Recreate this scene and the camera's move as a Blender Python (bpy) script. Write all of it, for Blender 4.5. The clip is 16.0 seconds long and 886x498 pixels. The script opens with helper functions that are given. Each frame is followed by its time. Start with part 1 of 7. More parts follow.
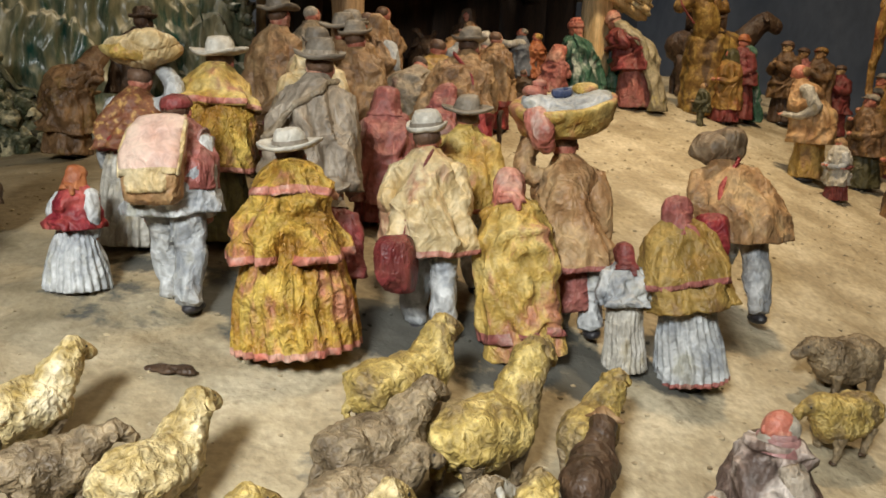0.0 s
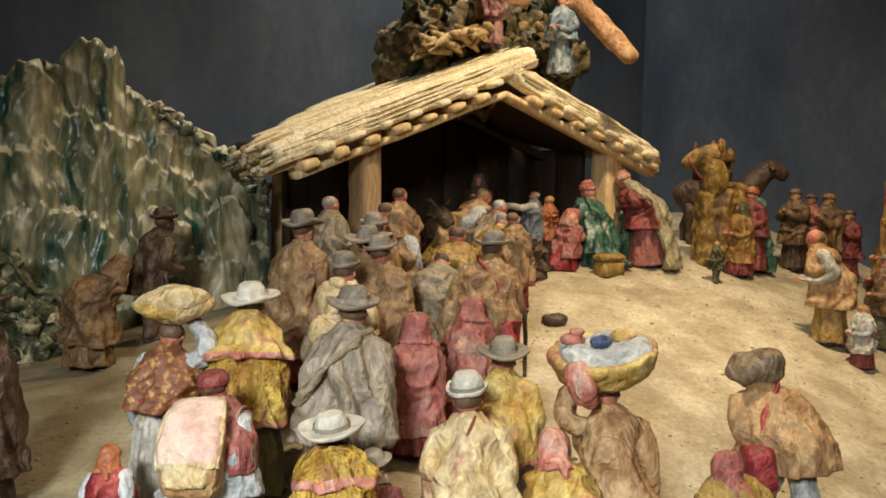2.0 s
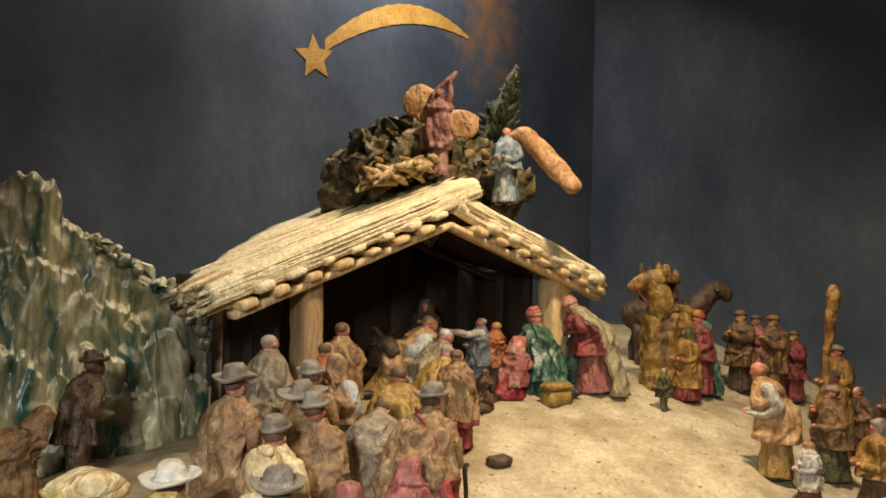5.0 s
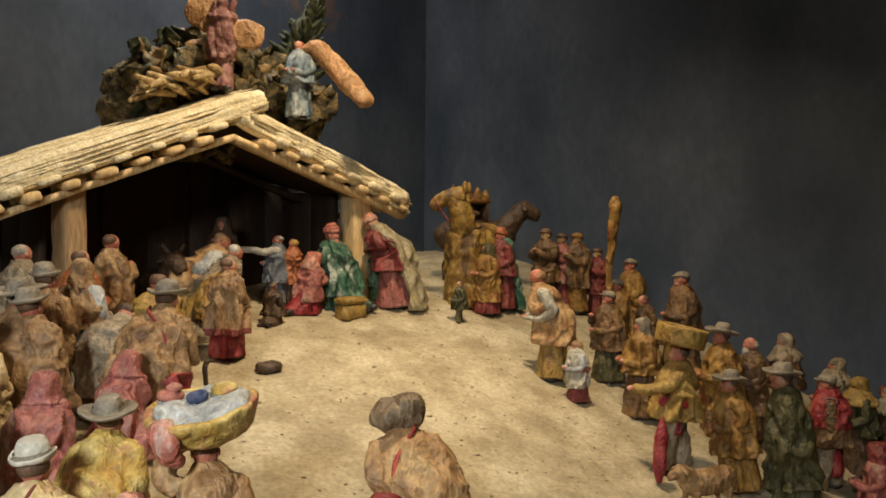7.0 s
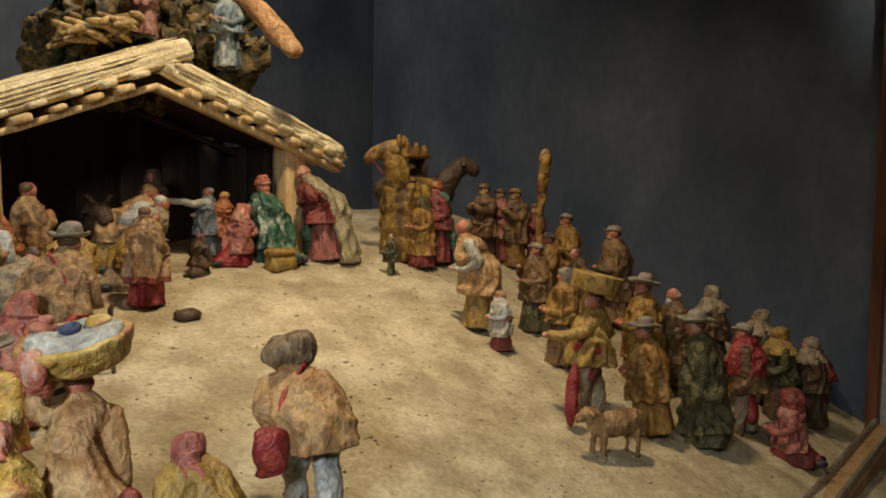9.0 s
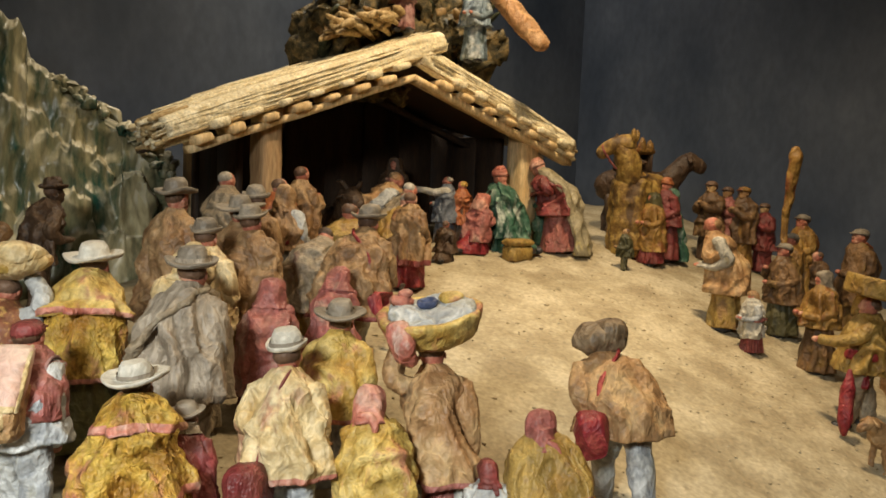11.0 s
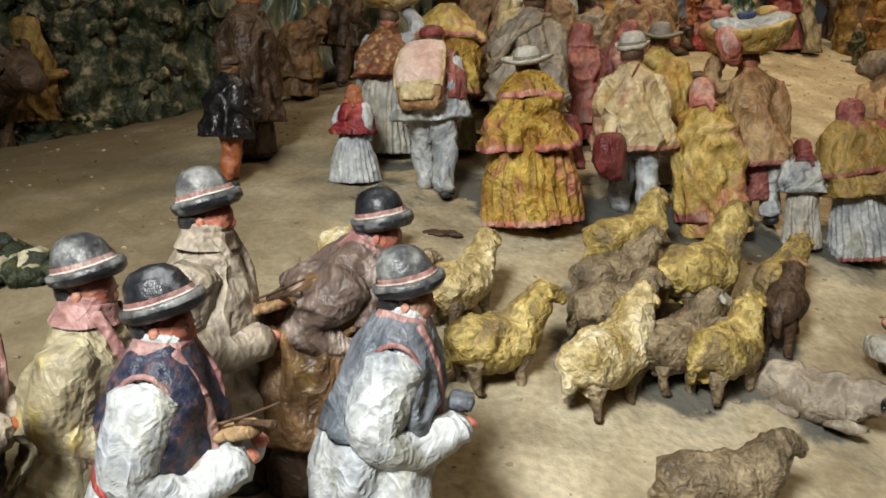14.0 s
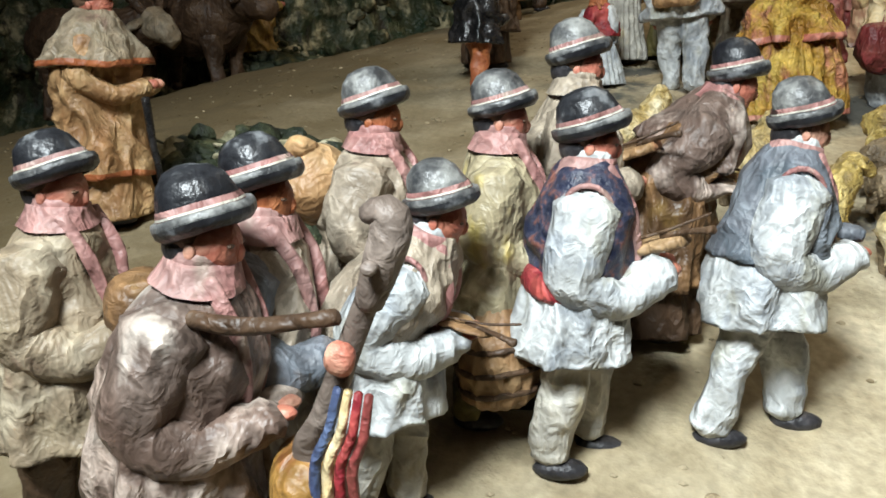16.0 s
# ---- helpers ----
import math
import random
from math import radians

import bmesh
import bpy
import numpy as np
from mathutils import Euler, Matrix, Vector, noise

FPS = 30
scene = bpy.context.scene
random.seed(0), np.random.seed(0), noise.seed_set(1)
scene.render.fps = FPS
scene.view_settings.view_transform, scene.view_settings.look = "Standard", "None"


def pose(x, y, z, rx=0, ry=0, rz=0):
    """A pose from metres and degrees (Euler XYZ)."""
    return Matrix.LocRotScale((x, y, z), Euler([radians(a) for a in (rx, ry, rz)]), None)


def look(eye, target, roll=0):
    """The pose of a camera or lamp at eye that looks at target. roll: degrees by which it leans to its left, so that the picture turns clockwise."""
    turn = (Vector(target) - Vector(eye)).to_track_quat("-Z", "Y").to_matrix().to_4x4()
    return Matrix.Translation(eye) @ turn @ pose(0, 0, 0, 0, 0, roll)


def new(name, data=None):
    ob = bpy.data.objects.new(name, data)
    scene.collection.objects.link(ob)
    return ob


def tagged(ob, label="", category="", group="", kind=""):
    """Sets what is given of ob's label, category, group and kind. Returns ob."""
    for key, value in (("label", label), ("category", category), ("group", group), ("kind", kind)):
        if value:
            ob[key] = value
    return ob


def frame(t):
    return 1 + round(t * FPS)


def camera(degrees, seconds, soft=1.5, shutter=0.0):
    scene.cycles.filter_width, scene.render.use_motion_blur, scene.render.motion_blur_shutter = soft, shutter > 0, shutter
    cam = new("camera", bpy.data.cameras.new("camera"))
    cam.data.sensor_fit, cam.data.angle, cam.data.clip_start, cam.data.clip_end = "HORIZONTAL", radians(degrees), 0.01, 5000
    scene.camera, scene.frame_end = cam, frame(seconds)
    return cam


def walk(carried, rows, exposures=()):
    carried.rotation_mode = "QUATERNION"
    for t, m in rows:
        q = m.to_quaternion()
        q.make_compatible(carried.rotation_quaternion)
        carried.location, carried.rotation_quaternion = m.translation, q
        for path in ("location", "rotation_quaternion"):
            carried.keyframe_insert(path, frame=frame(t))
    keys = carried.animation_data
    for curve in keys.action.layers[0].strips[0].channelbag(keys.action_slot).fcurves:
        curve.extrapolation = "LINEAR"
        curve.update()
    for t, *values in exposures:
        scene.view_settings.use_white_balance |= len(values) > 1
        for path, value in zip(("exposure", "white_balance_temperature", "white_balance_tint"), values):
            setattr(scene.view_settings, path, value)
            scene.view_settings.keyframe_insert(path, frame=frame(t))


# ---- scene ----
cam = camera(56.2, 16.0, soft=1.7)
METRES, EYE, TILT, LEAN, TURN = 1.4, 0.40, -11.0, -3.0, 0.0
ROWS = [
    (0.0, 0.0, 0.0, 0.0, 0.0, 0.0, -0.0),
    (0.5, 0.0121, 0.0155, -0.005, -0.25, -0.27, 1.08),
    (1.0, 0.0067, 0.0086, 0.0395, -0.38, 1.97, 2.24),
    (1.5, -0.0068, 0.0036, 0.0775, -0.0, 4.37, 2.13),
    (2.0, -0.0228, 0.0033, 0.1042, 0.12, 6.44, 1.76),
    (2.5, -0.0139, 0.0032, 0.1424, -0.53, 8.58, 1.88),
    (3.0, -0.0225, -0.0022, 0.1646, -0.94, 10.32, 2.29),
    (5.5, 0.0194, 0.0051, 0.1643, -3.55, 12.14, 2.34),
    (6.0, 0.0643, 0.0064, 0.1493, -5.32, 11.12, 3.15),
    (6.5, 0.1008, 0.002, 0.1343, -7.85, 9.84, 3.89),
    (7.0, 0.1429, 0.0014, 0.104, -9.37, 8.62, 4.19),
    (7.5, 0.1952, -0.0133, 0.0876, -10.81, 7.44, 4.46),
    (8.0, 0.2227, -0.013, 0.0788, -11.63, 6.81, 4.76),
    (10.5, 0.1164, -0.0058, 0.0797, -5.08, 6.28, 1.89),
    (11.0, 0.0732, -0.004, 0.0755, -1.48, 6.46, 0.79),
    (11.5, 0.0285, -0.0225, 0.071, 1.0, 6.21, 0.73),
    (12.0, -0.0064, -0.0572, 0.0495, 2.69, 5.27, 1.26),
    (12.5, -0.0163, -0.0774, 0.0139, 3.0, 3.0, 1.77),
    (13.0, -0.0237, -0.0926, -0.021, 3.34, 1.43, 1.61),
    (13.5, -0.0383, -0.1114, -0.0345, 5.43, -0.72, 0.81),
    (14.0, -0.0613, -0.1267, -0.0576, 8.25, -1.69, 0.26),
    (14.5, -0.0814, -0.1353, -0.0701, 10.48, -2.34, -0.0),
    (15.0, -0.1036, -0.1464, -0.0791, 12.59, -2.88, 0.09),
    (15.5, -0.1278, -0.1563, -0.0901, 14.67, -3.59, 0.4),
    (16.0, -0.1512, -0.1655, -0.1003, 16.58, -4.45, 0.72),
]
walk(cam, [(t, pose(0, 0, EYE, TILT, LEAN, TURN) @ pose(METRES * x, METRES * y, METRES * z, 90 + pitch, roll, yaw)) for t, x, y, z, yaw, pitch, roll in ROWS],
     [(0.0, -0.12, 6700, 12), (1.5, -0.02, 6600, 10), (3.0, 0.27, 6650, 10), (5.5, 0.18, 6750, 11), (7.0, -0.09, 6700, 10), (8.0, -0.51, 6700, 8), (10.5, 0.0, 6800, 9),
      (12.0, -0.04, 7300, 12), (12.5, -0.08, 7300, 12), (13.5, -0.60, 7000, 12), (14.5, -0.57, 6550, 11), (15.2, -0.49, 6350, 9), (16.0, -0.39, 6300, 8)])

# ---- the case's own directions: N runs along the star wall, M out through the open front ----
N2, M2 = Vector((0.769, 0.639)), Vector((0.639, -0.769))
CORNER = Vector((0.60, 2.70))
POST = Vector((1.55, 1.54))
FRONT = Vector((1.95, 1.72)).normalized()


def ground_z(x, y):
    """Height of the sloping stage, rising to the back and falling to the right."""
    s = min(max(x * N2.x + y * N2.y, -0.75), 2.0)
    d = min(max(-(x * M2.x + y * M2.y), 0.02), 1.4)
    z = 0.0027 + 0.0442 * s + 0.3294 * d + 0.0627 * s * d - 0.0369 * s * s - 0.0405 * d * d - 0.0034 * s * s * d + 0.0416 * s * d * d - 0.0661 * d ** 3
    return z


# ---- world and lamps ----
world = bpy.data.worlds.new("room_dark")
scene.world = world
world.use_nodes = True
world.node_tree.nodes["Background"].inputs["Color"].default_value = (0.9, 0.85, 0.75, 1)
world.node_tree.nodes["Background"].inputs["Strength"].default_value = 0.014


def area_lamp(name, eye, target, size, power, colour, spread=180):
    data = bpy.data.lights.new(name, "AREA")
    data.shape, data.size, data.energy, data.color = "DISK", size, power, colour
    data.spread = radians(spread)
    ob = new(name, data)
    ob.matrix_world = look(eye, target)
    return ob


area_lamp("case_lamp", (0.44, 1.14, 1.60), (0.40, 1.38, 0.30), 0.12, 8.6, (1.0, 0.80, 0.53), 112)
area_lamp("wall_lamp", (0.04, 1.96, 1.74), (-0.10, 2.12, 1.25), 0.16, 7.6, (1.0, 0.93, 0.80), 156)
area_lamp("room_lamp", (-0.36, -0.62, 1.05), (-0.22, 0.15, 0.15), 0.30, 12.2, (0.90, 0.96, 0.97), 90)
area_lamp("ceiling_lamp", (0.60, -0.90, 2.35), (0.15, 1.2, 0.3), 1.3, 6.8, (1.0, 0.86, 0.66), 140)
# unseen narrow spot, added only to brighten the white jamb
area_lamp("hall_lamp", (1.45, -0.15, 2.3), (1.70, 1.66, 0.9), 0.2, 1.2, (1.0, 0.88, 0.66), 9)


# ---- materials ----
def paint(name, a, b, c=None, scale=60.0, rough=0.55, bump=0.35, fine=260.0, metal=0.0, streak=1.0, mixc=0.5, grain=0.28, relief=0.004, accent=None, spread=0.57, wave=0.0, crease=0.0):
    """Hand-painted surface: two or three tones that blend in patches, brush grain and relief."""
    mat = bpy.data.materials.new(name)
    mat.use_nodes = True
    nt = mat.node_tree
    nodes, links = nt.nodes, nt.links
    bsdf = nodes["Principled BSDF"]
    tc, info = nodes.new("ShaderNodeTexCoord"), nodes.new("ShaderNodeObjectInfo")
    shift = nodes.new("ShaderNodeVectorMath")
    shift.operation = "MULTIPLY_ADD"
    shift.inputs[1].default_value = (1, 1, streak)
    links.new(tc.outputs["Object"], shift.inputs[0])
    links.new(info.outputs["Random"], shift.inputs[2])
    big, small = nodes.new("ShaderNodeTexNoise"), nodes.new("ShaderNodeTexNoise")
    big.inputs["Scale"].default_value, big.inputs["Detail"].default_value, big.inputs["Roughness"].default_value = scale, 5, 0.62
    small.inputs["Scale"].default_value, small.inputs["Detail"].default_value, small.inputs["Distortion"].default_value = fine, 3, wave
    for node in (big, small):
        links.new(shift.outputs[0], node.inputs["Vector"])
    ramp = nodes.new("ShaderNodeValToRGB")
    ramp.color_ramp.elements[0].position, ramp.color_ramp.elements[1].position = 0.36, 0.64
    ramp.color_ramp.elements[0].color, ramp.color_ramp.elements[1].color = (*a, 1), (*b, 1)
    if c:
        e = ramp.color_ramp.elements.new(mixc)
        e.color = (*c, 1)
    links.new(big.outputs["Fac"], ramp.inputs["Fac"])
    tone = nodes.new("ShaderNodeMapRange")
    tone.inputs["From Min"].default_value, tone.inputs["From Max"].default_value = 0.3, 0.7
    tone.inputs["To Min"].default_value, tone.inputs["To Max"].default_value = 1 - grain, 1 + grain * 0.7
    links.new(small.outputs["Fac"], tone.inputs["Value"])
    mul = nodes.new("ShaderNodeMix")
    mul.data_type, mul.blend_type = "RGBA", "MULTIPLY"
    mul.inputs["Factor"].default_value = 1.0
    colour = ramp.outputs["Color"]
    if accent:
        patch, rng, mix = nodes.new("ShaderNodeTexNoise"), nodes.new("ShaderNodeMapRange"), nodes.new("ShaderNodeMix")
        patch.inputs["Scale"].default_value, patch.inputs["Detail"].default_value, patch.inputs["Roughness"].default_value = 33, 4, 0.6
        turn = nodes.new("ShaderNodeVectorMath")
        turn.operation = "MULTIPLY_ADD"
        turn.inputs[1].default_value = (1, 1, 0.55)
        links.new(tc.outputs["Object"], turn.inputs[0])
        links.new(info.outputs["Random"], turn.inputs[2])
        links.new(turn.outputs[0], patch.inputs["Vector"])
        rng.inputs["From Min"].default_value, rng.inputs["From Max"].default_value, rng.inputs["To Max"].default_value = spread, spread + 0.10, 0.85
        links.new(patch.outputs["Fac"], rng.inputs["Value"])
        mix.data_type = "RGBA"
        links.new(rng.outputs["Result"], mix.inputs["Factor"])
        links.new(colour, mix.inputs["A"])
        mix.inputs["B"].default_value = (*accent, 1)
        colour = mix.outputs["Result"]
    links.new(colour, mul.inputs["A"])
    links.new(tone.outputs["Result"], mul.inputs["B"])
    colour = mul.outputs["Result"]
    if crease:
        # dry-brushed crests; light and shade of the creases are painted in too
        stretch, fold, sub, ab, low, crest_shade = (nodes.new(k) for k in ("ShaderNodeVectorMath", "ShaderNodeTexNoise", "ShaderNodeMath", "ShaderNodeMath", "ShaderNodeMath", "ShaderNodeMapRange"))
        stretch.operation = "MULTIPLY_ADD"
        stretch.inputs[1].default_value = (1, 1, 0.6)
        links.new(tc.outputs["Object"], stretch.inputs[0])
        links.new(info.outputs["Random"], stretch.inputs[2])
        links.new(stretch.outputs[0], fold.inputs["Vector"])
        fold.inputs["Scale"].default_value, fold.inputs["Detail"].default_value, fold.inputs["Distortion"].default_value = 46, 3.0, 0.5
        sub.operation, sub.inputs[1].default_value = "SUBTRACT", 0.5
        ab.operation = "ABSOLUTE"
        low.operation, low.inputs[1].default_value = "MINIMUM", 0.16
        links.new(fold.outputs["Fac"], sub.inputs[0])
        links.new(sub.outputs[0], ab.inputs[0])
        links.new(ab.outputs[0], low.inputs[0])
        crest_shade.inputs["From Max"].default_value, crest_shade.inputs["To Min"].default_value, crest_shade.inputs["To Max"].default_value = 0.09, 1.22, 0.88
        links.new(ab.outputs[0], crest_shade.inputs["Value"])
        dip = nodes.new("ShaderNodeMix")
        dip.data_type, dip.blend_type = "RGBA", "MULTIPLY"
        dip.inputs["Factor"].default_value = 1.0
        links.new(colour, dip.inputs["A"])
        links.new(crest_shade.outputs["Result"], dip.inputs["B"])
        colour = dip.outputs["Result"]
    links.new(colour, bsdf.inputs["Base Color"])
    rr = nodes.new("ShaderNodeMapRange")
    rr.inputs["To Min"].default_value, rr.inputs["To Max"].default_value = max(rough - 0.18, 0.12), min(rough + 0.2, 1)
    links.new(big.outputs["Fac"], rr.inputs["Value"])
    links.new(rr.outputs["Result"], bsdf.inputs["Roughness"])
    bsdf.inputs["Metallic"].default_value = metal
    bsdf.inputs["Specular IOR Level"].default_value = 0.4
    add = nodes.new("ShaderNodeMath")
    add.operation = "MULTIPLY_ADD"
    add.inputs[1].default_value = 0.9
    links.new(small.outputs["Fac"], add.inputs[0])
    links.new(big.outputs["Fac"], add.inputs[2])
    bp = nodes.new("ShaderNodeBump")
    bp.inputs["Strength"].default_value, bp.inputs["Distance"].default_value = bump, relief
    height = add.outputs[0]
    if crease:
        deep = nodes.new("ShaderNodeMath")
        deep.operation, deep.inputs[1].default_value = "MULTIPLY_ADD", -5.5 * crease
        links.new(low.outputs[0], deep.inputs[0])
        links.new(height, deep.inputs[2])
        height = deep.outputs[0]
    links.new(height, bp.inputs["Height"])
    links.new(bp.outputs["Normal"], bsdf.inputs["Normal"])
    return mat


P = {}
for key, args in {
    "ochre": ((0.36, 0.17, 0.025), (0.66, 0.46, 0.10), (0.50, 0.30, 0.05), (0.46, 0.17, 0.11)),
    "straw": ((0.42, 0.24, 0.05), (0.72, 0.54, 0.20), (0.58, 0.39, 0.10), (0.44, 0.17, 0.11)),
    "cream": ((0.50, 0.34, 0.14), (0.76, 0.63, 0.39), (0.66, 0.50, 0.26), (0.46, 0.22, 0.13)),
    "blush": ((0.56, 0.34, 0.26), (0.70, 0.53, 0.42), (0.62, 0.42, 0.34)),
    "pink": ((0.46, 0.14, 0.10), (0.64, 0.36, 0.27), (0.53, 0.21, 0.15), (0.62, 0.48, 0.40)),
    "red": ((0.32, 0.035, 0.03), (0.44, 0.085, 0.07), (0.24, 0.02, 0.03)),
    "maroon": ((0.16, 0.025, 0.025), (0.28, 0.05, 0.05), (0.20, 0.05, 0.04)),
    "rose": ((0.32, 0.10, 0.085), (0.43, 0.18, 0.14), (0.36, 0.12, 0.10), (0.42, 0.26, 0.20)),
    "white": ((0.31, 0.33, 0.35), (0.59, 0.60, 0.59), (0.50, 0.51, 0.50), (0.38, 0.37, 0.30)),
    "linen": ((0.36, 0.34, 0.29), (0.58, 0.55, 0.49), (0.48, 0.45, 0.38), (0.36, 0.30, 0.18)),
    "brown": ((0.20, 0.105, 0.048), (0.44, 0.285, 0.145), (0.32, 0.19, 0.09), (0.34, 0.14, 0.07)),
    "tan": ((0.32, 0.165, 0.07), (0.56, 0.37, 0.18), (0.44, 0.26, 0.12), (0.24, 0.165, 0.10)),
    "umber": ((0.055, 0.032, 0.018), (0.11, 0.065, 0.035), (0.08, 0.045, 0.025)),
    "drab": ((0.25, 0.20, 0.13), (0.37, 0.31, 0.22), (0.31, 0.24, 0.16), (0.20, 0.12, 0.09)),
    "grey": ((0.27, 0.215, 0.155), (0.43, 0.36, 0.275), (0.34, 0.28, 0.21), (0.23, 0.14, 0.095)),
    "felt": ((0.165, 0.135, 0.10), (0.30, 0.255, 0.195), (0.225, 0.19, 0.145)),
    "palefelt": ((0.46, 0.44, 0.38), (0.62, 0.60, 0.53), (0.52, 0.48, 0.40)),
    "green": ((0.018, 0.065, 0.040), (0.16, 0.27, 0.19), (0.04, 0.12, 0.075), (0.50, 0.55, 0.47)),
    "olive": ((0.10, 0.095, 0.03), (0.20, 0.17, 0.06), (0.14, 0.12, 0.04)),
    "slate": ((0.10, 0.12, 0.14), (0.19, 0.21, 0.23), (0.14, 0.15, 0.17), (0.13, 0.10, 0.08)),
    "gold": ((0.30, 0.17, 0.04), (0.47, 0.31, 0.09), (0.36, 0.23, 0.06), (0.24, 0.13, 0.05)),
    "skin": ((0.50, 0.22, 0.14), (0.64, 0.36, 0.25), (0.42, 0.13, 0.085)),
    "rust": ((0.36, 0.12, 0.04), (0.46, 0.18, 0.07), (0.28, 0.08, 0.03)),
    "hair": ((0.075, 0.042, 0.026), (0.16, 0.092, 0.055), (0.11, 0.062, 0.038)),
    "greyhair": ((0.40, 0.36, 0.30), (0.58, 0.54, 0.47), (0.30, 0.26, 0.2)),
    "blue": ((0.03, 0.05, 0.12), (0.10, 0.14, 0.24), (0.06, 0.08, 0.16)),
    "paleblue": ((0.26, 0.34, 0.40), (0.46, 0.52, 0.55), (0.16, 0.22, 0.28)),
    "frost": ((0.05, 0.07, 0.08), (0.56, 0.60, 0.62), (0.20, 0.27, 0.32), (0.03, 0.05, 0.04)),
    "apricot": ((0.44, 0.22, 0.095), (0.66, 0.42, 0.22), (0.52, 0.29, 0.14)),
    "mauve": ((0.34, 0.17, 0.15), (0.48, 0.28, 0.25), (0.28, 0.12, 0.11)),
    "deepgold": ((0.18, 0.088, 0.02), (0.42, 0.25, 0.065), (0.29, 0.155, 0.038), (0.24, 0.07, 0.03)),
    "deepbrown": ((0.085, 0.045, 0.02), (0.26, 0.145, 0.062), (0.165, 0.09, 0.04), (0.20, 0.12, 0.035)),
    "deepolive": ((0.045, 0.045, 0.018), (0.12, 0.105, 0.045), (0.08, 0.072, 0.03)),
    "lapel": ((0.28, 0.12, 0.11), (0.44, 0.27, 0.24), (0.35, 0.18, 0.16), (0.42, 0.35, 0.28)),
    "motley": ((0.36, 0.27, 0.22), (0.58, 0.50, 0.43), (0.46, 0.37, 0.31), (0.080, 0.045, 0.032)),
    "speckled": ((0.27, 0.225, 0.135), (0.44, 0.38, 0.24), (0.35, 0.295, 0.185), (0.48, 0.37, 0.09)),
    "embroidery": ((0.012, 0.018, 0.04), (0.10, 0.10, 0.16), (0.035, 0.042, 0.10), (0.26, 0.04, 0.05)),
    "bassgrey": ((0.085, 0.062, 0.050), (0.22, 0.175, 0.145), (0.14, 0.108, 0.088)),
    "fur": ((0.16, 0.105, 0.06), (0.36, 0.265, 0.165), (0.25, 0.18, 0.11)),
}.items():
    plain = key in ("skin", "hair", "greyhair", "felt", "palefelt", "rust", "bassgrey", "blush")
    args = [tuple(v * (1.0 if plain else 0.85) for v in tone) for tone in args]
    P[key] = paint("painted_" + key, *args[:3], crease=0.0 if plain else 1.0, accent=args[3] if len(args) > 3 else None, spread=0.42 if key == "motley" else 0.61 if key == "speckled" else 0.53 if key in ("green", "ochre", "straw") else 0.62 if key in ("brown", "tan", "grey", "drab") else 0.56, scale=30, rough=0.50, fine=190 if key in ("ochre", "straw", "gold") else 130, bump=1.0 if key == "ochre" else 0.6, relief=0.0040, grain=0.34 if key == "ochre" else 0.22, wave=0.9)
P["embroidery"] = paint("embroidered_cloth", (0.010, 0.014, 0.034), (0.17, 0.07, 0.055), (0.035, 0.038, 0.062), scale=130, rough=0.45, fine=200, bump=0.5, mixc=0.52)
P["ornament"] = paint("gold_embroidered_cloth", (0.16, 0.05, 0.025), (0.50, 0.30, 0.10), (0.22, 0.09, 0.04), scale=150, rough=0.45, fine=200, bump=0.5, mixc=0.54)
P["boot"] = paint("painted_boot", (0.012, 0.012, 0.014), (0.045, 0.042, 0.045), scale=90, rough=0.4)
P["black"] = paint("painted_black", (0.006, 0.006, 0.006), (0.028, 0.025, 0.024), (0.012, 0.011, 0.011), scale=60, rough=0.2)
P["hatblack"] = paint("lacquered_hat", (0.010, 0.010, 0.012), (0.15, 0.155, 0.16), (0.024, 0.025, 0.028), scale=60, rough=0.36, bump=0.25, mixc=0.56)
P["hatgrey"] = paint("grey_brushed_hat", (0.030, 0.031, 0.033), (0.24, 0.24, 0.225), (0.10, 0.10, 0.098), scale=80, rough=0.38, bump=0.3)
P["wool"] = paint("yellowish_wool", (0.20, 0.135, 0.045), (0.64, 0.49, 0.19), (0.42, 0.30, 0.085), scale=45, fine=190, rough=0.5, bump=0.95, relief=0.0048, wave=0.8, grain=0.42, accent=(0.20, 0.14, 0.07), spread=0.52)
P["palewool"] = paint("cream_wool", (0.36, 0.26, 0.10), (0.78, 0.68, 0.46), (0.60, 0.48, 0.25), scale=45, fine=190, rough=0.5, bump=0.95, relief=0.0048, wave=0.8, grain=0.42, accent=(0.36, 0.25, 0.07), spread=0.53)
P["darkwool"] = paint("brown_wool", (0.11, 0.078, 0.045), (0.34, 0.26, 0.155), (0.21, 0.155, 0.09), scale=45, fine=190, rough=0.5, bump=0.95, relief=0.0048, wave=0.8, grain=0.42)
P["camel"] = paint("camel_hide", (0.15, 0.078, 0.018), (0.42, 0.28, 0.075), (0.26, 0.15, 0.036), scale=60, rough=0.5, accent=(0.07, 0.035, 0.015), spread=0.52, bump=0.6, fine=140, wave=1.2)
P["wood"] = paint("old_wood", (0.27, 0.155, 0.075), (0.45, 0.30, 0.155), scale=60, streak=0.15, rough=0.7)
# pale wood, brightened further to carry the light on the right post
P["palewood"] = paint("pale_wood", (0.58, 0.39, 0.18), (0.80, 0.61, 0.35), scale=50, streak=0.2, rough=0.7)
# reddish brown wood, darkened so the colour carries the stable's inner shade
P["shadewood"] = paint("shade_dark_plank", (0.022, 0.013, 0.008), (0.065, 0.036, 0.020), scale=30, streak=0.2, rough=0.7)
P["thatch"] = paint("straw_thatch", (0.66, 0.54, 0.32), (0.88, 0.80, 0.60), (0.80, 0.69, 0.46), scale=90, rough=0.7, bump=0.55)
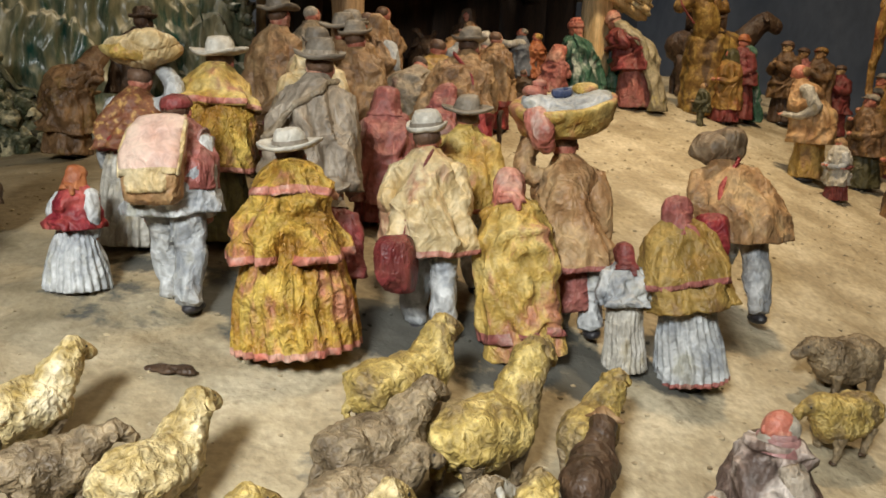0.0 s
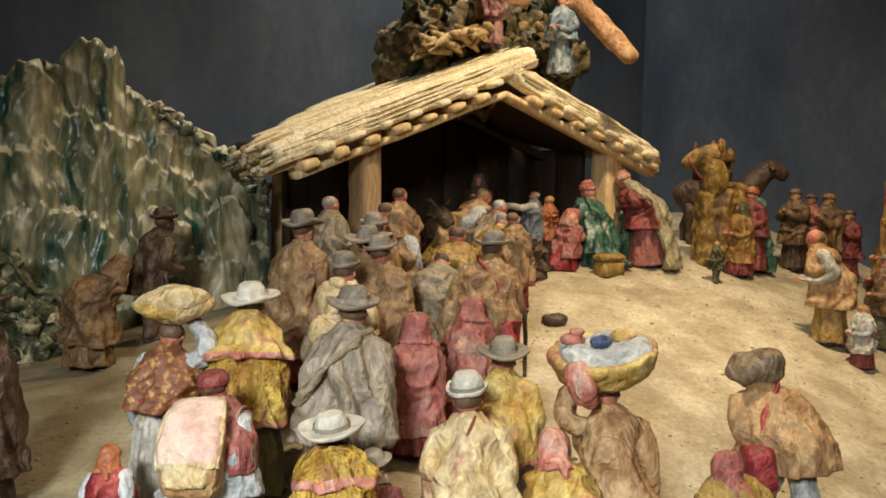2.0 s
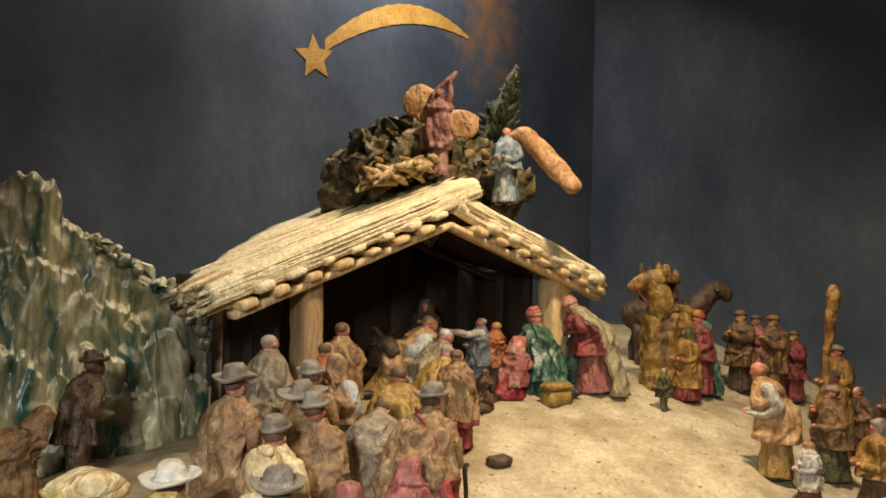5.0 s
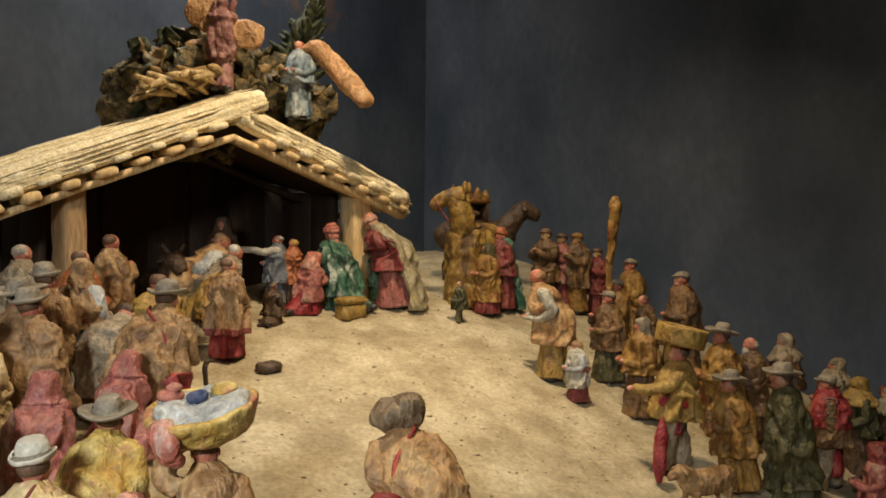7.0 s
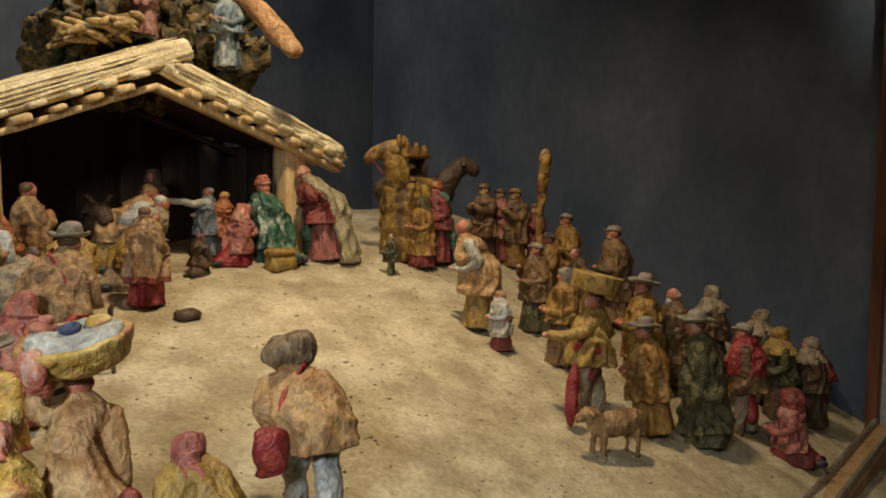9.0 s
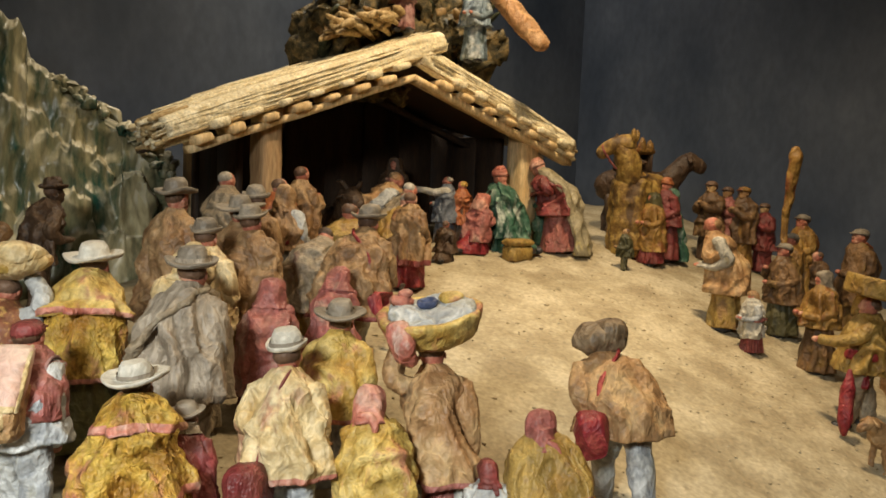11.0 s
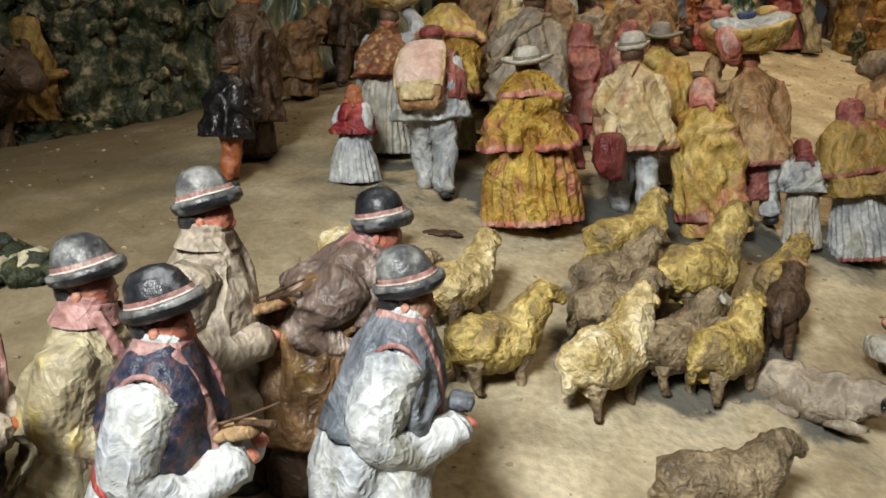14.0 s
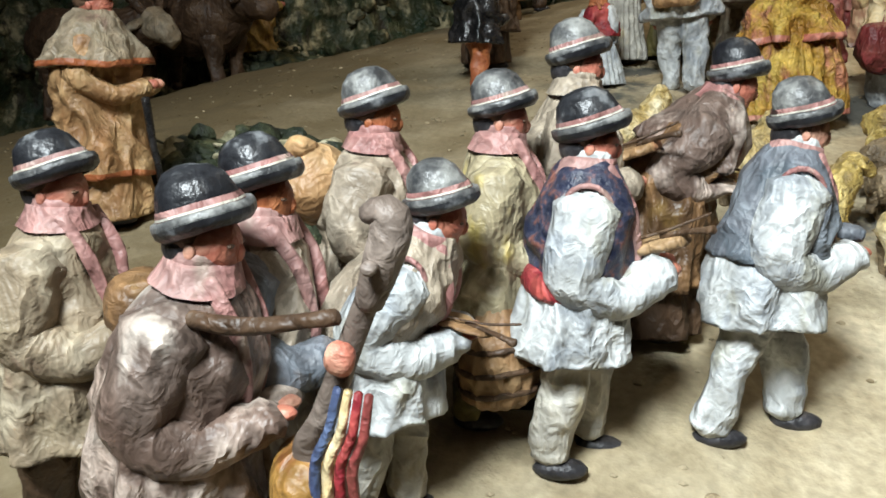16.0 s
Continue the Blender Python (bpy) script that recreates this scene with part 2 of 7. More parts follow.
# brown thatch for cut ends and tuft; on low reeds it paints in shade
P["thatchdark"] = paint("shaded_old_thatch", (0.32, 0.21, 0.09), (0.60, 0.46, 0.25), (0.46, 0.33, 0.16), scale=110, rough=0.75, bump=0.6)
P["sand"] = paint("sandy_plaster", (0.30, 0.24, 0.148), (0.49, 0.42, 0.29), (0.395, 0.33, 0.215), scale=13, fine=150, rough=0.85, bump=0.5, grain=0.22, relief=0.0040, accent=(0.22, 0.17, 0.10), spread=0.64)


def soil_and_shade(mat, colour):
    """Brown, mossy soil painted over the sand towards the far end of the stage, broken by noise; the shade lying there
    is painted in with it.
    """
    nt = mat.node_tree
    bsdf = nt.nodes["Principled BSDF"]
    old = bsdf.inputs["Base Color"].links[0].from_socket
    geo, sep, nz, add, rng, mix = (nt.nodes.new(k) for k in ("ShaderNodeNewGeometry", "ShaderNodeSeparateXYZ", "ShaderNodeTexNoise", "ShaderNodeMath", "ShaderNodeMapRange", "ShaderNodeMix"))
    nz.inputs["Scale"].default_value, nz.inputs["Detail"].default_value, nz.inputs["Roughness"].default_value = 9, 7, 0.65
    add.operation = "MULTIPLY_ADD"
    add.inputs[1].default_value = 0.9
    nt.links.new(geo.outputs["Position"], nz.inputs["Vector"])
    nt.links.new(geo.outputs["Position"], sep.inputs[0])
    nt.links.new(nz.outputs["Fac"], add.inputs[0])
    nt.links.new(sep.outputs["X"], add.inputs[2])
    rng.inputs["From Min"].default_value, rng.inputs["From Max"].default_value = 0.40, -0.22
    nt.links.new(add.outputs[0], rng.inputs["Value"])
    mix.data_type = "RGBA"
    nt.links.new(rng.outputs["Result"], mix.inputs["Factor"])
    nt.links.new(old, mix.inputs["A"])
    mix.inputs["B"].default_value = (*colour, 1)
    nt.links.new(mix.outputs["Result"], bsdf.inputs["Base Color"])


def ragged_patch(mat, colour, x0, x1, y0, y1, z0=None, z1=None, soft=0.22):
    """A patch of another colour with ragged edges between the given sides."""
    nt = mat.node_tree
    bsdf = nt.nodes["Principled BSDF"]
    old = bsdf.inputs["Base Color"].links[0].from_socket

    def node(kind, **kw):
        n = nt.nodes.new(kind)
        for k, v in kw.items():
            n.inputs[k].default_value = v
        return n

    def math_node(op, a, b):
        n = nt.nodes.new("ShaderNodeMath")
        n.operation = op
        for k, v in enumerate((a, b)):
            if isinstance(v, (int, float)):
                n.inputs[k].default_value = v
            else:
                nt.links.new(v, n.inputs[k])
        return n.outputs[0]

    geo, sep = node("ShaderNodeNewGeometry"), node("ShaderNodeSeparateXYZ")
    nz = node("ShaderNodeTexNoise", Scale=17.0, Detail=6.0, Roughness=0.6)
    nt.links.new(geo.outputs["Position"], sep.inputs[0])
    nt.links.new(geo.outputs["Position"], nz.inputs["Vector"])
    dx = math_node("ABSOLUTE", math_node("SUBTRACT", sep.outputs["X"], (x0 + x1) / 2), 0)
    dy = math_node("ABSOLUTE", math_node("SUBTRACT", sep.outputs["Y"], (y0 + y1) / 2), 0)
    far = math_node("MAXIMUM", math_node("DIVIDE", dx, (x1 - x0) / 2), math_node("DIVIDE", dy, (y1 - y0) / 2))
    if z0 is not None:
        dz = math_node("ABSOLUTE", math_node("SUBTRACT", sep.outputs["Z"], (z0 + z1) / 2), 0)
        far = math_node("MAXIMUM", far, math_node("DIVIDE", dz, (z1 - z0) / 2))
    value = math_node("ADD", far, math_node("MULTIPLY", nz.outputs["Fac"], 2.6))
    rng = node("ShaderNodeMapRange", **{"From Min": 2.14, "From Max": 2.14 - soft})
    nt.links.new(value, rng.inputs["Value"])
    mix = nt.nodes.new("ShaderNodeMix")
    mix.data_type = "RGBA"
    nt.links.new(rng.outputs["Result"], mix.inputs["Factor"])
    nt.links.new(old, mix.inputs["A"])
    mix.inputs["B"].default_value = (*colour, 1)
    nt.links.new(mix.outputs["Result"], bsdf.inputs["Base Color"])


soil_and_shade(P["sand"], (0.13, 0.095, 0.045))
# round the walkers' feet: dark ground paint, with their shade put into the colour
ragged_patch(P["sand"], (0.085, 0.082, 0.068), -0.30, 0.26, 0.62, 0.77)
# shadow below the flock, painted onto the sand
ragged_patch(P["sand"], (0.115, 0.105, 0.085), -0.08, 0.15, 0.38, 0.52)
P["crumb"] = paint("earth_crumb", (0.20, 0.15, 0.085), (0.42, 0.34, 0.21), scale=40, rough=0.9)
P["darkblue"] = paint("dark_blue_canvas", (0.042, 0.057, 0.089), (0.088, 0.108, 0.150), (0.062, 0.079, 0.115), scale=3.2, fine=60, streak=0.6, rough=0.5, bump=0.08, grain=0.12)
# warm haze of lamplight by the comet's tail, painted into the wall colour
ragged_patch(P["darkblue"], (0.25, 0.13, 0.07), 0.10, 0.34, 2.20, 2.56, 1.08, 1.62, 1.1)
P["starpaint"] = paint("gold_star_paint", (0.46, 0.24, 0.05), (0.60, 0.36, 0.10), scale=25, rough=0.6)
P["cliff"] = paint("mossy_green_rock_paint", (0.012, 0.060, 0.044), (0.42, 0.37, 0.225), (0.17, 0.165, 0.095), scale=22, fine=90, streak=0.28, rough=0.27, bump=0.6)
P["cliffpale"] = paint("pale_ridge_paint", (0.20, 0.19, 0.11), (0.56, 0.50, 0.34), (0.34, 0.31, 0.20), scale=40, fine=160, rough=0.5, bump=0.6)


def pale_tops(mat, colour, low, high):
    """Pale colour over the faces that look up, broken by noise."""
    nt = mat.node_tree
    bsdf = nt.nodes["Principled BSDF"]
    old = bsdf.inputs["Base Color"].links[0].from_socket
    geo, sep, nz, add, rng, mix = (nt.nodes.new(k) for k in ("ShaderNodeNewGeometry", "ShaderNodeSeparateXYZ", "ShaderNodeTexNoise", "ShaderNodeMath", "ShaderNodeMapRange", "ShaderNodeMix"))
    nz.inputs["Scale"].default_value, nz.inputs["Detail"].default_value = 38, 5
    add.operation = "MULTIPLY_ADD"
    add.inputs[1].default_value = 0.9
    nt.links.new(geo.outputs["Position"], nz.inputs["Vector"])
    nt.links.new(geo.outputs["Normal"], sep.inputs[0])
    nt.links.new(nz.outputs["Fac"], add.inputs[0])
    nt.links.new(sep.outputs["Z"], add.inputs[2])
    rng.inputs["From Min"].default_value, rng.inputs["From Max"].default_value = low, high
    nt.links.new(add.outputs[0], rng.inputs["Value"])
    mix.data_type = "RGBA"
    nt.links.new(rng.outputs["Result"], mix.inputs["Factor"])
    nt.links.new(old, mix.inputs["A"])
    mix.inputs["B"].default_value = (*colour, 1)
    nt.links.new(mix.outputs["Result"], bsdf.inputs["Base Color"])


pale_tops(P["cliff"], (0.60, 0.55, 0.40), 0.76, 1.25)
P["bank"] = paint("mossy_leafy_rock_paint", (0.014, 0.030, 0.013), (0.40, 0.35, 0.21), (0.070, 0.072, 0.034), scale=26, fine=120, streak=1.0, rough=0.5, bump=0.9, relief=0.008, mixc=0.53, accent=(0.02, 0.016, 0.010), spread=0.55)
P["bark"] = paint("brown_bark_and_moss", (0.024, 0.024, 0.012), (0.30, 0.21, 0.09), (0.11, 0.085, 0.038), scale=50, rough=0.6, bump=0.9, fine=140, wave=1.0, relief=0.006)
P["moss"] = paint("dark_moss", (0.012, 0.018, 0.010), (0.10, 0.10, 0.045), (0.035, 0.045, 0.022), scale=45, rough=0.6, bump=0.8)
P["leafbrown"] = paint("dry_leaf", (0.16, 0.09, 0.03), (0.34, 0.22, 0.09), scale=50, rough=0.6)
P["mahogany"] = paint("red_brown_frame_wood", (0.085, 0.030, 0.014), (0.16, 0.065, 0.032), scale=14, streak=0.15, fine=60, rough=0.45, bump=0.1)
P["whitepaint"] = paint("white_gloss_paint", (0.66, 0.64, 0.58), (0.74, 0.72, 0.66), scale=6, rough=0.4, bump=0.05)
P["plaster"] = paint("yellow_wall_plaster", (0.62, 0.48, 0.24), (0.70, 0.56, 0.30), scale=5, fine=60, rough=0.9, bump=0.1)
P["metal"] = paint("worn_rail_metal", (0.30, 0.26, 0.20), (0.55, 0.50, 0.42), scale=40, rough=0.4, metal=0.7)
P["floor"] = paint("room_floor", (0.22, 0.17, 0.12), (0.30, 0.24, 0.17), scale=4, fine=40, rough=0.5, bump=0.05)


# ---- mesh tools ----
class Clay:
    """Collects shells of vertices and faces for one modelled mesh."""

    def __init__(self):
        self.v, self.f, self.m, self.mats, self.w = [], [], [], [], []

    def slot(self, key):
        if key not in self.mats:
            self.mats.append(key)
        return self.mats.index(key)

    def shell(self, rings, key, cap=True, rough=1.0, hem=None):
        """Skins a list of rings, each an (n, 3) array."""
        n, base, slot = len(rings[0]), len(self.v), self.slot(key)
        for r in rings:
            self.v.extend(map(tuple, r))
        self.w.extend([rough] * (n * len(rings)))
        hslot = self.slot(hem[0]) if hem else slot
        for i in range(len(rings) - 1):
            a, b = base + i * n, base + (i + 1) * n
            use = hslot if hem and i < hem[1] else slot
            for k in range(n):
                q = (k + 1) % n
                self.f.append((a + k, a + q, b + q, b + k))
                self.m.append(use)
        if cap:
            for at, ring, flip in ((base, rings[0], True), (base + (len(rings) - 1) * n, rings[-1], False)):
                c = len(self.v)
                self.v.append(tuple(np.mean(ring, axis=0)))
                self.w.append(rough)
                for k in range(n):
                    q = (k + 1) % n
                    self.f.append((at + q, at + k, c) if flip else (at + k, at + q, c))
                    self.m.append(slot)

    def loft(self, prof, key, n=36, step=0.022, fold=0.0, k=9, ph=0.0, rough=1.0, hem=None, cap=True, grow=1.0, flat=0.0):
        """A garment from rows (z, rx, ry, cx, cy), bottom first; folds fade towards the top."""
        prof = [tuple(p) + (0.0,) * (5 - len(p)) for p in prof]
        z = np.array([p[0] for p in prof])
        length = sum(math.dist(prof[i][:3], prof[i + 1][:3]) for i in range(len(prof) - 1))
        rows = max(4, int(length / step))
        dist = np.concatenate([[0], np.cumsum([math.dist(prof[i][:3], prof[i + 1][:3]) for i in range(len(prof) - 1)])])
        u = np.linspace(0, dist[-1], rows)
        cols = [np.interp(u, dist, [p[i] for p in prof]) for i in range(5)]
        a = np.linspace(0, 2 * np.pi, n, endpoint=False)
        rings = []
        for i in range(rows):
            zz, rx, ry, cx, cy = (c[i] for c in cols)
            fade = (1 - i / (rows - 1)) ** grow
            w = np.cos(k * a + ph + 1.3 * np.sin(2 * a + ph) + 0.8 * np.sin(3.1 * zz * 6 + ph))
            w = np.sign(w) * np.abs(w) ** 0.7
            s = 1 + fold * fade * w
            ca, sa = np.cos(a), np.sin(a)
            if flat:
                ca, sa = np.sign(ca) * np.abs(ca) ** (1 - flat), np.sign(sa) * np.abs(sa) ** (1 - flat)
            rings.append(np.stack([cx + rx * s * ca, cy + ry * s * sa, np.full(n, zz)], 1))
        self.shell(rings, key, cap, rough, hem)

    def tube(self, path, radii, key, n=14, step=0.02, rough=1.0, flat=1.0, wrinkle=0.0):
        """A limb or stick along points, with its radius at each."""
        pts = np.array(path, float)
        d = np.concatenate([[0], np.cumsum(np.linalg.norm(np.diff(pts, axis=0), axis=1))])
        rows = max(3, int(d[-1] / step) + 1)
        u = np.linspace(0, d[-1], rows)
        c = np.stack([np.interp(u, d, pts[:, i]) for i in range(3)], 1)
        for _ in range(3):
            if rows > 4:
                c[1:-1] = (c[:-2] + 2 * c[1:-1] + c[2:]) / 4
        r = np.interp(u, d, radii)
        r = r * (1 + wrinkle * np.sin(u * 75 + 3 * np.sin(u * 31)))
        t = np.gradient(c, axis=0)
        t /= np.linalg.norm(t, axis=1)[:, None] + 1e-9
        ref = np.array([0.31, 0.2, 0.93]) if abs(t[0][2]) < 0.8 else np.array([0.95, 0.3, 0.05])
        a = np.linspace(0, 2 * np.pi, n, endpoint=False)
        rings = []
        for i in range(rows):
            e1 = np.cross(t[i], ref)
            e1 /= np.linalg.norm(e1)
            e2 = np.cross(t[i], e1)
            rings.append(c[i] + r[i] * (np.outer(np.cos(a), e1) + flat * np.outer(np.sin(a), e2)))
        first, last = rings[0], rings[-1]
        rings = [c[0] + (first - c[0]) * 0.55 - t[0] * r[0] * 0.4] + rings + [c[-1] + (last - c[-1]) * 0.55 + t[-1] * r[-1] * 0.4]
        self.shell(rings, key, True, rough)

    def blob(self, c, r, key, n=18, rot=(0, 0, 0), rough=1.0, sq=1.0):
        """A rounded lump; sq under 1 makes it boxier."""
        m = Euler([radians(v) for v in rot]).to_matrix()
        m = np.array(m)
        rings = []
        rows = max(6, n // 2 + 2)
        a = np.linspace(0, 2 * np.pi, n, endpoint=False)
        for i in range(rows):
            th = np.pi * (0.04 + 0.92 * i / (rows - 1))
            st, ct = np.sin(th) ** sq, -np.sign(np.cos(th)) * abs(np.cos(th)) ** sq
            ca, sa = np.sign(np.cos(a)) * np.abs(np.cos(a)) ** sq, np.sign(np.sin(a)) * np.abs(np.sin(a)) ** sq
            p = np.stack([r[0] * st * ca, r[1] * st * sa, np.full(n, r[2] * ct)], 1)
            rings.append(p @ m.T + np.array(c))
        self.shell(rings, key, True, rough)

    def bend(self, degrees, z0, soft=0.2, side=0.0):
        """Bows everything above z0 forwards (towards +y)."""
        for i, (x, y, z) in enumerate(self.v):
            if z > z0:
                f = min((z - z0) / soft, 1.0)
                a = radians(degrees) * f * f * (3 - 2 * f)
                dz = z - z0
                self.v[i] = (x + side * dz * f, y * math.cos(a) + dz * math.sin(a), z0 + dz * math.cos(a) - y * math.sin(a))

    def lumps(self, coarse=0.012, fine=0.006, seed=0.0, f1=7.0, f2=24.0, crumple=0.0):
        """Hand-modelled unevenness; cloth (rough 1.3 and more) also gets hanging, slanting folds with sharp crests."""
        off = Vector((seed * 3.17, seed * 1.71, seed * 2.39))
        lean = 0.6 * math.sin(seed)
        for i, p in enumerate(self.v):
            v = Vector(p)
            d = noise.noise_vector((v + off) * f1) * coarse + noise.noise_vector((v + off) * f2) * fine
            if 1.3 <= self.w[i] < 2.3 and crumple:
                q = v + off
                k = noise.noise(q * 3.0)
                wide = Vector((q.x * 6.5 + k, q.y * 6.5 - k, q.z * 2.0 + lean * q.x * 6 + k))
                tight = Vector((q.x * 13.0, q.y * 13.0 + k, q.z * 6.0 - lean * q.y * 9 + 2 * k))
                rid = (1 - 2.6 * abs(noise.noise(wide))) * 0.80 + (1 - 2.8 * abs(noise.noise(tight))) * 0.50
                out = Vector((v.x, v.y, 0))
                if out.length > 1e-4:
                    d += out.normalized() * rid * crumple * min(1.0, max(0.35, (0.84 - v.z) / 0.22))
            self.v[i] = tuple(v + d * self.w[i])

    def build(self, name, scale=1.0, smooth=True, parent=None):
        me = bpy.data.meshes.new(name)
        me.from_pydata([(x * scale, y * scale, z * scale) for x, y, z in self.v], [], self.f)
        for key in self.mats:
            me.materials.append(P[key])
        me.polygons.foreach_set("material_index", self.m)
        me.polygons.foreach_set("use_smooth", [smooth] * len(self.f))
        me.update()
        ob = new(name, me)
        if parent:
            ob.parent = parent
        return ob


def box_mesh(clay, lo, hi, key, bevel=0.003, rough=0.0):
    """A block with softened edges, from corner to corner."""
    (x0, y0, z0), (x1, y1, z1), b = lo, hi, bevel
    rings = []
    for z, i in ((z0, b), (z0 + b, 0), (z1 - b, 0), (z1, b)):
        xs, ys = (x0 + i, x1 - i), (y0 + i, y1 - i)
        rings.append(np.array([(xs[0] + b, ys[0], z), (xs[1] - b, ys[0], z), (xs[1], ys[0] + b, z), (xs[1], ys[1] - b, z),
                               (xs[1] - b, ys[1], z), (xs[0] + b, ys[1], z), (xs[0], ys[1] - b, z), (xs[0], ys[0] + b, z)]))
    clay.shell(rings, key, True, rough)


def place(ob, x, y, yaw=0.0, lx=0.0, ly=0.0, sink=0.003, z=None):
    """Stands a thing on the stage at x, y, turned by yaw and leaning by lx, ly per unit of height."""
    zz = ground_z(x, y) if z is None else z
    lean = Matrix.Identity(4)
    lean[0][2], lean[1][2] = lx, ly
    rot = Vector((0, 0, 1)).rotation_difference(Vector((lx, ly, 1)).normalized()).to_matrix().to_4x4()
    ob.matrix_world = Matrix.Translation((x, y, zz - sink)) @ rot @ pose(0, 0, 0, 0, 0, yaw)
    return ob


# ---- the case: stage, walls, front frame, and the room round it ----
def stage():
    """The sandy sloping stage as one uneven sheet with a skirt."""
    verts, faces = [], []
    ns, nd = 640, 320
    for i in range(ns + 1):
        for j in range(nd + 1):
            s, d = -1.25 + 3.45 * i / ns, 0.0 + 1.70 * j / nd
            p = N2 * s - M2 * d
            z = ground_z(p.x, p.y)
            q = Vector((p.x, p.y, 0.0))
            z += 0.006 * noise.noise(q * 5.0) + 0.0042 * noise.noise(q * 17.0) + 0.0022 * noise.noise(q * 40.0)
            verts.append((p.x, p.y, z))
    for i in range(ns):
        for j in range(nd):
            a = i * (nd + 1) + j
            faces.append((a, a + 1, a + nd + 2, a + nd + 1))
    me = bpy.data.meshes.new("ground")
    me.from_pydata(verts, [], [f[::-1] for f in faces])
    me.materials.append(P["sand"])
    me.polygons.foreach_set("use_smooth", [True] * len(faces))
    me.update()
    if me.polygons[0].normal.z < 0:
        me.flip_normals()
    return tagged(new("ground", me), "sloping sandy plaster ground of the nativity display", "ground", kind="structure")


def slab(name, a, b, z0, z1, thick, key, label, out):
    """An upright wall from a to b; out is the side on which its thickness lies."""
    d = (b - a).normalized()
    nrm = Vector((d.y, -d.x)) * out
    bm = bmesh.new()
    ring = [a, b, b + nrm * thick, a + nrm * thick]
    vs = [[bm.verts.new((p.x, p.y, z)) for p in ring] for z in (z0, z1)]
    for k in range(4):
        q = (k + 1) % 4
        bm.faces.new((vs[0][k], vs[0][q], vs[1][q], vs[1][k]))
    bm.faces.new(vs[0][::-1])
    bm.faces.new(vs[1])
    bmesh.ops.recalc_face_normals(bm, faces=bm.faces)
    me = bpy.data.meshes.new(name)
    bm.to_mesh(me)
    bm.free()
    me.materials.append(P[key])
    return tagged(new(name, me), label, "wall", kind="structure")


stage()
LEFT = CORNER - N2 * 3.5
slab("wall_star", LEFT, CORNER, -0.1, 1.85, 0.03, "darkblue", "dark blue painted back wall with a comet", -1)
slab("wall_side", CORNER, POST, -0.1, 1.85, 0.03, "darkblue", "dark blue painted side wall of the display", -1)
slab("wall_end", LEFT + M2 * 1.9, LEFT, -0.1, 1.85, 0.03, "darkblue", "dark blue painted end wall of the display", -1)


# ---- figurines ----
def first_seed(c):
    """A number that differs from figure to figure, from what has been modelled so far."""
    return int(sum(v[0] * 917 + v[2] * 331 for v in c.v[:60]) * 10)


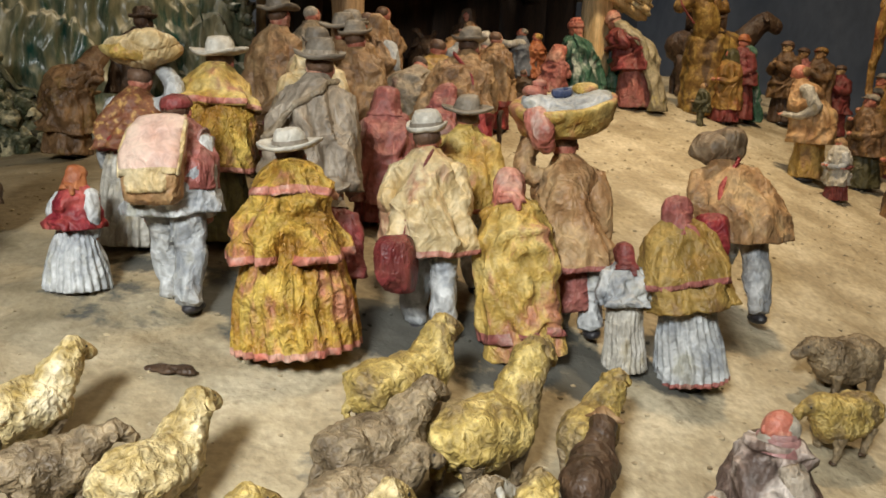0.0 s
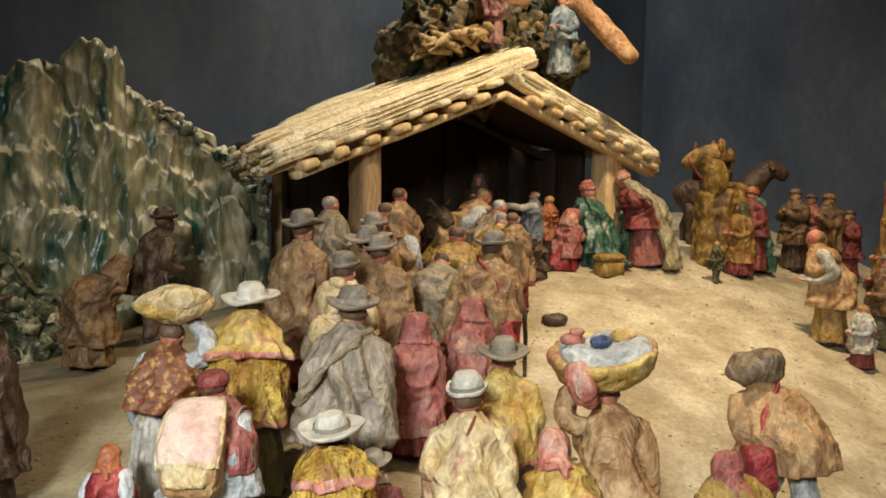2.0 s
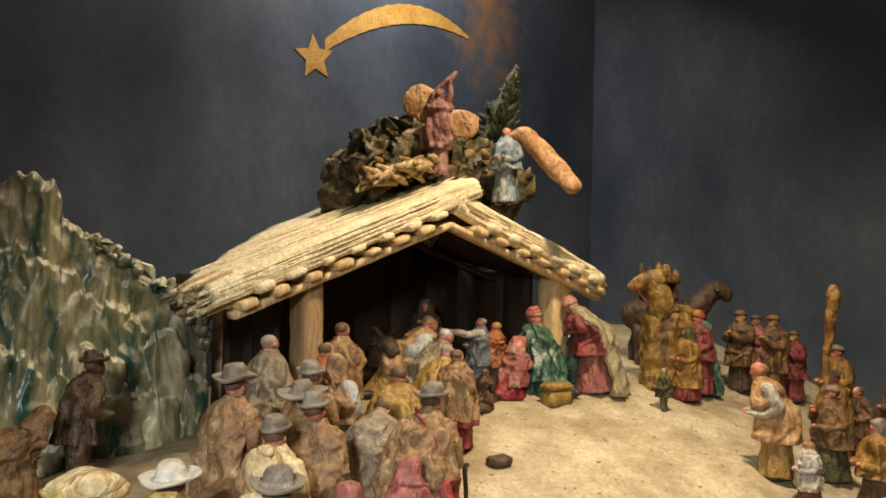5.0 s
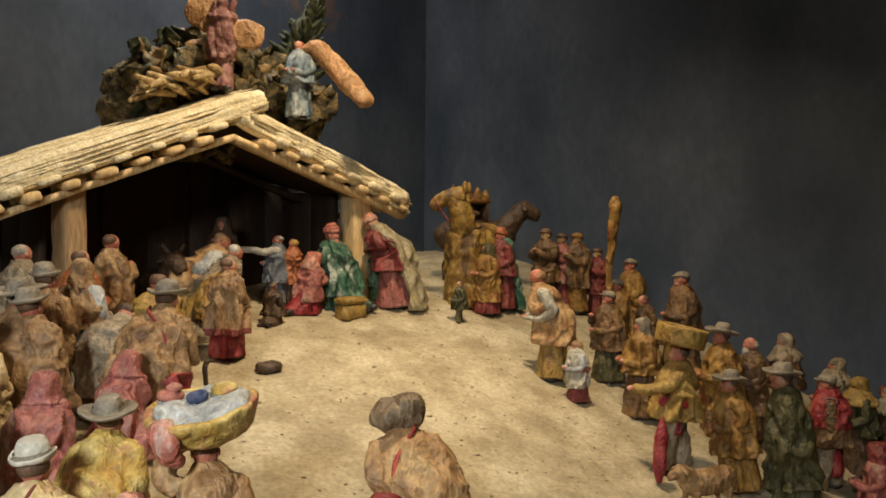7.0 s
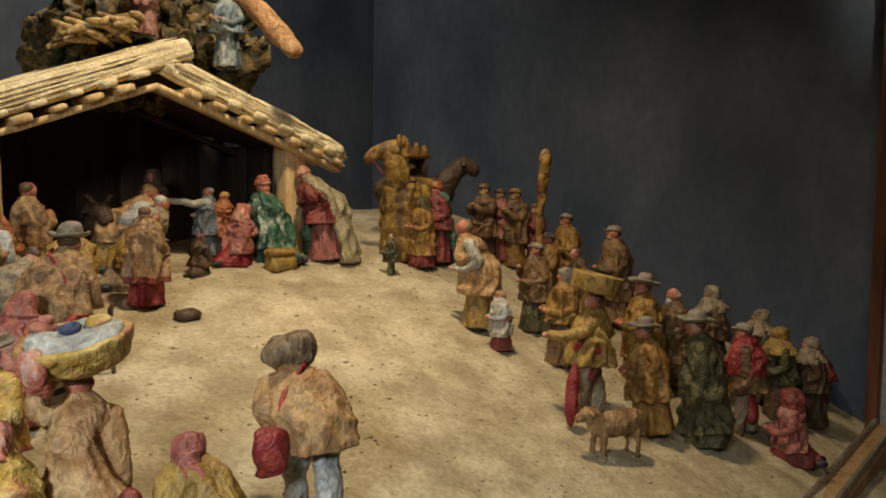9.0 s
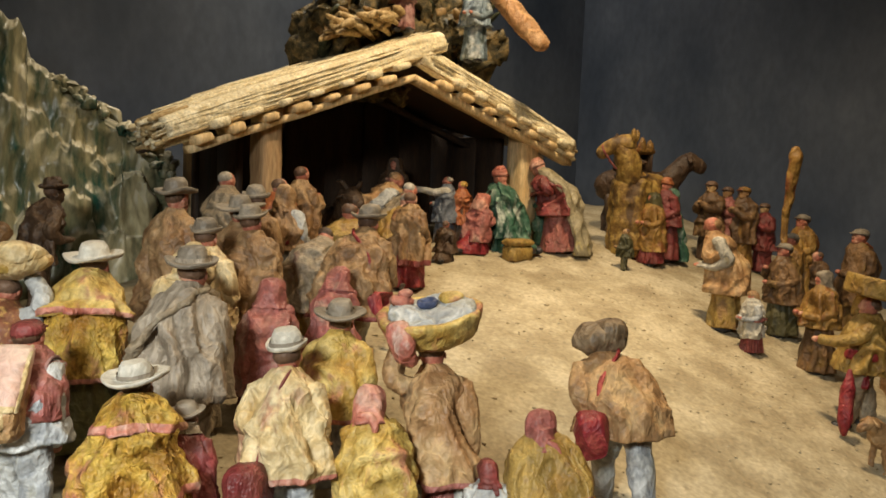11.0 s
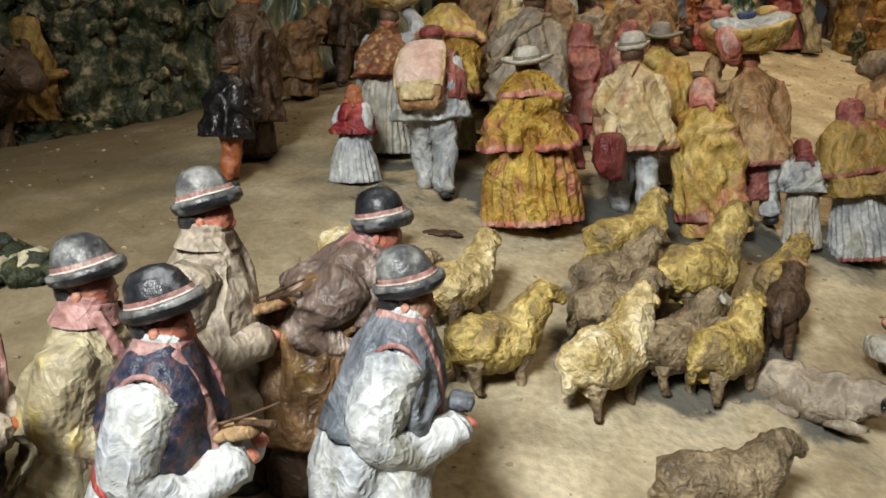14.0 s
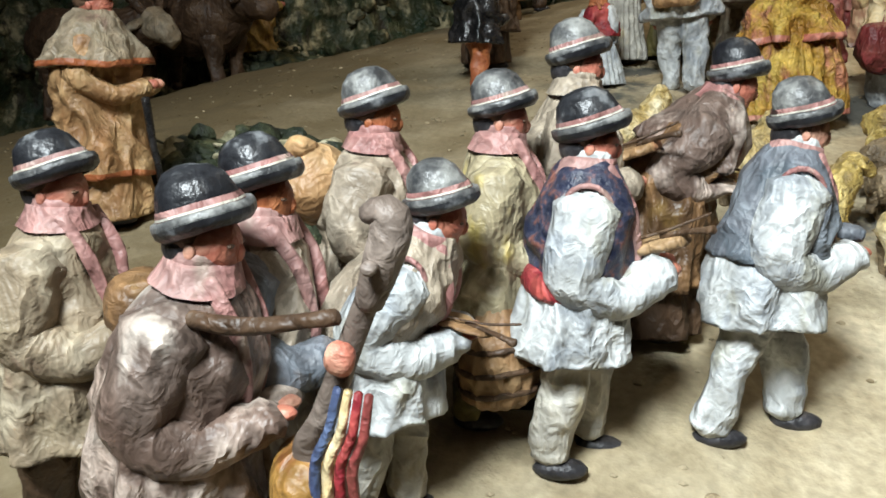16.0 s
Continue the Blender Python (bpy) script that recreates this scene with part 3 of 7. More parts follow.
def head_of(c, kind="bare", hat="felt", hair="hair", z=0.875, brim=0.105, band=None, skin="skin", scarf="pink", hat_tip=0.0, n=20):
    """Neck, head and what it wears, facing +y."""
    c.tube([(0, -0.01, z - 0.11), (0, 0.0, z - 0.03)], [0.042, 0.038], skin, n=12, rough=0.4)
    c.blob((0, 0.004, z), (0.052, 0.060, 0.068), skin, n=n, rough=0.45)
    c.blob((0, 0.059, z - 0.004), (0.008, 0.013, 0.019), skin, n=8, rough=0.3)
    c.blob((0, 0.024, z - 0.037), (0.037, 0.036, 0.034), skin, n=14, rough=0.3)
    for sx in (-1, 1):
        c.blob((sx * 0.053, 0.0, z - 0.006), (0.005, 0.011, 0.016), skin, n=8, rough=0.2)
    if kind in ("hat", "felt", "bare", "cap"):
        c.blob((0, -0.014, z + 0.018), (0.056, 0.053, 0.050), hair, n=16, rough=0.8)
    if kind == "hat":
        zb = z + 0.045
        prof = [(zb - 0.012, brim * 0.55, brim * 0.6), (zb - 0.004, brim, brim * 1.0), (zb + 0.010, brim * 1.05, brim * 1.05), (zb + 0.014, brim * 0.98, brim * 0.98),
                (zb + 0.010, 0.066, 0.068), (zb + 0.020, 0.062, 0.064), (zb + 0.052, 0.057, 0.058), (zb + 0.074, 0.044, 0.045), (zb + 0.080, 0.015, 0.015)]
        first, ph = len(c.v), (first_seed(c) % 17) * 0.37
        c.loft(prof, hat, n=44, step=0.008, rough=0.9)
        for i in range(first, len(c.v)):
            vx, vy, vz = c.v[i]
            far, a = max(0.0, math.hypot(vx, vy) - 0.066) / max(brim - 0.066, 0.01), math.atan2(vy, vx)
            c.v[i] = (vx, vy, vz + far * (0.007 * math.cos(2 * a + 0.5 * math.sin(ph)) + 0.004 * math.sin(3 * a + ph) + 0.006 * far))
        if band:
            c.loft([(zb + 0.012, 0.069, 0.071), (zb + 0.030, 0.065, 0.067)], band, n=28, step=0.012, rough=0.5, cap=False)
    if kind == "felt":
        c.blob((0, -0.022, z - 0.004), (0.053, 0.046, 0.056), "boot", n=18, rough=0.8)
        for sx in (-1, 1):
            c.blob((sx * 0.022, 0.054, z + 0.012), (0.011, 0.006, 0.004), "hair", n=8, rough=0.1)
        zb, first = z + 0.040, len(c.v)
        c.loft([(zb - 0.016, 0.058, 0.062), (zb - 0.015, 0.070, 0.075), (zb - 0.003, 0.082, 0.087), (zb + 0.011, 0.084, 0.089)], "hatblack", n=36, step=0.006, rough=0.7, cap=False)
        c.loft([(zb + 0.009, 0.084, 0.089), (zb + 0.019, 0.083, 0.088), (zb + 0.024, 0.079, 0.084), (zb + 0.021, 0.071, 0.076), (zb + 0.012, 0.064, 0.069)], "hatgrey", n=36, step=0.006, rough=0.7, cap=False)
        c.loft([(zb + 0.014, 0.0715, 0.0760), (zb + 0.030, 0.0690, 0.0735), (zb + 0.038, 0.0665, 0.0708)], band or "lapel", n=36, step=0.006, rough=0.5, cap=False)
        c.loft([(zb + 0.0235, 0.0712, 0.0757), (zb + 0.0275, 0.0704, 0.0749)], "palefelt", n=36, step=0.005, rough=0.5, cap=False)
        c.loft([(zb + 0.018, 0.0670, 0.0715), (zb + 0.048, 0.0625, 0.0665), (zb + 0.074, 0.053, 0.057), (zb + 0.094, 0.034, 0.037), (zb + 0.101, 0.010, 0.011)], hat, n=36, step=0.008, rough=0.7)
        turn_part(c, first, zb, hat_tip + 11)
    if kind == "cap":
        c.loft([(z + 0.020, 0.062, 0.066), (z + 0.040, 0.064, 0.068), (z + 0.066, 0.052, 0.055), (z + 0.078, 0.020, 0.022)], hat, n=24, step=0.010, rough=0.8)
        c.blob((0, 0.062, z + 0.026), (0.046, 0.034, 0.008), hat, n=12, rough=0.6)
    if kind == "scarf":
        c.loft([(z - 0.115, 0.085, 0.075, 0, -0.03), (z - 0.07, 0.062, 0.066, 0, -0.022), (z - 0.02, 0.063, 0.062, 0, -0.020), (z + 0.03, 0.064, 0.068, 0, -0.012), (z + 0.065, 0.046, 0.052, 0, -0.012), (z + 0.082, 0.014, 0.016, 0, -0.012)],
               scarf, n=28, step=0.013, fold=0.07, k=7, rough=1.4)
        c.tube([(-0.03, -0.075, z - 0.075), (0.03, -0.085, z - 0.085), (0.045, -0.10, z - 0.16)], [0.022, 0.024, 0.014], scarf, n=10, rough=1.2)
    if kind == "turban":
        for k, (zz, r) in enumerate(((0.030, 0.066), (0.052, 0.062), (0.074, 0.050))):
            a = np.linspace(0, 2 * np.pi, 17)
            c.tube([(r * 0.8 * math.cos(v), r * 0.85 * math.sin(v), z + zz + 0.012 * math.sin(v + k)) for v in a], [0.022] * 17, hat, n=10, rough=0.8)
        c.blob((0, 0, z + 0.075), (0.045, 0.045, 0.03), hat, n=14)
    if kind == "hood":
        c.loft([(z - 0.13, 0.11, 0.085, 0, -0.02), (z - 0.06, 0.086, 0.080, 0, -0.018), (z + 0.0, 0.077, 0.078, 0, -0.018), (z + 0.045, 0.070, 0.072, 0, -0.015), (z + 0.073, 0.052, 0.054, 0, -0.015), (z + 0.088, 0.012, 0.013, 0, -0.015)], scarf, n=28, step=0.014, fold=0.05, k=6, rough=1.3)
    if kind == "beard":
        c.blob((0, 0.045, z - 0.055), (0.040, 0.030, 0.045), hair, n=14, rough=1.2)
        c.blob((0, -0.02, z + 0.0), (0.056, 0.050, 0.050), hair, n=14, rough=1.0)


def arm(c, side, pose_kind, sleeve, hand="skin", r=0.040, cuff=None, sh=0.722, w=0.098, n=14):
    """One sleeve with its cuff and fist."""
    s = side
    ways = {
        "down": [(s * w, 0, sh), (s * (w + 0.035), -0.005, sh - 0.16), (s * (w + 0.02), 0.03, sh - 0.31)],
        "front": [(s * w, 0, sh), (s * (w + 0.045), -0.02, sh - 0.15), (s * (w + 0.005), 0.09, sh - 0.21), (s * 0.05, 0.17, sh - 0.18)],
        "play": [(s * w, 0, sh), (s * (w + 0.035), -0.015, sh - 0.17), (s * (w - 0.005), 0.09, sh - 0.225), (s * 0.05, 0.185, sh - 0.155)],
        "up": [(s * w, 0, sh), (s * (w + 0.07), 0.01, sh + 0.03), (s * (w + 0.05), 0.02, sh + 0.13), (s * (w - 0.02), 0.02, sh + 0.20)],
        "reach": [(s * w, 0, sh), (s * (w + 0.02), 0.08, sh - 0.08), (s * w, 0.19, sh - 0.12), (s * (w - 0.02), 0.28, sh - 0.12)],
        "point": [(s * w, 0, sh), (s * (w + 0.01), 0.16, sh - 0.02), (s * (w - 0.03), 0.36, sh + 0.01), (s * (w - 0.05), 0.56, sh + 0.03)],
        "pray": [(s * w, 0, sh), (s * (w + 0.03), 0.03, sh - 0.14), (s * 0.09, 0.12, sh - 0.12), (s * 0.02, 0.16, sh - 0.05)],
        "hip": [(s * w, 0, sh), (s * (w + 0.07), -0.03, sh - 0.14), (s * (w + 0.01), 0.02, sh - 0.26)],
        "stick": [(s * w, 0, sh), (s * (w + 0.06), 0.03, sh - 0.14), (s * (w + 0.07), 0.12, sh - 0.22), (s * (w + 0.06), 0.18, sh - 0.22)],
    }[pose_kind]
    k = len(ways)
    c.tube(ways, [r * 1.18] + [r] * (k - 2) + [r * 0.85], sleeve, n=n, rough=1.2, wrinkle=0.05)
    if cuff:
        c.tube([ways[-2], ways[-1]], [r * 0.2, r * 0.98], cuff, n=n, rough=0.6)
    tip = Vector(ways[-1]) + (Vector(ways[-1]) - Vector(ways[-2])).normalized() * 0.022
    c.blob(tuple(tip), (0.021, 0.026, 0.021), hand, n=10, rough=0.5)


def trousers(c, key, boots="boot", stride=0.05, top=0.47, w=0.062, r=0.058, n=16, wrinkle=0.025):
    for s, dy in ((-1, stride), (1, -stride)):
        c.tube([(s * w * 0.85, 0, top), (s * w, dy * 0.6 + 0.015, 0.27), (s * w * 1.05, dy, 0.055)], [r * 1.2, r * 1.02, r * 0.78], key, n=n + 6, rough=2.4, wrinkle=wrinkle, step=0.012)
        c.blob((s * w * 1.08, dy + 0.028, 0.026), (0.036, 0.068, 0.028), boots, n=12, rough=0.5)


def turn_part(c, start, z, degrees):
    """Tips the last shells back about a level axis at height z."""
    a = radians(degrees)
    for i in range(start, len(c.v)):
        vx, vy, vz = c.v[i]
        dz = vz - z
        c.v[i] = (vx, vy * math.cos(a) - dz * math.sin(a), z + vy * math.sin(a) + dz * math.cos(a))


def widen(c, start, stop, f):
    for i in range(start, stop):
        vx, vy, vz = c.v[i]
        c.v[i] = (vx * f, vy * f, vz)


def figurine(name, label, x, y, h, yaw=0.0, lx=-0.06, ly=0.08, low="trousers", lowc="white", coat="brown", coatz=0.40, coatw=1.0, hem=None, hemrows=2,
             cape=None, cape2=None, kind="hat", hat="felt", hair="hair", brim=0.105, band=None, scarf="pink", arms=("down", "down"), sleeve=None, cuff=None, collar=None,
             bend=0.0, bendz=0.45, side=0.0, extras=(), seed=None, near=False, fold=0.04, boots="boot", skin="skin", belt=None, stride=0.05, apron=None, group="", category="figurine", skirtw=1.0, vest=None, stout=1.14, tip=9.0, crumple=0.034, keep=False, full=0.0):
    """One hand-modelled, painted clay figure in a single mesh, h metres tall."""
    c = Clay()
    rnd = random.Random(label + name if seed is None else seed)
    ph = rnd.uniform(0, 6)
    st = 0.0095 if near else 0.011
    nn = 88 if near else 76
    if low == "trousers":
        trousers(c, lowc, boots, stride, n=24 if near else 16)
    elif low in ("skirt", "robe"):
        b = 0.16 * skirtw
        c.loft([(0.035, b, b * 0.92), (0.06, b * 1.0, b * 0.93), (0.25, b * (0.86 + 0.09 * full), b * (0.78 + 0.12 * full)), (0.48, 0.105 + 0.05 * full, 0.088 + 0.05 * full), (0.56, 0.095, 0.08)], lowc, n=nn + 48, step=st, fold=0.055 if low == "skirt" else 0.07, k=24 if low == "skirt" else 8, ph=ph, hem=(hem, hemrows) if hem and low == "skirt" else None, grow=0.6)
        for s in (-1, 1):
            c.blob((s * 0.06, 0.03, 0.022), (0.04, 0.075, 0.026), boots, n=12, rough=0.5)
    elif low == "kneel":
        c.loft([(0.0, 0.14, 0.20, 0, -0.05), (0.06, 0.14, 0.21, 0, -0.05), (0.16, 0.12, 0.15, 0, -0.02), (0.30, 0.11, 0.10)], lowc, n=nn, step=st, fold=0.06, k=8, ph=ph)
        for s in (-1, 1):
            c.blob((s * 0.07, -0.24, 0.03), (0.035, 0.06, 0.035), boots, n=10, rough=0.5)
    if apron:
        c.loft([(0.10, 0.115, 0.05, 0, 0.125), (0.3, 0.10, 0.05, 0, 0.09), (0.55, 0.07, 0.04, 0, 0.06)], apron, n=24, step=st, fold=0.08, k=9, ph=ph)
    zl = 0.0 if low != "kneel" else -0.22
    up = len(c.v)
    cw = coatw
    # coat or bodice, from its hem to the neck
    c.loft([(coatz, 0.156 * cw, 0.130 * cw), (coatz + 0.03, 0.152 * cw, 0.128 * cw), (max(0.55, coatz + 0.06), 0.128 * cw, 0.104 * cw), (0.66, 0.119 * cw, 0.100 * cw), (0.705, 0.113, 0.092), (0.752, 0.092, 0.078), (0.782, 0.064, 0.060), (0.81, 0.046, 0.046)],
           coat, n=nn, step=st, fold=fold, k=6, ph=ph, hem=(hem, hemrows) if hem and low != "skirt" else None, rough=1.4, grow=0.7)
    for s in (-1, 1):
        c.blob((s * 0.084, 0, 0.722), (0.036, 0.048, 0.044), sleeve or coat, n=14, rough=1.4)
    if vest:
        c.loft([(0.525, 0.138 * cw, 0.114 * cw), (0.56, 0.137 * cw, 0.113 * cw), (0.66, 0.132 * cw, 0.108 * cw), (0.73, 0.120, 0.096), (0.78, 0.095, 0.079), (0.82, 0.056, 0.055)], vest, n=nn, step=st, rough=1.4, grow=0.7, fold=fold * 0.5, k=6, ph=ph)
        for s in (-1, 1):
            a = np.linspace(0, 2 * np.pi, 13)
            c.tube([(s * (0.112 + 0.010 * math.sin(v)), 0.052 * math.cos(v), 0.722 + 0.055 * math.sin(v)) for v in a], [0.0065] * 13, "lapel", n=8, rough=0.8)
    if belt:
        c.loft([(0.49, 0.140 * cw, 0.115 * cw), (0.505, 0.146 * cw, 0.122 * cw), (0.54, 0.142 * cw, 0.118 * cw), (0.552, 0.134 * cw, 0.110 * cw)], belt, n=nn, step=st, rough=1.0)
    for s, kind_of in zip((-1, 1), arms):
        if kind_of:
            arm(c, s, kind_of, sleeve or coat, cuff=cuff, hand=skin, n=22 if near else 14, r=0.062 if near else 0.043, sh=0.715 if near else 0.722)
    if cape2:
        key, zb, w = cape2
        c.loft([(zb, 0.150 * w, 0.135 * w), (zb + 0.03, 0.150 * w, 0.133 * w), (0.64, 0.142, 0.116), (0.74, 0.118, 0.095), (0.80, 0.07, 0.06)], key, n=nn, step=st, fold=0.05, k=7, ph=ph + 1, hem=(hem, hemrows) if hem else None, rough=1.5)
    if cape:
        key, zb, w = cape
        c.loft([(zb, 0.156 * w, 0.138 * w), (zb + 0.025, 0.158 * w, 0.138 * w), (0.74, 0.126, 0.100), (0.79, 0.092, 0.078), (0.83, 0.052, 0.050)], key, n=nn, step=st, fold=0.05, k=8, ph=ph + 2, hem=(hem, hemrows) if hem else None, rough=1.5)
    if collar:
        c.loft([(0.775, 0.092, 0.079), (0.79, 0.082, 0.072), (0.812, 0.070, 0.064), (0.824, 0.067, 0.062), (0.825, 0.060, 0.056)], collar, n=32, step=0.009, rough=0.9, cap=False, fold=0.03, k=5, ph=ph)
        c.loft([(0.812, 0.061, 0.057), (0.842, 0.057, 0.054), (0.844, 0.050, 0.048)], "white" if near and vest else collar, n=28, step=0.007, rough=0.6, cap=False)
        if near:
            for s in (-1, 1):
                c.tube([(s * 0.060, 0.040, 0.805), (s * 0.055, 0.100, 0.72), (s * 0.035, 0.128, 0.60), (s * 0.028, 0.130, 0.50)], [0.014, 0.015, 0.012, 0.009], collar, n=10, rough=0.7, flat=0.6)
    widen(c, 0, len(c.v), stout * (0.94 if near else 1.0))
    start = len(c.v)
    head_of(c, kind, hat, hair, z=0.850 if near else 0.852, brim=brim, band=band, scarf=scarf, skin=skin, n=28 if near else 18, hat_tip=tip + bend * 0.3)
    if kind in ("hat", "felt", "cap"):
        turn_part(c, start, 0.9, bend * 0.5 - 6 if kind == "felt" else tip + bend * 0.8)
    widen(c, start, len(c.v), 1.10 if near else 1.0 + (stout - 1.0) * 0.6)
    if zl:
        for i in range(up, len(c.v)):
            vx, vy, vz = c.v[i]
            c.v[i] = (vx, vy, vz + zl)
    start = len(c.v)
    for what, *args in extras:
        first = len(c.v)
        EXTRAS[what](c, *args)
        if what in ("head_basket", "flat_basket", "head_bundle"):
            turn_part(c, first, 0.95, tip * (2.2 if what == "head_basket" else 1.2))
    widen(c, start, len(c.v), 1.0 + (stout - 1.0) * 0.7)
    hx = hy = 0.0
    if bend:
        c.bend(bend, bendz + zl, side=side)
        if keep:
            hy = math.sin(radians(bend)) * (0.9 - bendz) * h
    c.lumps(0.011 if not near else 0.009, 0.0032 if not near else 0.0024, seed=ph * 7, f1=7.0, f2=24, crumple=crumple if not near else 0.020)
    top = (1.0 if near else 0.976) + zl
    ob = c.build(name, h / top)
    tagged(ob, label, category, group)
    back = Matrix.Rotation(radians(yaw), 2) @ Vector((hx, hy))
    return place(ob, x - back.x, y - back.y, yaw, lx, ly)


def head_bundle(c, key, w=0.17, d=0.13, t=0.075, z=0.99, top=None):
    c.blob((0, -0.01, z), (w, d, t), key, n=40, rough=2.6)
    c.blob((w * 0.30, -0.03, z + t * 0.35), (w * 0.62, d * 0.85, t * 0.8), top or key, n=36, rough=2.8)
    if top:
        c.tube([(-w * 0.7, -d * 0.5, z - t * 0.1), (-w * 0.2, -d * 0.85, z - t * 0.2), (w * 0.4, -d * 0.8, z - t * 0.3)], [0.03, 0.045, 0.03], "straw", n=12, rough=1.8)


def head_basket(c, z=1.0):
    c.loft([(z - 0.115, 0.14, 0.13), (z - 0.10, 0.165, 0.15), (z - 0.02, 0.195, 0.18), (z + 0.02, 0.205, 0.19), (z + 0.03, 0.200, 0.185), (z + 0.03, 0.17, 0.16), (z + 0.015, 0.15, 0.14)], "straw", n=44, step=0.012, fold=0.02, k=22, rough=1.3)
    c.loft([(z + 0.012, 0.185, 0.172), (z + 0.04, 0.175, 0.16), (z + 0.05, 0.11, 0.10), (z + 0.052, 0.02, 0.02)], "white", n=44, step=0.010, rough=3.2)
    c.loft([(z + 0.045, 0.035, 0.035), (z + 0.06, 0.045, 0.045), (z + 0.075, 0.040, 0.040), (z + 0.078, 0.026, 0.026), (z + 0.06, 0.02, 0.02)], "blue", n=20, step=0.01, rough=0.3)
    c.blob((-0.10, 0.02, z + 0.07), (0.05, 0.045, 0.03), "pink", n=14, rough=1.5)
    c.blob((-0.09, 0.03, z + 0.105), (0.032, 0.03, 0.02), "pink", n=12, rough=1.2)
    c.blob((0.09, 0.05, z + 0.06), (0.05, 0.04, 0.022), "straw", n=14, rough=1.2)
    c.tube([(-0.10, -0.13, z + 0.03), (-0.09, -0.19, z - 0.06), (-0.05, -0.17, z - 0.14)], [0.04, 0.055, 0.03], "pink", n=14, rough=1.8)


def flat_basket(c, key="gold", z=0.985, r=0.19):
    c.loft([(z - 0.07, r * 0.8, r * 0.7), (z - 0.065, r * 0.96, r * 0.85), (z + 0.05, r, r * 0.88), (z + 0.07, r * 0.98, r * 0.86), (z + 0.05, r * 0.92, r * 0.8), (z - 0.03, r * 0.88, r * 0.76)], key, n=44, step=0.014, fold=0.012, k=26, rough=0.6)


def knapsack(c):
    """A soft pack: rounded pouch, long pink flap with a cream rim, and straps over the shoulders."""
    c.loft([(0.47, 0.085, 0.050, 0, -0.145), (0.49, 0.108, 0.066, 0, -0.15), (0.56, 0.116, 0.074, 0, -0.15), (0.66, 0.112, 0.062, 0, -0.14)], "tan", n=40, step=0.010, flat=0.25, rough=1.0)
    c.loft([(0.575, 0.112, 0.034, 0, -0.188), (0.64, 0.120, 0.058, 0, -0.168), (0.74, 0.112, 0.056, 0, -0.130), (0.80, 0.094, 0.044, 0, -0.092), (0.815, 0.058, 0.03, 0, -0.075)], "blush", n=44, step=0.010, flat=0.22, rough=1.0, hem=("cream", 2))
    c.loft([(0.52, 0.080, 0.030, 0, -0.200), (0.555, 0.086, 0.034, 0, -0.200), (0.59, 0.082, 0.028, 0, -0.195)], "cream", n=36, step=0.010, flat=0.25, rough=0.9)
    for s in (-1, 1):
        c.tube([(s * 0.112, -0.185, 0.575), (s * 0.118, -0.175, 0.66), (s * 0.108, -0.135, 0.76), (s * 0.075, -0.07, 0.81)], [0.010, 0.010, 0.009, 0.008], "cream", n=8, rough=0.6)


def shoulder_bag(c, side=-1, key="maroon", z=0.42, y=-0.05, r=0.075):
    c.blob((side * 0.15, y, z), (r * 0.55, r, r * 1.05), key, n=28, rough=1.5, sq=0.7)
    c.tube([(side * 0.14, y, z + r * 0.8), (side * 0.09, -0.10, 0.62), (-side * 0.04, -0.085, 0.76), (-side * 0.07, 0.0, 0.81)], [0.013] * 4, key, n=8, rough=0.5, flat=0.6)


def strap(c, key="grey", side=1):
    c.tube([(side * 0.07, 0.0, 0.80), (side * 0.05, -0.085, 0.75), (0, -0.118, 0.68), (-side * 0.07, -0.125, 0.60), (-side * 0.135, -0.08, 0.50)], [0.0125] * 5, key, n=10, rough=1.4)


def staff(c, side=1, key="umber", top=0.62, y=0.20, x=0.20):
    c.tube([(side * x, y + 0.03, 0.0), (side * x, y, top * 0.6), (side * x * 0.97, y - 0.015, top)], [0.011, 0.013, 0.015], key, n=8, rough=0.5)


def back_sack(c, key="cream", z=0.68, r=0.12, y=-0.13):
    c.blob((0.0, y, z), (r, r * 0.8, r * 1.05), key, n=22, rough=2.4)
    c.blob((0.03, y - 0.02, z + r * 0.95), (r * 0.4, r * 0.35, r * 0.3), key, n=12, rough=2.0)


def fiddle(c, key="brown", side=1):
    """A fiddle held against the chest: waisted body, neck with scroll, and a bow."""
    m = pose(side * 0.03, 0.165, 0.63, 24, 20, -38 * side)
    first = len(c.v)
    rows = []
    for i in range(25):
        v = i / 24
        w = (0.052 - 0.012 * v) * max(0.25, math.sin(math.pi * min(0.97, max(0.03, v)))) ** 0.45 * (1 - 0.26 * math.exp(-((v - 0.52) / 0.11) ** 2))
        rows.append(np.array([(w * math.cos(a), -0.075 + 0.15 * v, 0.014 * math.copysign(abs(math.sin(a)) ** 0.5, math.sin(a))) for a in np.linspace(0, 2 * np.pi, 20, endpoint=False)]))
    c.shell(rows, key, True, 0.2)
    c.tube([(0, 0.02, 0.017), (0, 0.13, 0.019), (0, 0.155, 0.012)], [0.008, 0.007, 0.011], "umber", n=10, rough=0.2)
    c.tube([(0.035, -0.06, 0.03), (0.01, 0.03, 0.03), (-0.05, 0.13, 0.035)], [0.004, 0.004, 0.003], "umber", n=6, rough=0.1)
    for i in range(first, len(c.v)):
        c.v[i] = tuple(m @ Vector(c.v[i]))


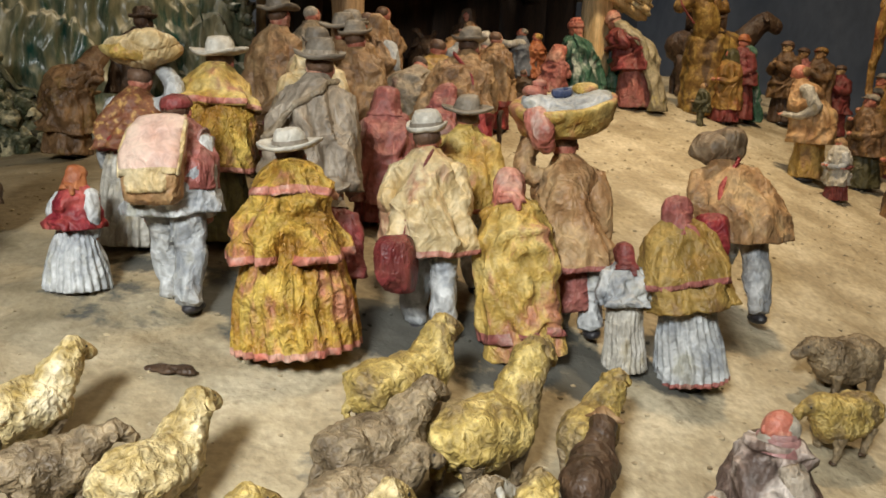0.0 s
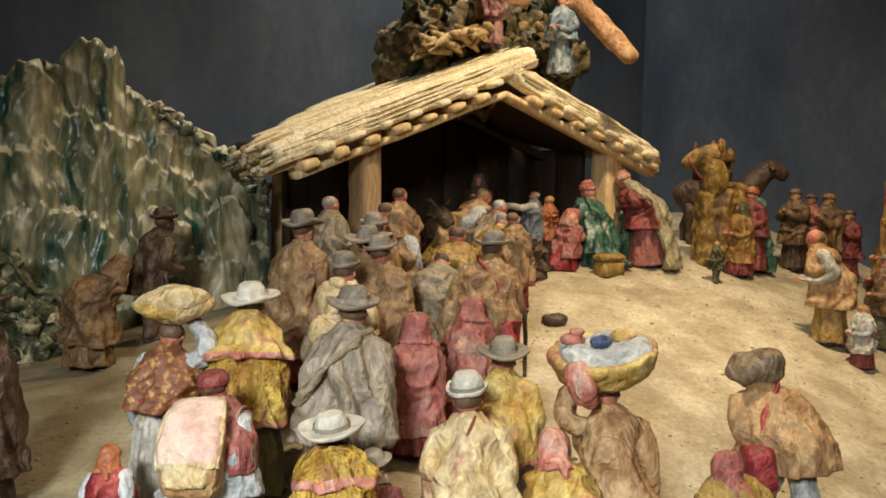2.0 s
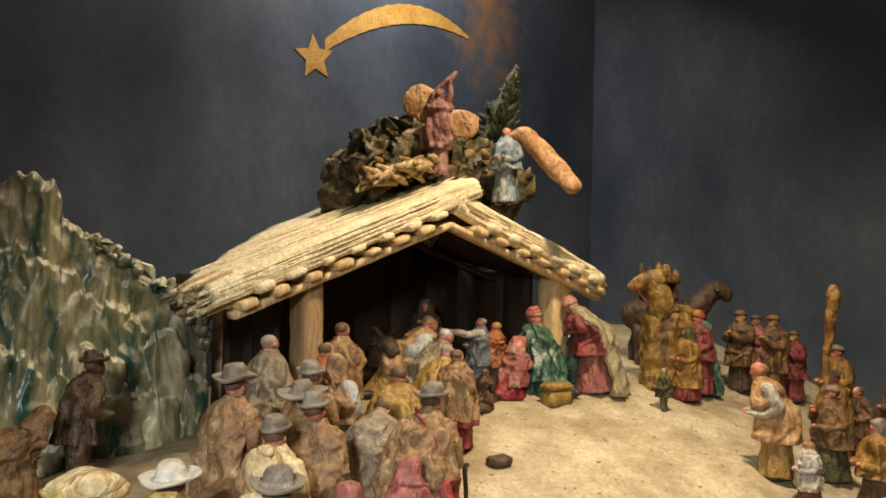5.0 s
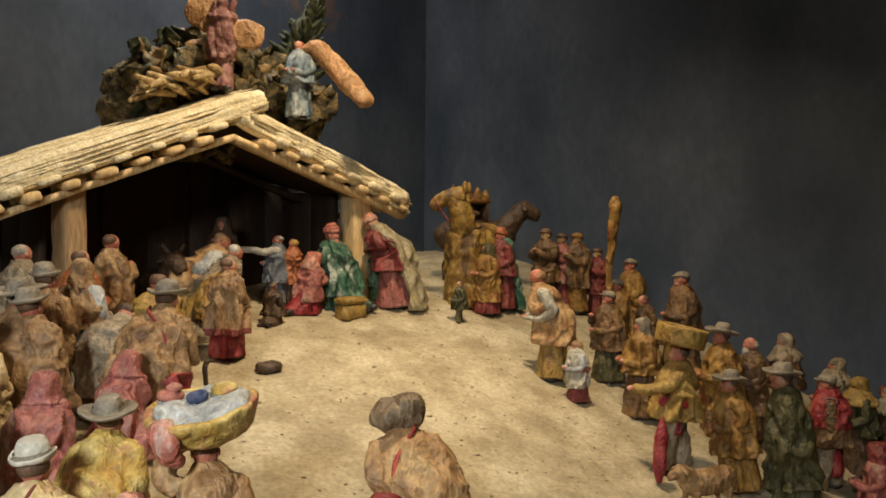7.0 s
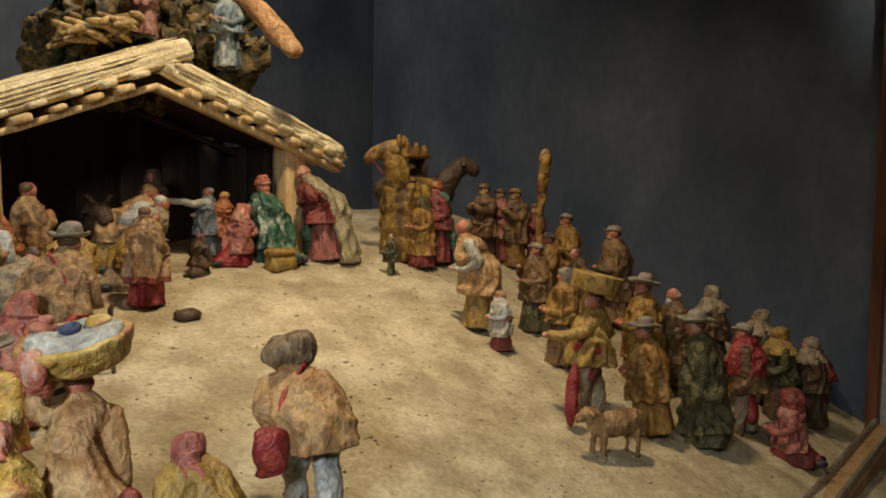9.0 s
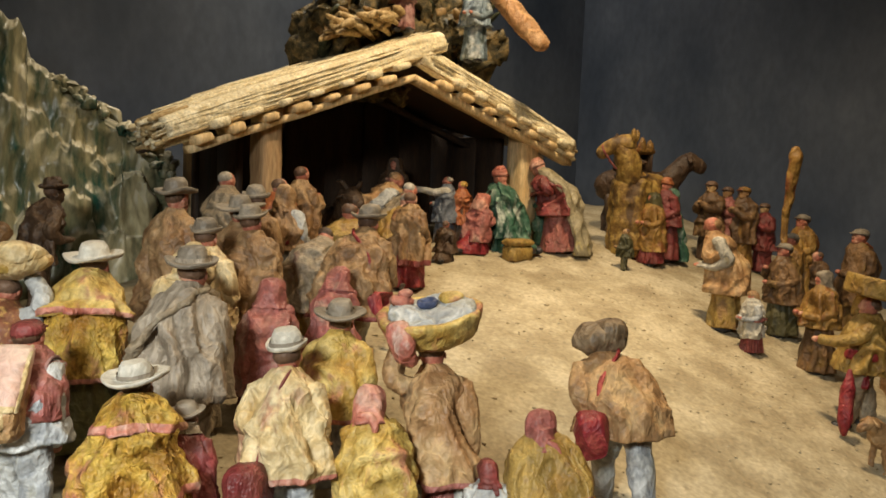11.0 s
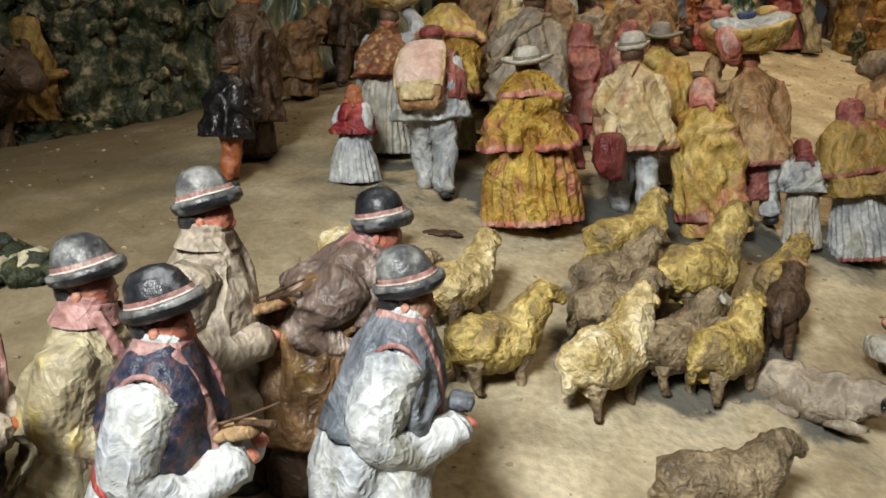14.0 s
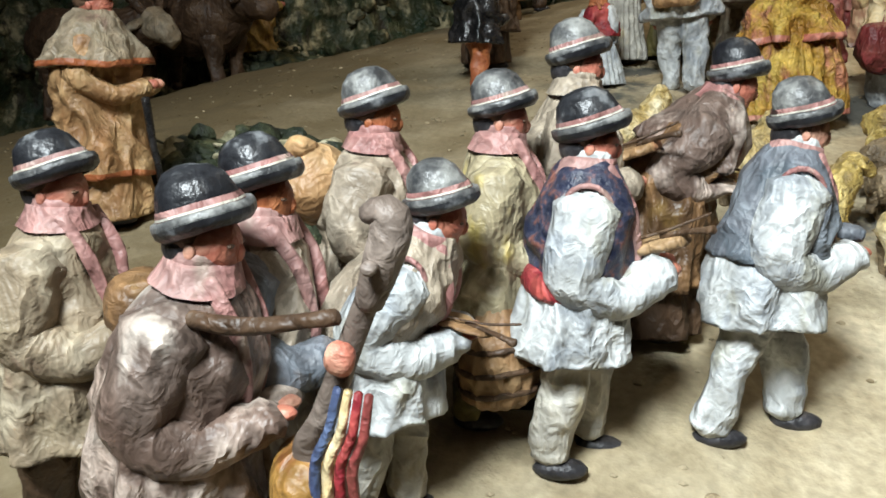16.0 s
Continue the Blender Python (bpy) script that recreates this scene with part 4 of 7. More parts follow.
def bass(c, key="bassgrey"):
    """A bass with a rounded body, a long neck, pegs and a curled scroll, held by a dark sleeve."""
    c.blob((0.02, 0.245, 0.24), (0.13, 0.075, 0.17), "deepgold", n=30, rot=(8, -8, 0), rough=0.5)
    c.blob((0.05, 0.255, 0.40), (0.10, 0.065, 0.11), "deepgold", n=28, rot=(8, -8, 0), rough=0.5)
    c.tube([(0.06, 0.28, 0.30), (0.09, 0.255, 0.55), (0.11, 0.285, 0.76), (0.12, 0.305, 0.88)], [0.026, 0.023, 0.020, 0.019], key, n=18, rough=0.15, flat=0.7)
    c.tube([(0.12, 0.305, 0.86), (0.13, 0.315, 0.95), (0.13, 0.325, 1.01), (0.125, 0.300, 1.03), (0.12, 0.280, 1.00)], [0.022, 0.030, 0.031, 0.026, 0.018], key, n=18, rough=0.5)
    for s in (-1, 1):
        c.tube([(0.12, 0.305, 0.915 + 0.015 * s), (0.12 + s * 0.06, 0.305, 0.92 + 0.015 * s)], [0.008, 0.012], key, n=8, rough=0.3)
    c.tube([(0.10, 0.04, 0.75), (0.125, 0.16, 0.78), (0.125, 0.265, 0.83)], [0.016, 0.014, 0.013], "umber", n=14, rough=0.8)
    c.blob((0.140, 0.280, 0.77), (0.022, 0.024, 0.030), "skin", n=16, rough=1.2, sq=0.8)
    for k, paint_key in enumerate(("blue", "cream", "red", "maroon")):
        c.tube([(0.13, 0.285 + 0.016 * k, 0.71), (0.125, 0.285 + 0.020 * k, 0.55), (0.12, 0.28 + 0.022 * k, 0.30)], [0.007, 0.009, 0.010], paint_key, n=8, rough=0.4)


def pipes_bag(c, key="brown", x=0.02, y=0.19, z=0.60):
    c.blob((x, y, z), (0.085, 0.075, 0.10), key, n=22, rough=1.2, sq=0.8)
    c.tube([(x, y + 0.02, z + 0.06), (x + 0.02, y + 0.16, z - 0.02)], [0.022, 0.02], "umber", n=10, rough=0.4)


def skirt_panel(c, key, z0=0.15, z1=0.44, y=-0.11, w=0.09):
    c.loft([(z0, w, 0.05, 0.0, y), (z0 + 0.03, w * 1.02, 0.055, 0.0, y), (z1, w * 0.75, 0.04, 0.0, y * 0.7)], key, n=22, step=0.02, fold=0.06, k=7, rough=1.2)


def palm(c, side=-1, key="gold"):
    c.tube([(side * 0.16, 0.18, 0.0), (side * 0.16, 0.17, 0.7), (side * 0.13, 0.16, 1.1), (side * 0.18, 0.15, 1.5), (side * 0.21, 0.15, 1.72), (side * 0.20, 0.15, 1.80)], [0.016, 0.018, 0.034, 0.05, 0.062, 0.03], key, n=14, rough=1.4)


def pack_low(c, key="brown"):
    """A ribbed, drawn-up leather bag at the hip."""
    x, y = 0.135, 0.03
    c.loft([(0.13, 0.075, 0.07, x, y), (0.15, 0.100, 0.09, x, y), (0.24, 0.112, 0.10, x, y), (0.32, 0.100, 0.09, x, y), (0.36, 0.065, 0.06, x, y), (0.39, 0.045, 0.04, x, y)], key, n=44, step=0.010, fold=0.06, k=12, rough=0.8, grow=0.05)
    for z, r in ((0.18, 0.110), (0.24, 0.117), (0.30, 0.108)):
        a = np.linspace(0, 2 * np.pi, 21)
        c.tube([(x + r * math.cos(v), y + r * 0.9 * math.sin(v), z + 0.006 * math.sin(3 * v)) for v in a], [0.008] * 21, "umber", n=8, rough=0.6)
    c.tube([(x, y, 0.36), (x + 0.01, y - 0.02, 0.45), (x, y + 0.02, 0.52)], [0.03, 0.022, 0.012], "brown", n=10, rough=0.8)


def held_box(c, key="gold", y=0.2, z=0.6, s=0.05):
    c.blob((0, y, z), (s * 1.2, s, s * 0.8), key, n=14, rough=0.5, sq=0.5)


def long_cloak(c, key, lining=None):
    c.loft([(0.0, 0.115, 0.06, 0, -0.18), (0.03, 0.115, 0.06, 0, -0.18), (0.3, 0.105, 0.05, 0, -0.125), (0.6, 0.11, 0.05, 0, -0.075), (0.78, 0.11, 0.05, 0, -0.045), (0.83, 0.07, 0.035, 0, -0.02)], key, n=44, step=0.02, fold=0.06, k=8, rough=1.3)


def wing(c, side, key="apricot", span=0.6, drop=0.3, back=0.05):
    c.tube([(side * 0.0, -0.05, 0.78), (side * 0.16, -0.07 - back * 0.5, 0.86), (side * span * 0.7, -0.10 - back, 0.82 - drop * 0.6), (side * span, -0.10 - back, 0.82 - drop)], [0.08, 0.14, 0.15, 0.11], key, n=22, rough=1.2, flat=0.7, wrinkle=0.05)


def lobe(c, x, z, rx, rz, key="apricot", y=-0.07, tilt=0.0):
    c.blob((x, y, z), (rx, 0.05, rz), key, n=40, rot=(0, tilt, 0), rough=3.0, sq=0.8)


def lifted_arms(c, key):
    """Both arms raised over the head to one point, leaning to one side."""
    for s in (-1, 1):
        c.tube([(s * 0.07, 0, 0.74), (s * 0.085 - 0.03, 0.01, 0.86), (-0.07 + s * 0.02, 0.015, 0.97), (-0.16, 0.02, 1.08)], [0.034, 0.030, 0.024, 0.014], key, n=14, rough=0.8)


def umbrella(c, key="red", x=-0.30, y=0.16):
    c.tube([(x, y, 0.02), (x + 0.01, y, 0.12), (x + 0.05, y - 0.01, 0.32), (x + 0.07, y - 0.02, 0.44)], [0.015, 0.045, 0.04, 0.012], key, n=12, rough=0.8)


EXTRAS = {"head_bundle": head_bundle, "head_basket": head_basket, "flat_basket": flat_basket, "knapsack": knapsack, "shoulder_bag": shoulder_bag, "strap": strap, "staff": staff, "back_sack": back_sack, "fiddle": fiddle, "bass": bass, "pipes_bag": pipes_bag, "skirt_panel": skirt_panel, "palm": palm, "pack_low": pack_low, "held_box": held_box, "long_cloak": long_cloak, "wing": wing, "umbrella": umbrella, "lobe": lobe, "lifted_arms": lifted_arms}


def quadruped(name, label, x, y, length, yaw, wool="wool", legs="umber", face=None, height=0.62, fat=0.27, neck=0.24, headup=0.30, lie=False, seed=0, ears=True, lx=0.0, ly=0.0, tail=True, category="figurine", group="", headturn=0.0, rough=1.5, horns=False, muzzle=0.10):
    """One modelled animal in a single mesh; its body is 1 long along +x before scaling."""
    c = Clay()
    face = face or wool
    zb = height * 0.72 if not lie else fat * 0.75
    c.tube([(-0.50, 0, zb - 0.03), (-0.34, 0, zb + 0.03), (0.0, 0, zb), (0.32, 0, zb + 0.03), (0.48, 0, zb + 0.06)], [fat * 0.62, fat * 0.95, fat, fat * 0.95, fat * 0.66], wool, n=32, step=0.03, rough=rough)
    hx, hz = 0.50 + neck * 0.75, zb + 0.10 + headup
    hy = headturn * 0.2
    c.tube([(0.36, 0, zb + 0.06), (0.50, hy * 0.4, zb + 0.12 + headup * 0.35), (hx, hy, hz)], [fat * 0.78, fat * 0.64, fat * 0.52], wool, n=24, step=0.03, rough=rough * 0.8)
    c.tube([(hx - 0.02, hy, hz + 0.02), (hx + muzzle, hy * 1.6, hz - 0.03), (hx + muzzle * 1.9, hy * 2.2, hz - 0.10)], [fat * 0.50, fat * 0.41, fat * 0.27], face, n=18, step=0.03, rough=0.7)
    if ears:
        for s in (-1, 1):
            c.blob((hx - 0.01, hy + s * fat * 0.50, hz + 0.03), (0.045, 0.10, 0.03), face, n=10, rot=(-s * 30, 0, 0), rough=0.5)
    if horns:
        for s in (-1, 1):
            c.tube([(hx, hy + s * 0.06, hz + 0.10), (hx - 0.04, hy + s * 0.14, hz + 0.20), (hx - 0.14, hy + s * 0.15, hz + 0.20)], [0.035, 0.03, 0.012], legs, n=8, rough=0.4)
    if not lie:
        for lxx, s, dd in ((-0.36, -1, 0.02), (-0.36, 1, -0.05), (0.34, -1, 0.05), (0.34, 1, -0.02)):
            c.tube([(lxx, s * fat * 0.5, zb - fat * 0.4), (lxx + dd * 0.6, s * fat * 0.52, zb * 0.45), (lxx + dd, s * fat * 0.52, 0.03)], [fat * 0.34, fat * 0.2, fat * 0.17], legs, n=12, step=0.04, rough=0.9)
            c.blob((lxx + dd + 0.02, s * fat * 0.52, 0.025), (fat * 0.22, fat * 0.19, 0.03), legs, n=10, rough=0.4)
    else:
        for lxx, s in ((-0.3, -1), (-0.3, 1), (0.3, -1), (0.3, 1)):
            c.blob((lxx + 0.08, s * fat * 0.9, 0.06), (0.20, 0.07, 0.06), wool, n=12, rough=0.8)
    if tail:
        c.tube([(-0.50, 0, zb + 0.05), (-0.58, 0.02, zb - 0.08), (-0.56, 0.03, zb - 0.24)], [0.06, 0.07, 0.04], wool, n=10, rough=1.2)
    c.lumps(0.045, 0.026, seed=seed * 3.3 + 1, f1=4.5, f2=12)
    ob = c.build(name, length)
    tagged(ob, label, category, group)
    return place(ob, x, y, yaw, lx, ly)


def sheep(name, label, x, y, length, yaw, wool="wool", face=None, headup=0.30, seed=0, group="", headturn=0.0):
    """One standing sheep in a single mesh: a full fleece, a short thick neck, a blunt head with hanging ears and thin legs."""
    c = Clay()
    face = face or wool
    rnd = random.Random(seed)
    zb, fat = 0.47, 0.285
    c.tube([(-0.47, 0, zb - 0.05), (-0.40, 0, zb + 0.0), (-0.22, 0, zb + 0.02), (0.05, 0, zb), (0.26, 0, zb + 0.02), (0.40, 0, zb + 0.05)], [fat * 0.45, fat * 0.86, fat, fat * 1.0, fat * 0.96, fat * 0.70], wool, n=44, step=0.02, rough=1.5)
    hx, hz, hy = 0.56, zb + 0.16 + headup, 0.12 * (headturn or rnd.uniform(-0.8, 0.8))
    c.tube([(0.28, 0, zb + 0.08), (0.42, hy * 0.4, zb + 0.14 + headup * 0.45), (hx - 0.03, hy, hz - 0.02)], [fat * 0.86, fat * 0.66, fat * 0.50], wool, n=32, step=0.02, rough=1.3)
    c.blob((hx, hy, hz), (0.135, 0.118, 0.125), wool, n=28, rough=1.2)
    c.tube([(hx + 0.05, hy * 1.1, hz + 0.005), (hx + 0.15, hy * 1.4, hz - 0.05), (hx + 0.235, hy * 1.7, hz - 0.115)], [0.098, 0.082, 0.062], face, n=20, step=0.02, rough=0.8)
    for s in (-1, 1):
        c.blob((hx - 0.01, hy + s * 0.135, hz + 0.005), (0.038, 0.075, 0.024), face, n=12, rot=(-s * 38, 0, s * 15), rough=0.5)
        c.blob((hx + 0.115, hy * 1.2 + s * 0.072, hz + 0.015), (0.016, 0.010, 0.016), "boot", n=8, rough=0.2)
    for lx, s in ((-0.30, -1), (-0.30, 1), (0.27, -1), (0.27, 1)):
        dd = rnd.uniform(-0.06, 0.06)
        c.tube([(lx, s * fat * 0.50, zb - fat * 0.45), (lx + dd * 0.5 - 0.02, s * fat * 0.52, zb * 0.42), (lx + dd, s * fat * 0.52, 0.03)], [fat * 0.36, fat * 0.19, fat * 0.145], "darkwool", n=14, step=0.03, rough=0.8)
        c.blob((lx + dd + 0.02, s * fat * 0.52, 0.022), (fat * 0.20, fat * 0.16, 0.026), "umber", n=10, rough=0.3)
    c.tube([(-0.46, 0, zb + 0.02), (-0.54, 0.01, zb - 0.08), (-0.53, 0.02, zb - 0.22)], [0.06, 0.062, 0.03], wool, n=12, rough=1.2)
    c.lumps(0.036, 0.016, seed=seed * 3.3 + 1, f1=5.0, f2=18)
    ob = c.build(name, length)
    tagged(ob, label, "figurine", group)
    return place(ob, x, y, yaw)


def part(name, clay, parent, label="", smooth=True):
    ob = clay.build(name, smooth=smooth, parent=parent)
    if label:
        tagged(ob, label)
    return ob


def empty(name, m, label, category, kind="", group=""):
    ob = new(name)
    ob.matrix_world = m
    return tagged(ob, label, category, group, kind)


# ---- comet painted on the star wall ----
def comet():
    frame_m = Matrix(((N2.x, M2.x, 0, CORNER.x), (N2.y, M2.y, 0, CORNER.y), (0, 0, 1, 0), (0, 0, 0, 1)))
    thing = empty("comet", frame_m @ Matrix.Translation((-1.075, 0.0006, 1.117)), "golden comet with a curved tail painted on blue wall", "star")
    bm = bmesh.new()
    ring = []
    for k in range(10):
        a, r = radians(90 + 8 + 36 * k), 0.056 if k % 2 == 0 else 0.026
        ring.append((r * math.cos(a), r * math.sin(a)))
    lo = [bm.verts.new((x, 0, z)) for x, z in ring]
    hi = [bm.verts.new((x, 0.0008, z)) for x, z in ring]
    bm.faces.new(hi)
    bm.faces.new(lo[::-1])
    for k in range(10):
        q = (k + 1) % 10
        bm.faces.new((lo[k], lo[q], hi[q], hi[k]))
    bmesh.ops.recalc_face_normals(bm, faces=bm.faces)
    me = bpy.data.meshes.new("star")
    bm.to_mesh(me)
    bm.free()
    me.materials.append(P["starpaint"])
    ob = new("star", me)
    ob.parent = thing
    c = Clay()
    rows = []
    for k in range(41):
        t = k / 40
        x = 0.028 + 0.475 * t
        z = 0.034 + 0.400 * t - 0.284 * t * t
        w = 0.009 + 0.020 * math.sin(math.pi * min(1.0, 0.06 + 0.94 * t)) ** 0.8 - 0.006 * t + 0.0012 * math.sin(k * 2.1)
        rows.append(np.array([(x, 0.0, z - w), (x, 0.0, z + w), (x, 0.0008, z + w), (x, 0.0008, z - w)]))
    c.shell(rows, "starpaint", True, 0)
    part("tail", c, thing, smooth=False)


comet()


# ---- stable ----
SO, SU, SV = Vector((0.055, 1.632)), Vector((0.794, 0.608)), Vector((0.608, -0.794))
STABLE = Matrix(((SU.x, -SV.x, 0, SO.x), (SU.y, -SV.y, 0, SO.y), (0, 0, 1, 0), (0, 0, 0, 1)))


def stable():
    thing = empty("stable", STABLE @ Matrix.Translation((0, 0, 0.36)), "small wooden stable with a thick straw-thatched gable roof", "stable")
    base = -0.36
    # right post: the strong light on it is put into a paler wood
    for lo, hi, key, lab in ((-0.312, -0.274, "wood", "brown wooden post"), (0.288, 0.338, "palewood", "wooden post with light painted into its pale colour")):
        c = Clay()
        rows = []
        for k in range(13):
            z = 0.0 + (0.655 + base) * k / 12 - 0.05 * (k == 0)
            j = 0.0025
            a = [(lo, -0.045), (hi, -0.045), (hi, 0.005), (lo, 0.005)]
            pts = []
            for i in range(4):
                p, q = Vector(a[i]), Vector(a[(i + 1) % 4])
                for f in (0.08, 0.35, 0.65, 0.92):
                    w = p.lerp(q, f)
                    pts.append((w.x + j * noise.noise((w.x * 60, w.y * 60, z * 25)), w.y + j * noise.noise((w.y * 60, z * 25, w.x * 60)), z))
            rows.append(np.array(pts))
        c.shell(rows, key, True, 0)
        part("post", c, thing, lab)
    for lo, hi in ((-0.315, -0.255), (0.285, 0.335)):
        c = Clay()
        box_mesh(c, (lo, 0.25, -0.05), (hi, 0.29, 0.27), "wood")
        part("post", c, thing)
    # plank walls at the back and sides, the inner shade put into their colour
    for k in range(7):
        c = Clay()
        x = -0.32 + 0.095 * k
        box_mesh(c, (x, 0.215 + 0.003 * (k % 2), -0.04), (x + 0.0945, 0.233 + 0.003 * (k % 2), min(0.192 + 0.372 * (x + 0.445), 0.352 - 0.311 * (x + 0.06)) + 0.022), "shadewood", 0.001)
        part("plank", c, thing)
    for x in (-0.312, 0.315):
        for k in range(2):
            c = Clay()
            box_mesh(c, (x, 0.055 + 0.082 * k, -0.05), (x + 0.014, 0.1365 + 0.082 * k, 0.262), "shadewood", 0.002)
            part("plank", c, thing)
    # gable: underside line from left eave over the apex to the right eave
    left, apex, right = (-0.445, 0.552 + base), (-0.015, 0.712 + base), (0.425, 0.575 + base)
    rnd = random.Random(5)
    for a, b, key in ((left, apex, "palewood"), (right, apex, "palewood")):
        c = Clay()
        a2, b2 = Vector(a), Vector(b)
        d = (b2 - a2).normalized()
        nrm = Vector((-d.y, d.x)) * (1 if d.x > 0 else -1)
        rows = []
        for k in range(15):
            p = a2.lerp(b2, k / 14)
            e = 0.0015 * noise.noise((k * 0.7, a2.x * 9, 3))
            p = p - nrm * 0.012
            q = p + nrm * 0.011
            rows.append(np.array([(p.x, -0.062 + e, p.y + e), (q.x, -0.062 - e, q.y), (q.x, -0.035, q.y), (p.x, -0.035, p.y)]))
        c.shell(rows, key, True, 0)
        part("rafter", c, thing)
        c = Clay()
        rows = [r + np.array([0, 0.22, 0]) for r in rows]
        c.shell(rows, "shadewood", True, 0)
        part("rafter", c, thing)
        count = 14 if d.x > 0 else 13
        ang = math.degrees(math.atan2(d.y, d.x))
        rot = Matrix.Rotation(-radians(ang if d.x > 0 else ang - 180), 4, "Y")
        for k in range(count):
            f = 0.05 + 0.067 * k + rnd.uniform(-0.006, 0.006)
            upper = k % 2
            p = a2.lerp(b2, f) + nrm * (0.021 if upper else 0.005)
            c = Clay()
            w, h = 0.0140 + rnd.uniform(-0.003, 0.003), 0.0070 + rnd.uniform(-0.002, 0.001)
            box_mesh(c, (-w, -0.030, -h), (w, 0.030, h), "thatch" if upper else "palewood", 0.0026)
            c.v = [(v[0] + 0.0015 * noise.noise((v[1] * 60 + k, v[0] * 60, v[2] * 90)), v[1] + 0.002 * noise.noise((v[0] * 60 + k, v[1] * 60, v[2] * 90)), v[2] + 0.0016 * noise.noise((v[0] * 50 + k, v[1] * 50, v[2] * 70))) for v in c.v]
            c.v = [tuple(rot @ Vector(v) + Vector((p.x, -0.046 - 0.004 * upper, p.y))) for v in c.v]
            part("purlin_end", c, thing, "pale split log end")
        for k in range(5):
            p = a2.lerp(b2, 0.1 + 0.2 * k) + nrm * 0.03
            c = Clay()
            c.tube([(p.x, -0.02, p.y), (p.x, 0.22, p.y)], [0.011, 0.011], "shadewood", n=8, step=0.1, rough=0)
            part("purlin", c, thing)
    # thatch: reeds laid down each slope, several deep at the front edge
    for a, b, lift, lab in (((-0.480, 0.570 + base), (0.052, 0.775 + base), 0.003, "thick pale straw thatch"), ((0.425, 0.610 + base), (0.0, 0.752 + base), -0.006, "thick pale straw thatch")):
        c = Clay()
        a2, b2 = Vector(a), Vector(b)
        d = (b2 - a2).normalized()
        nrm = Vector((-d.y, d.x)) * (1 if d.x > 0 else -1)
        rows = []
        for k in range(61):
            f = k / 60
            p = a2.lerp(b2, f) + nrm * lift
            th = 0.050 * (0.75 + 0.25 * min(1, f * 4)) * (1 - 0.15 * f)
            ring = []
            yb = 0.03 + 0.225 * min(1.0, f * 1.9)
            for j in range(21):
                w = -math.pi / 2 + math.pi * j / 20
                h = th * (0.05 + 0.50 * math.sin(w))
                e = 0.0030 * noise.noise((f * 5, h * 300, d.x * 5)) + 0.0030 * noise.noise((f * 16, h * 60, d.x * 5)) + 0.0014 * noise.noise((f * 60, h * 500, d.x))
                q = p + nrm * (h + 0.5 * e)
                ring.append((q.x, -0.050 - (0.017 + 0.6 * e) * math.cos(w) ** 0.7 - e, q.y))
            for y in np.linspace(-0.044, yb, 12):
                e = 0.0030 * noise.noise((f * 9, y * 30, d.x * 5)) + 0.0016 * noise.noise((f * 10, y * 300, d.x * 5))
                q = p + nrm * (th * 0.55 + e)
                ring.append((q.x, y, q.y))
            for y in np.linspace(yb, -0.044, 6):
                q = p - nrm * (th * 0.45)
                ring.append((q.x, y, q.y))
            rows.append(np.array(ring))
        c.shell(rows, "thatch", True, 0)
        # underside of the thatch: its shade is painted with the dark colour
        under = c.slot("shadewood")
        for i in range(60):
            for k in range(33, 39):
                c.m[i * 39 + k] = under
        length = (b2 - a2).length
        for j in range(100):
            if j < 60:
                y, hgt = -0.064 + rnd.uniform(-0.004, 0.003), rnd.uniform(-0.016, 0.018)
            else:
                y, hgt = rnd.uniform(-0.05, 0.15), 0.0275
            f0 = rnd.uniform(-0.035, 0.62) if j < 60 else rnd.uniform(0.05, 0.8)
            f1 = min(f0 + rnd.uniform(0.18, 0.6), 1.0)
            pts = []
            for k in range(5):
                f = f0 + (f1 - f0) * k / 4
                th = 0.85 + 0.15 * min(1, max(f, 0) * 5)
                q = a2 + (b2 - a2) * f + nrm * (lift + hgt * th + rnd.uniform(-0.0015, 0.0015))
                pts.append((q.x, y + rnd.uniform(-0.002, 0.002), q.y))
            r = rnd.uniform(0.0008, 0.0020) if j < 60 else rnd.uniform(0.0008, 0.0015)
            # lowest reeds get the dark copy, shade put into their colour
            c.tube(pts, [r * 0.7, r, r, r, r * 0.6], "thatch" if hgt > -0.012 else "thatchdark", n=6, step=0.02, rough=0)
        for j in range(70):
            y, hgt = rnd.uniform(-0.06, 0.04), rnd.uniform(-0.024, 0.022)
            q0, q1 = a2 - d * rnd.uniform(0.004, 0.022) + nrm * (lift + hgt), a2 + d * 0.05 + nrm * (lift + hgt)
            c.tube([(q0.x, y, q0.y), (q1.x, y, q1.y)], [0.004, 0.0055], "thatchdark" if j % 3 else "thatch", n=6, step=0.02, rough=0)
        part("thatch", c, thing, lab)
    # loose tuft of straw on the ridge
    c = Clay()
    for j in range(46):
        x, y = -0.075 + rnd.uniform(-0.06, 0.05), rnd.uniform(-0.03, 0.05)
        z = 0.800 + base + rnd.uniform(-0.012, 0.016) + 0.3 * (x + 0.08)
        a = rnd.uniform(-0.6, 0.9)
        l = rnd.uniform(0.02, 0.05)
        c.tube([(x - l * math.cos(a), y - l * 0.4, z - l * math.sin(a) * 0.5), (x, y, z + 0.006), (x + l * math.cos(a), y + l * 0.4, z + l * math.sin(a) * 0.4)], [0.004, 0.009, 0.004], "leafbrown" if j % 3 == 0 else "thatchdark", n=6, step=0.012, rough=0)
    part("straw_tuft", c, thing, "rough tuft of straw and bark")


stable()


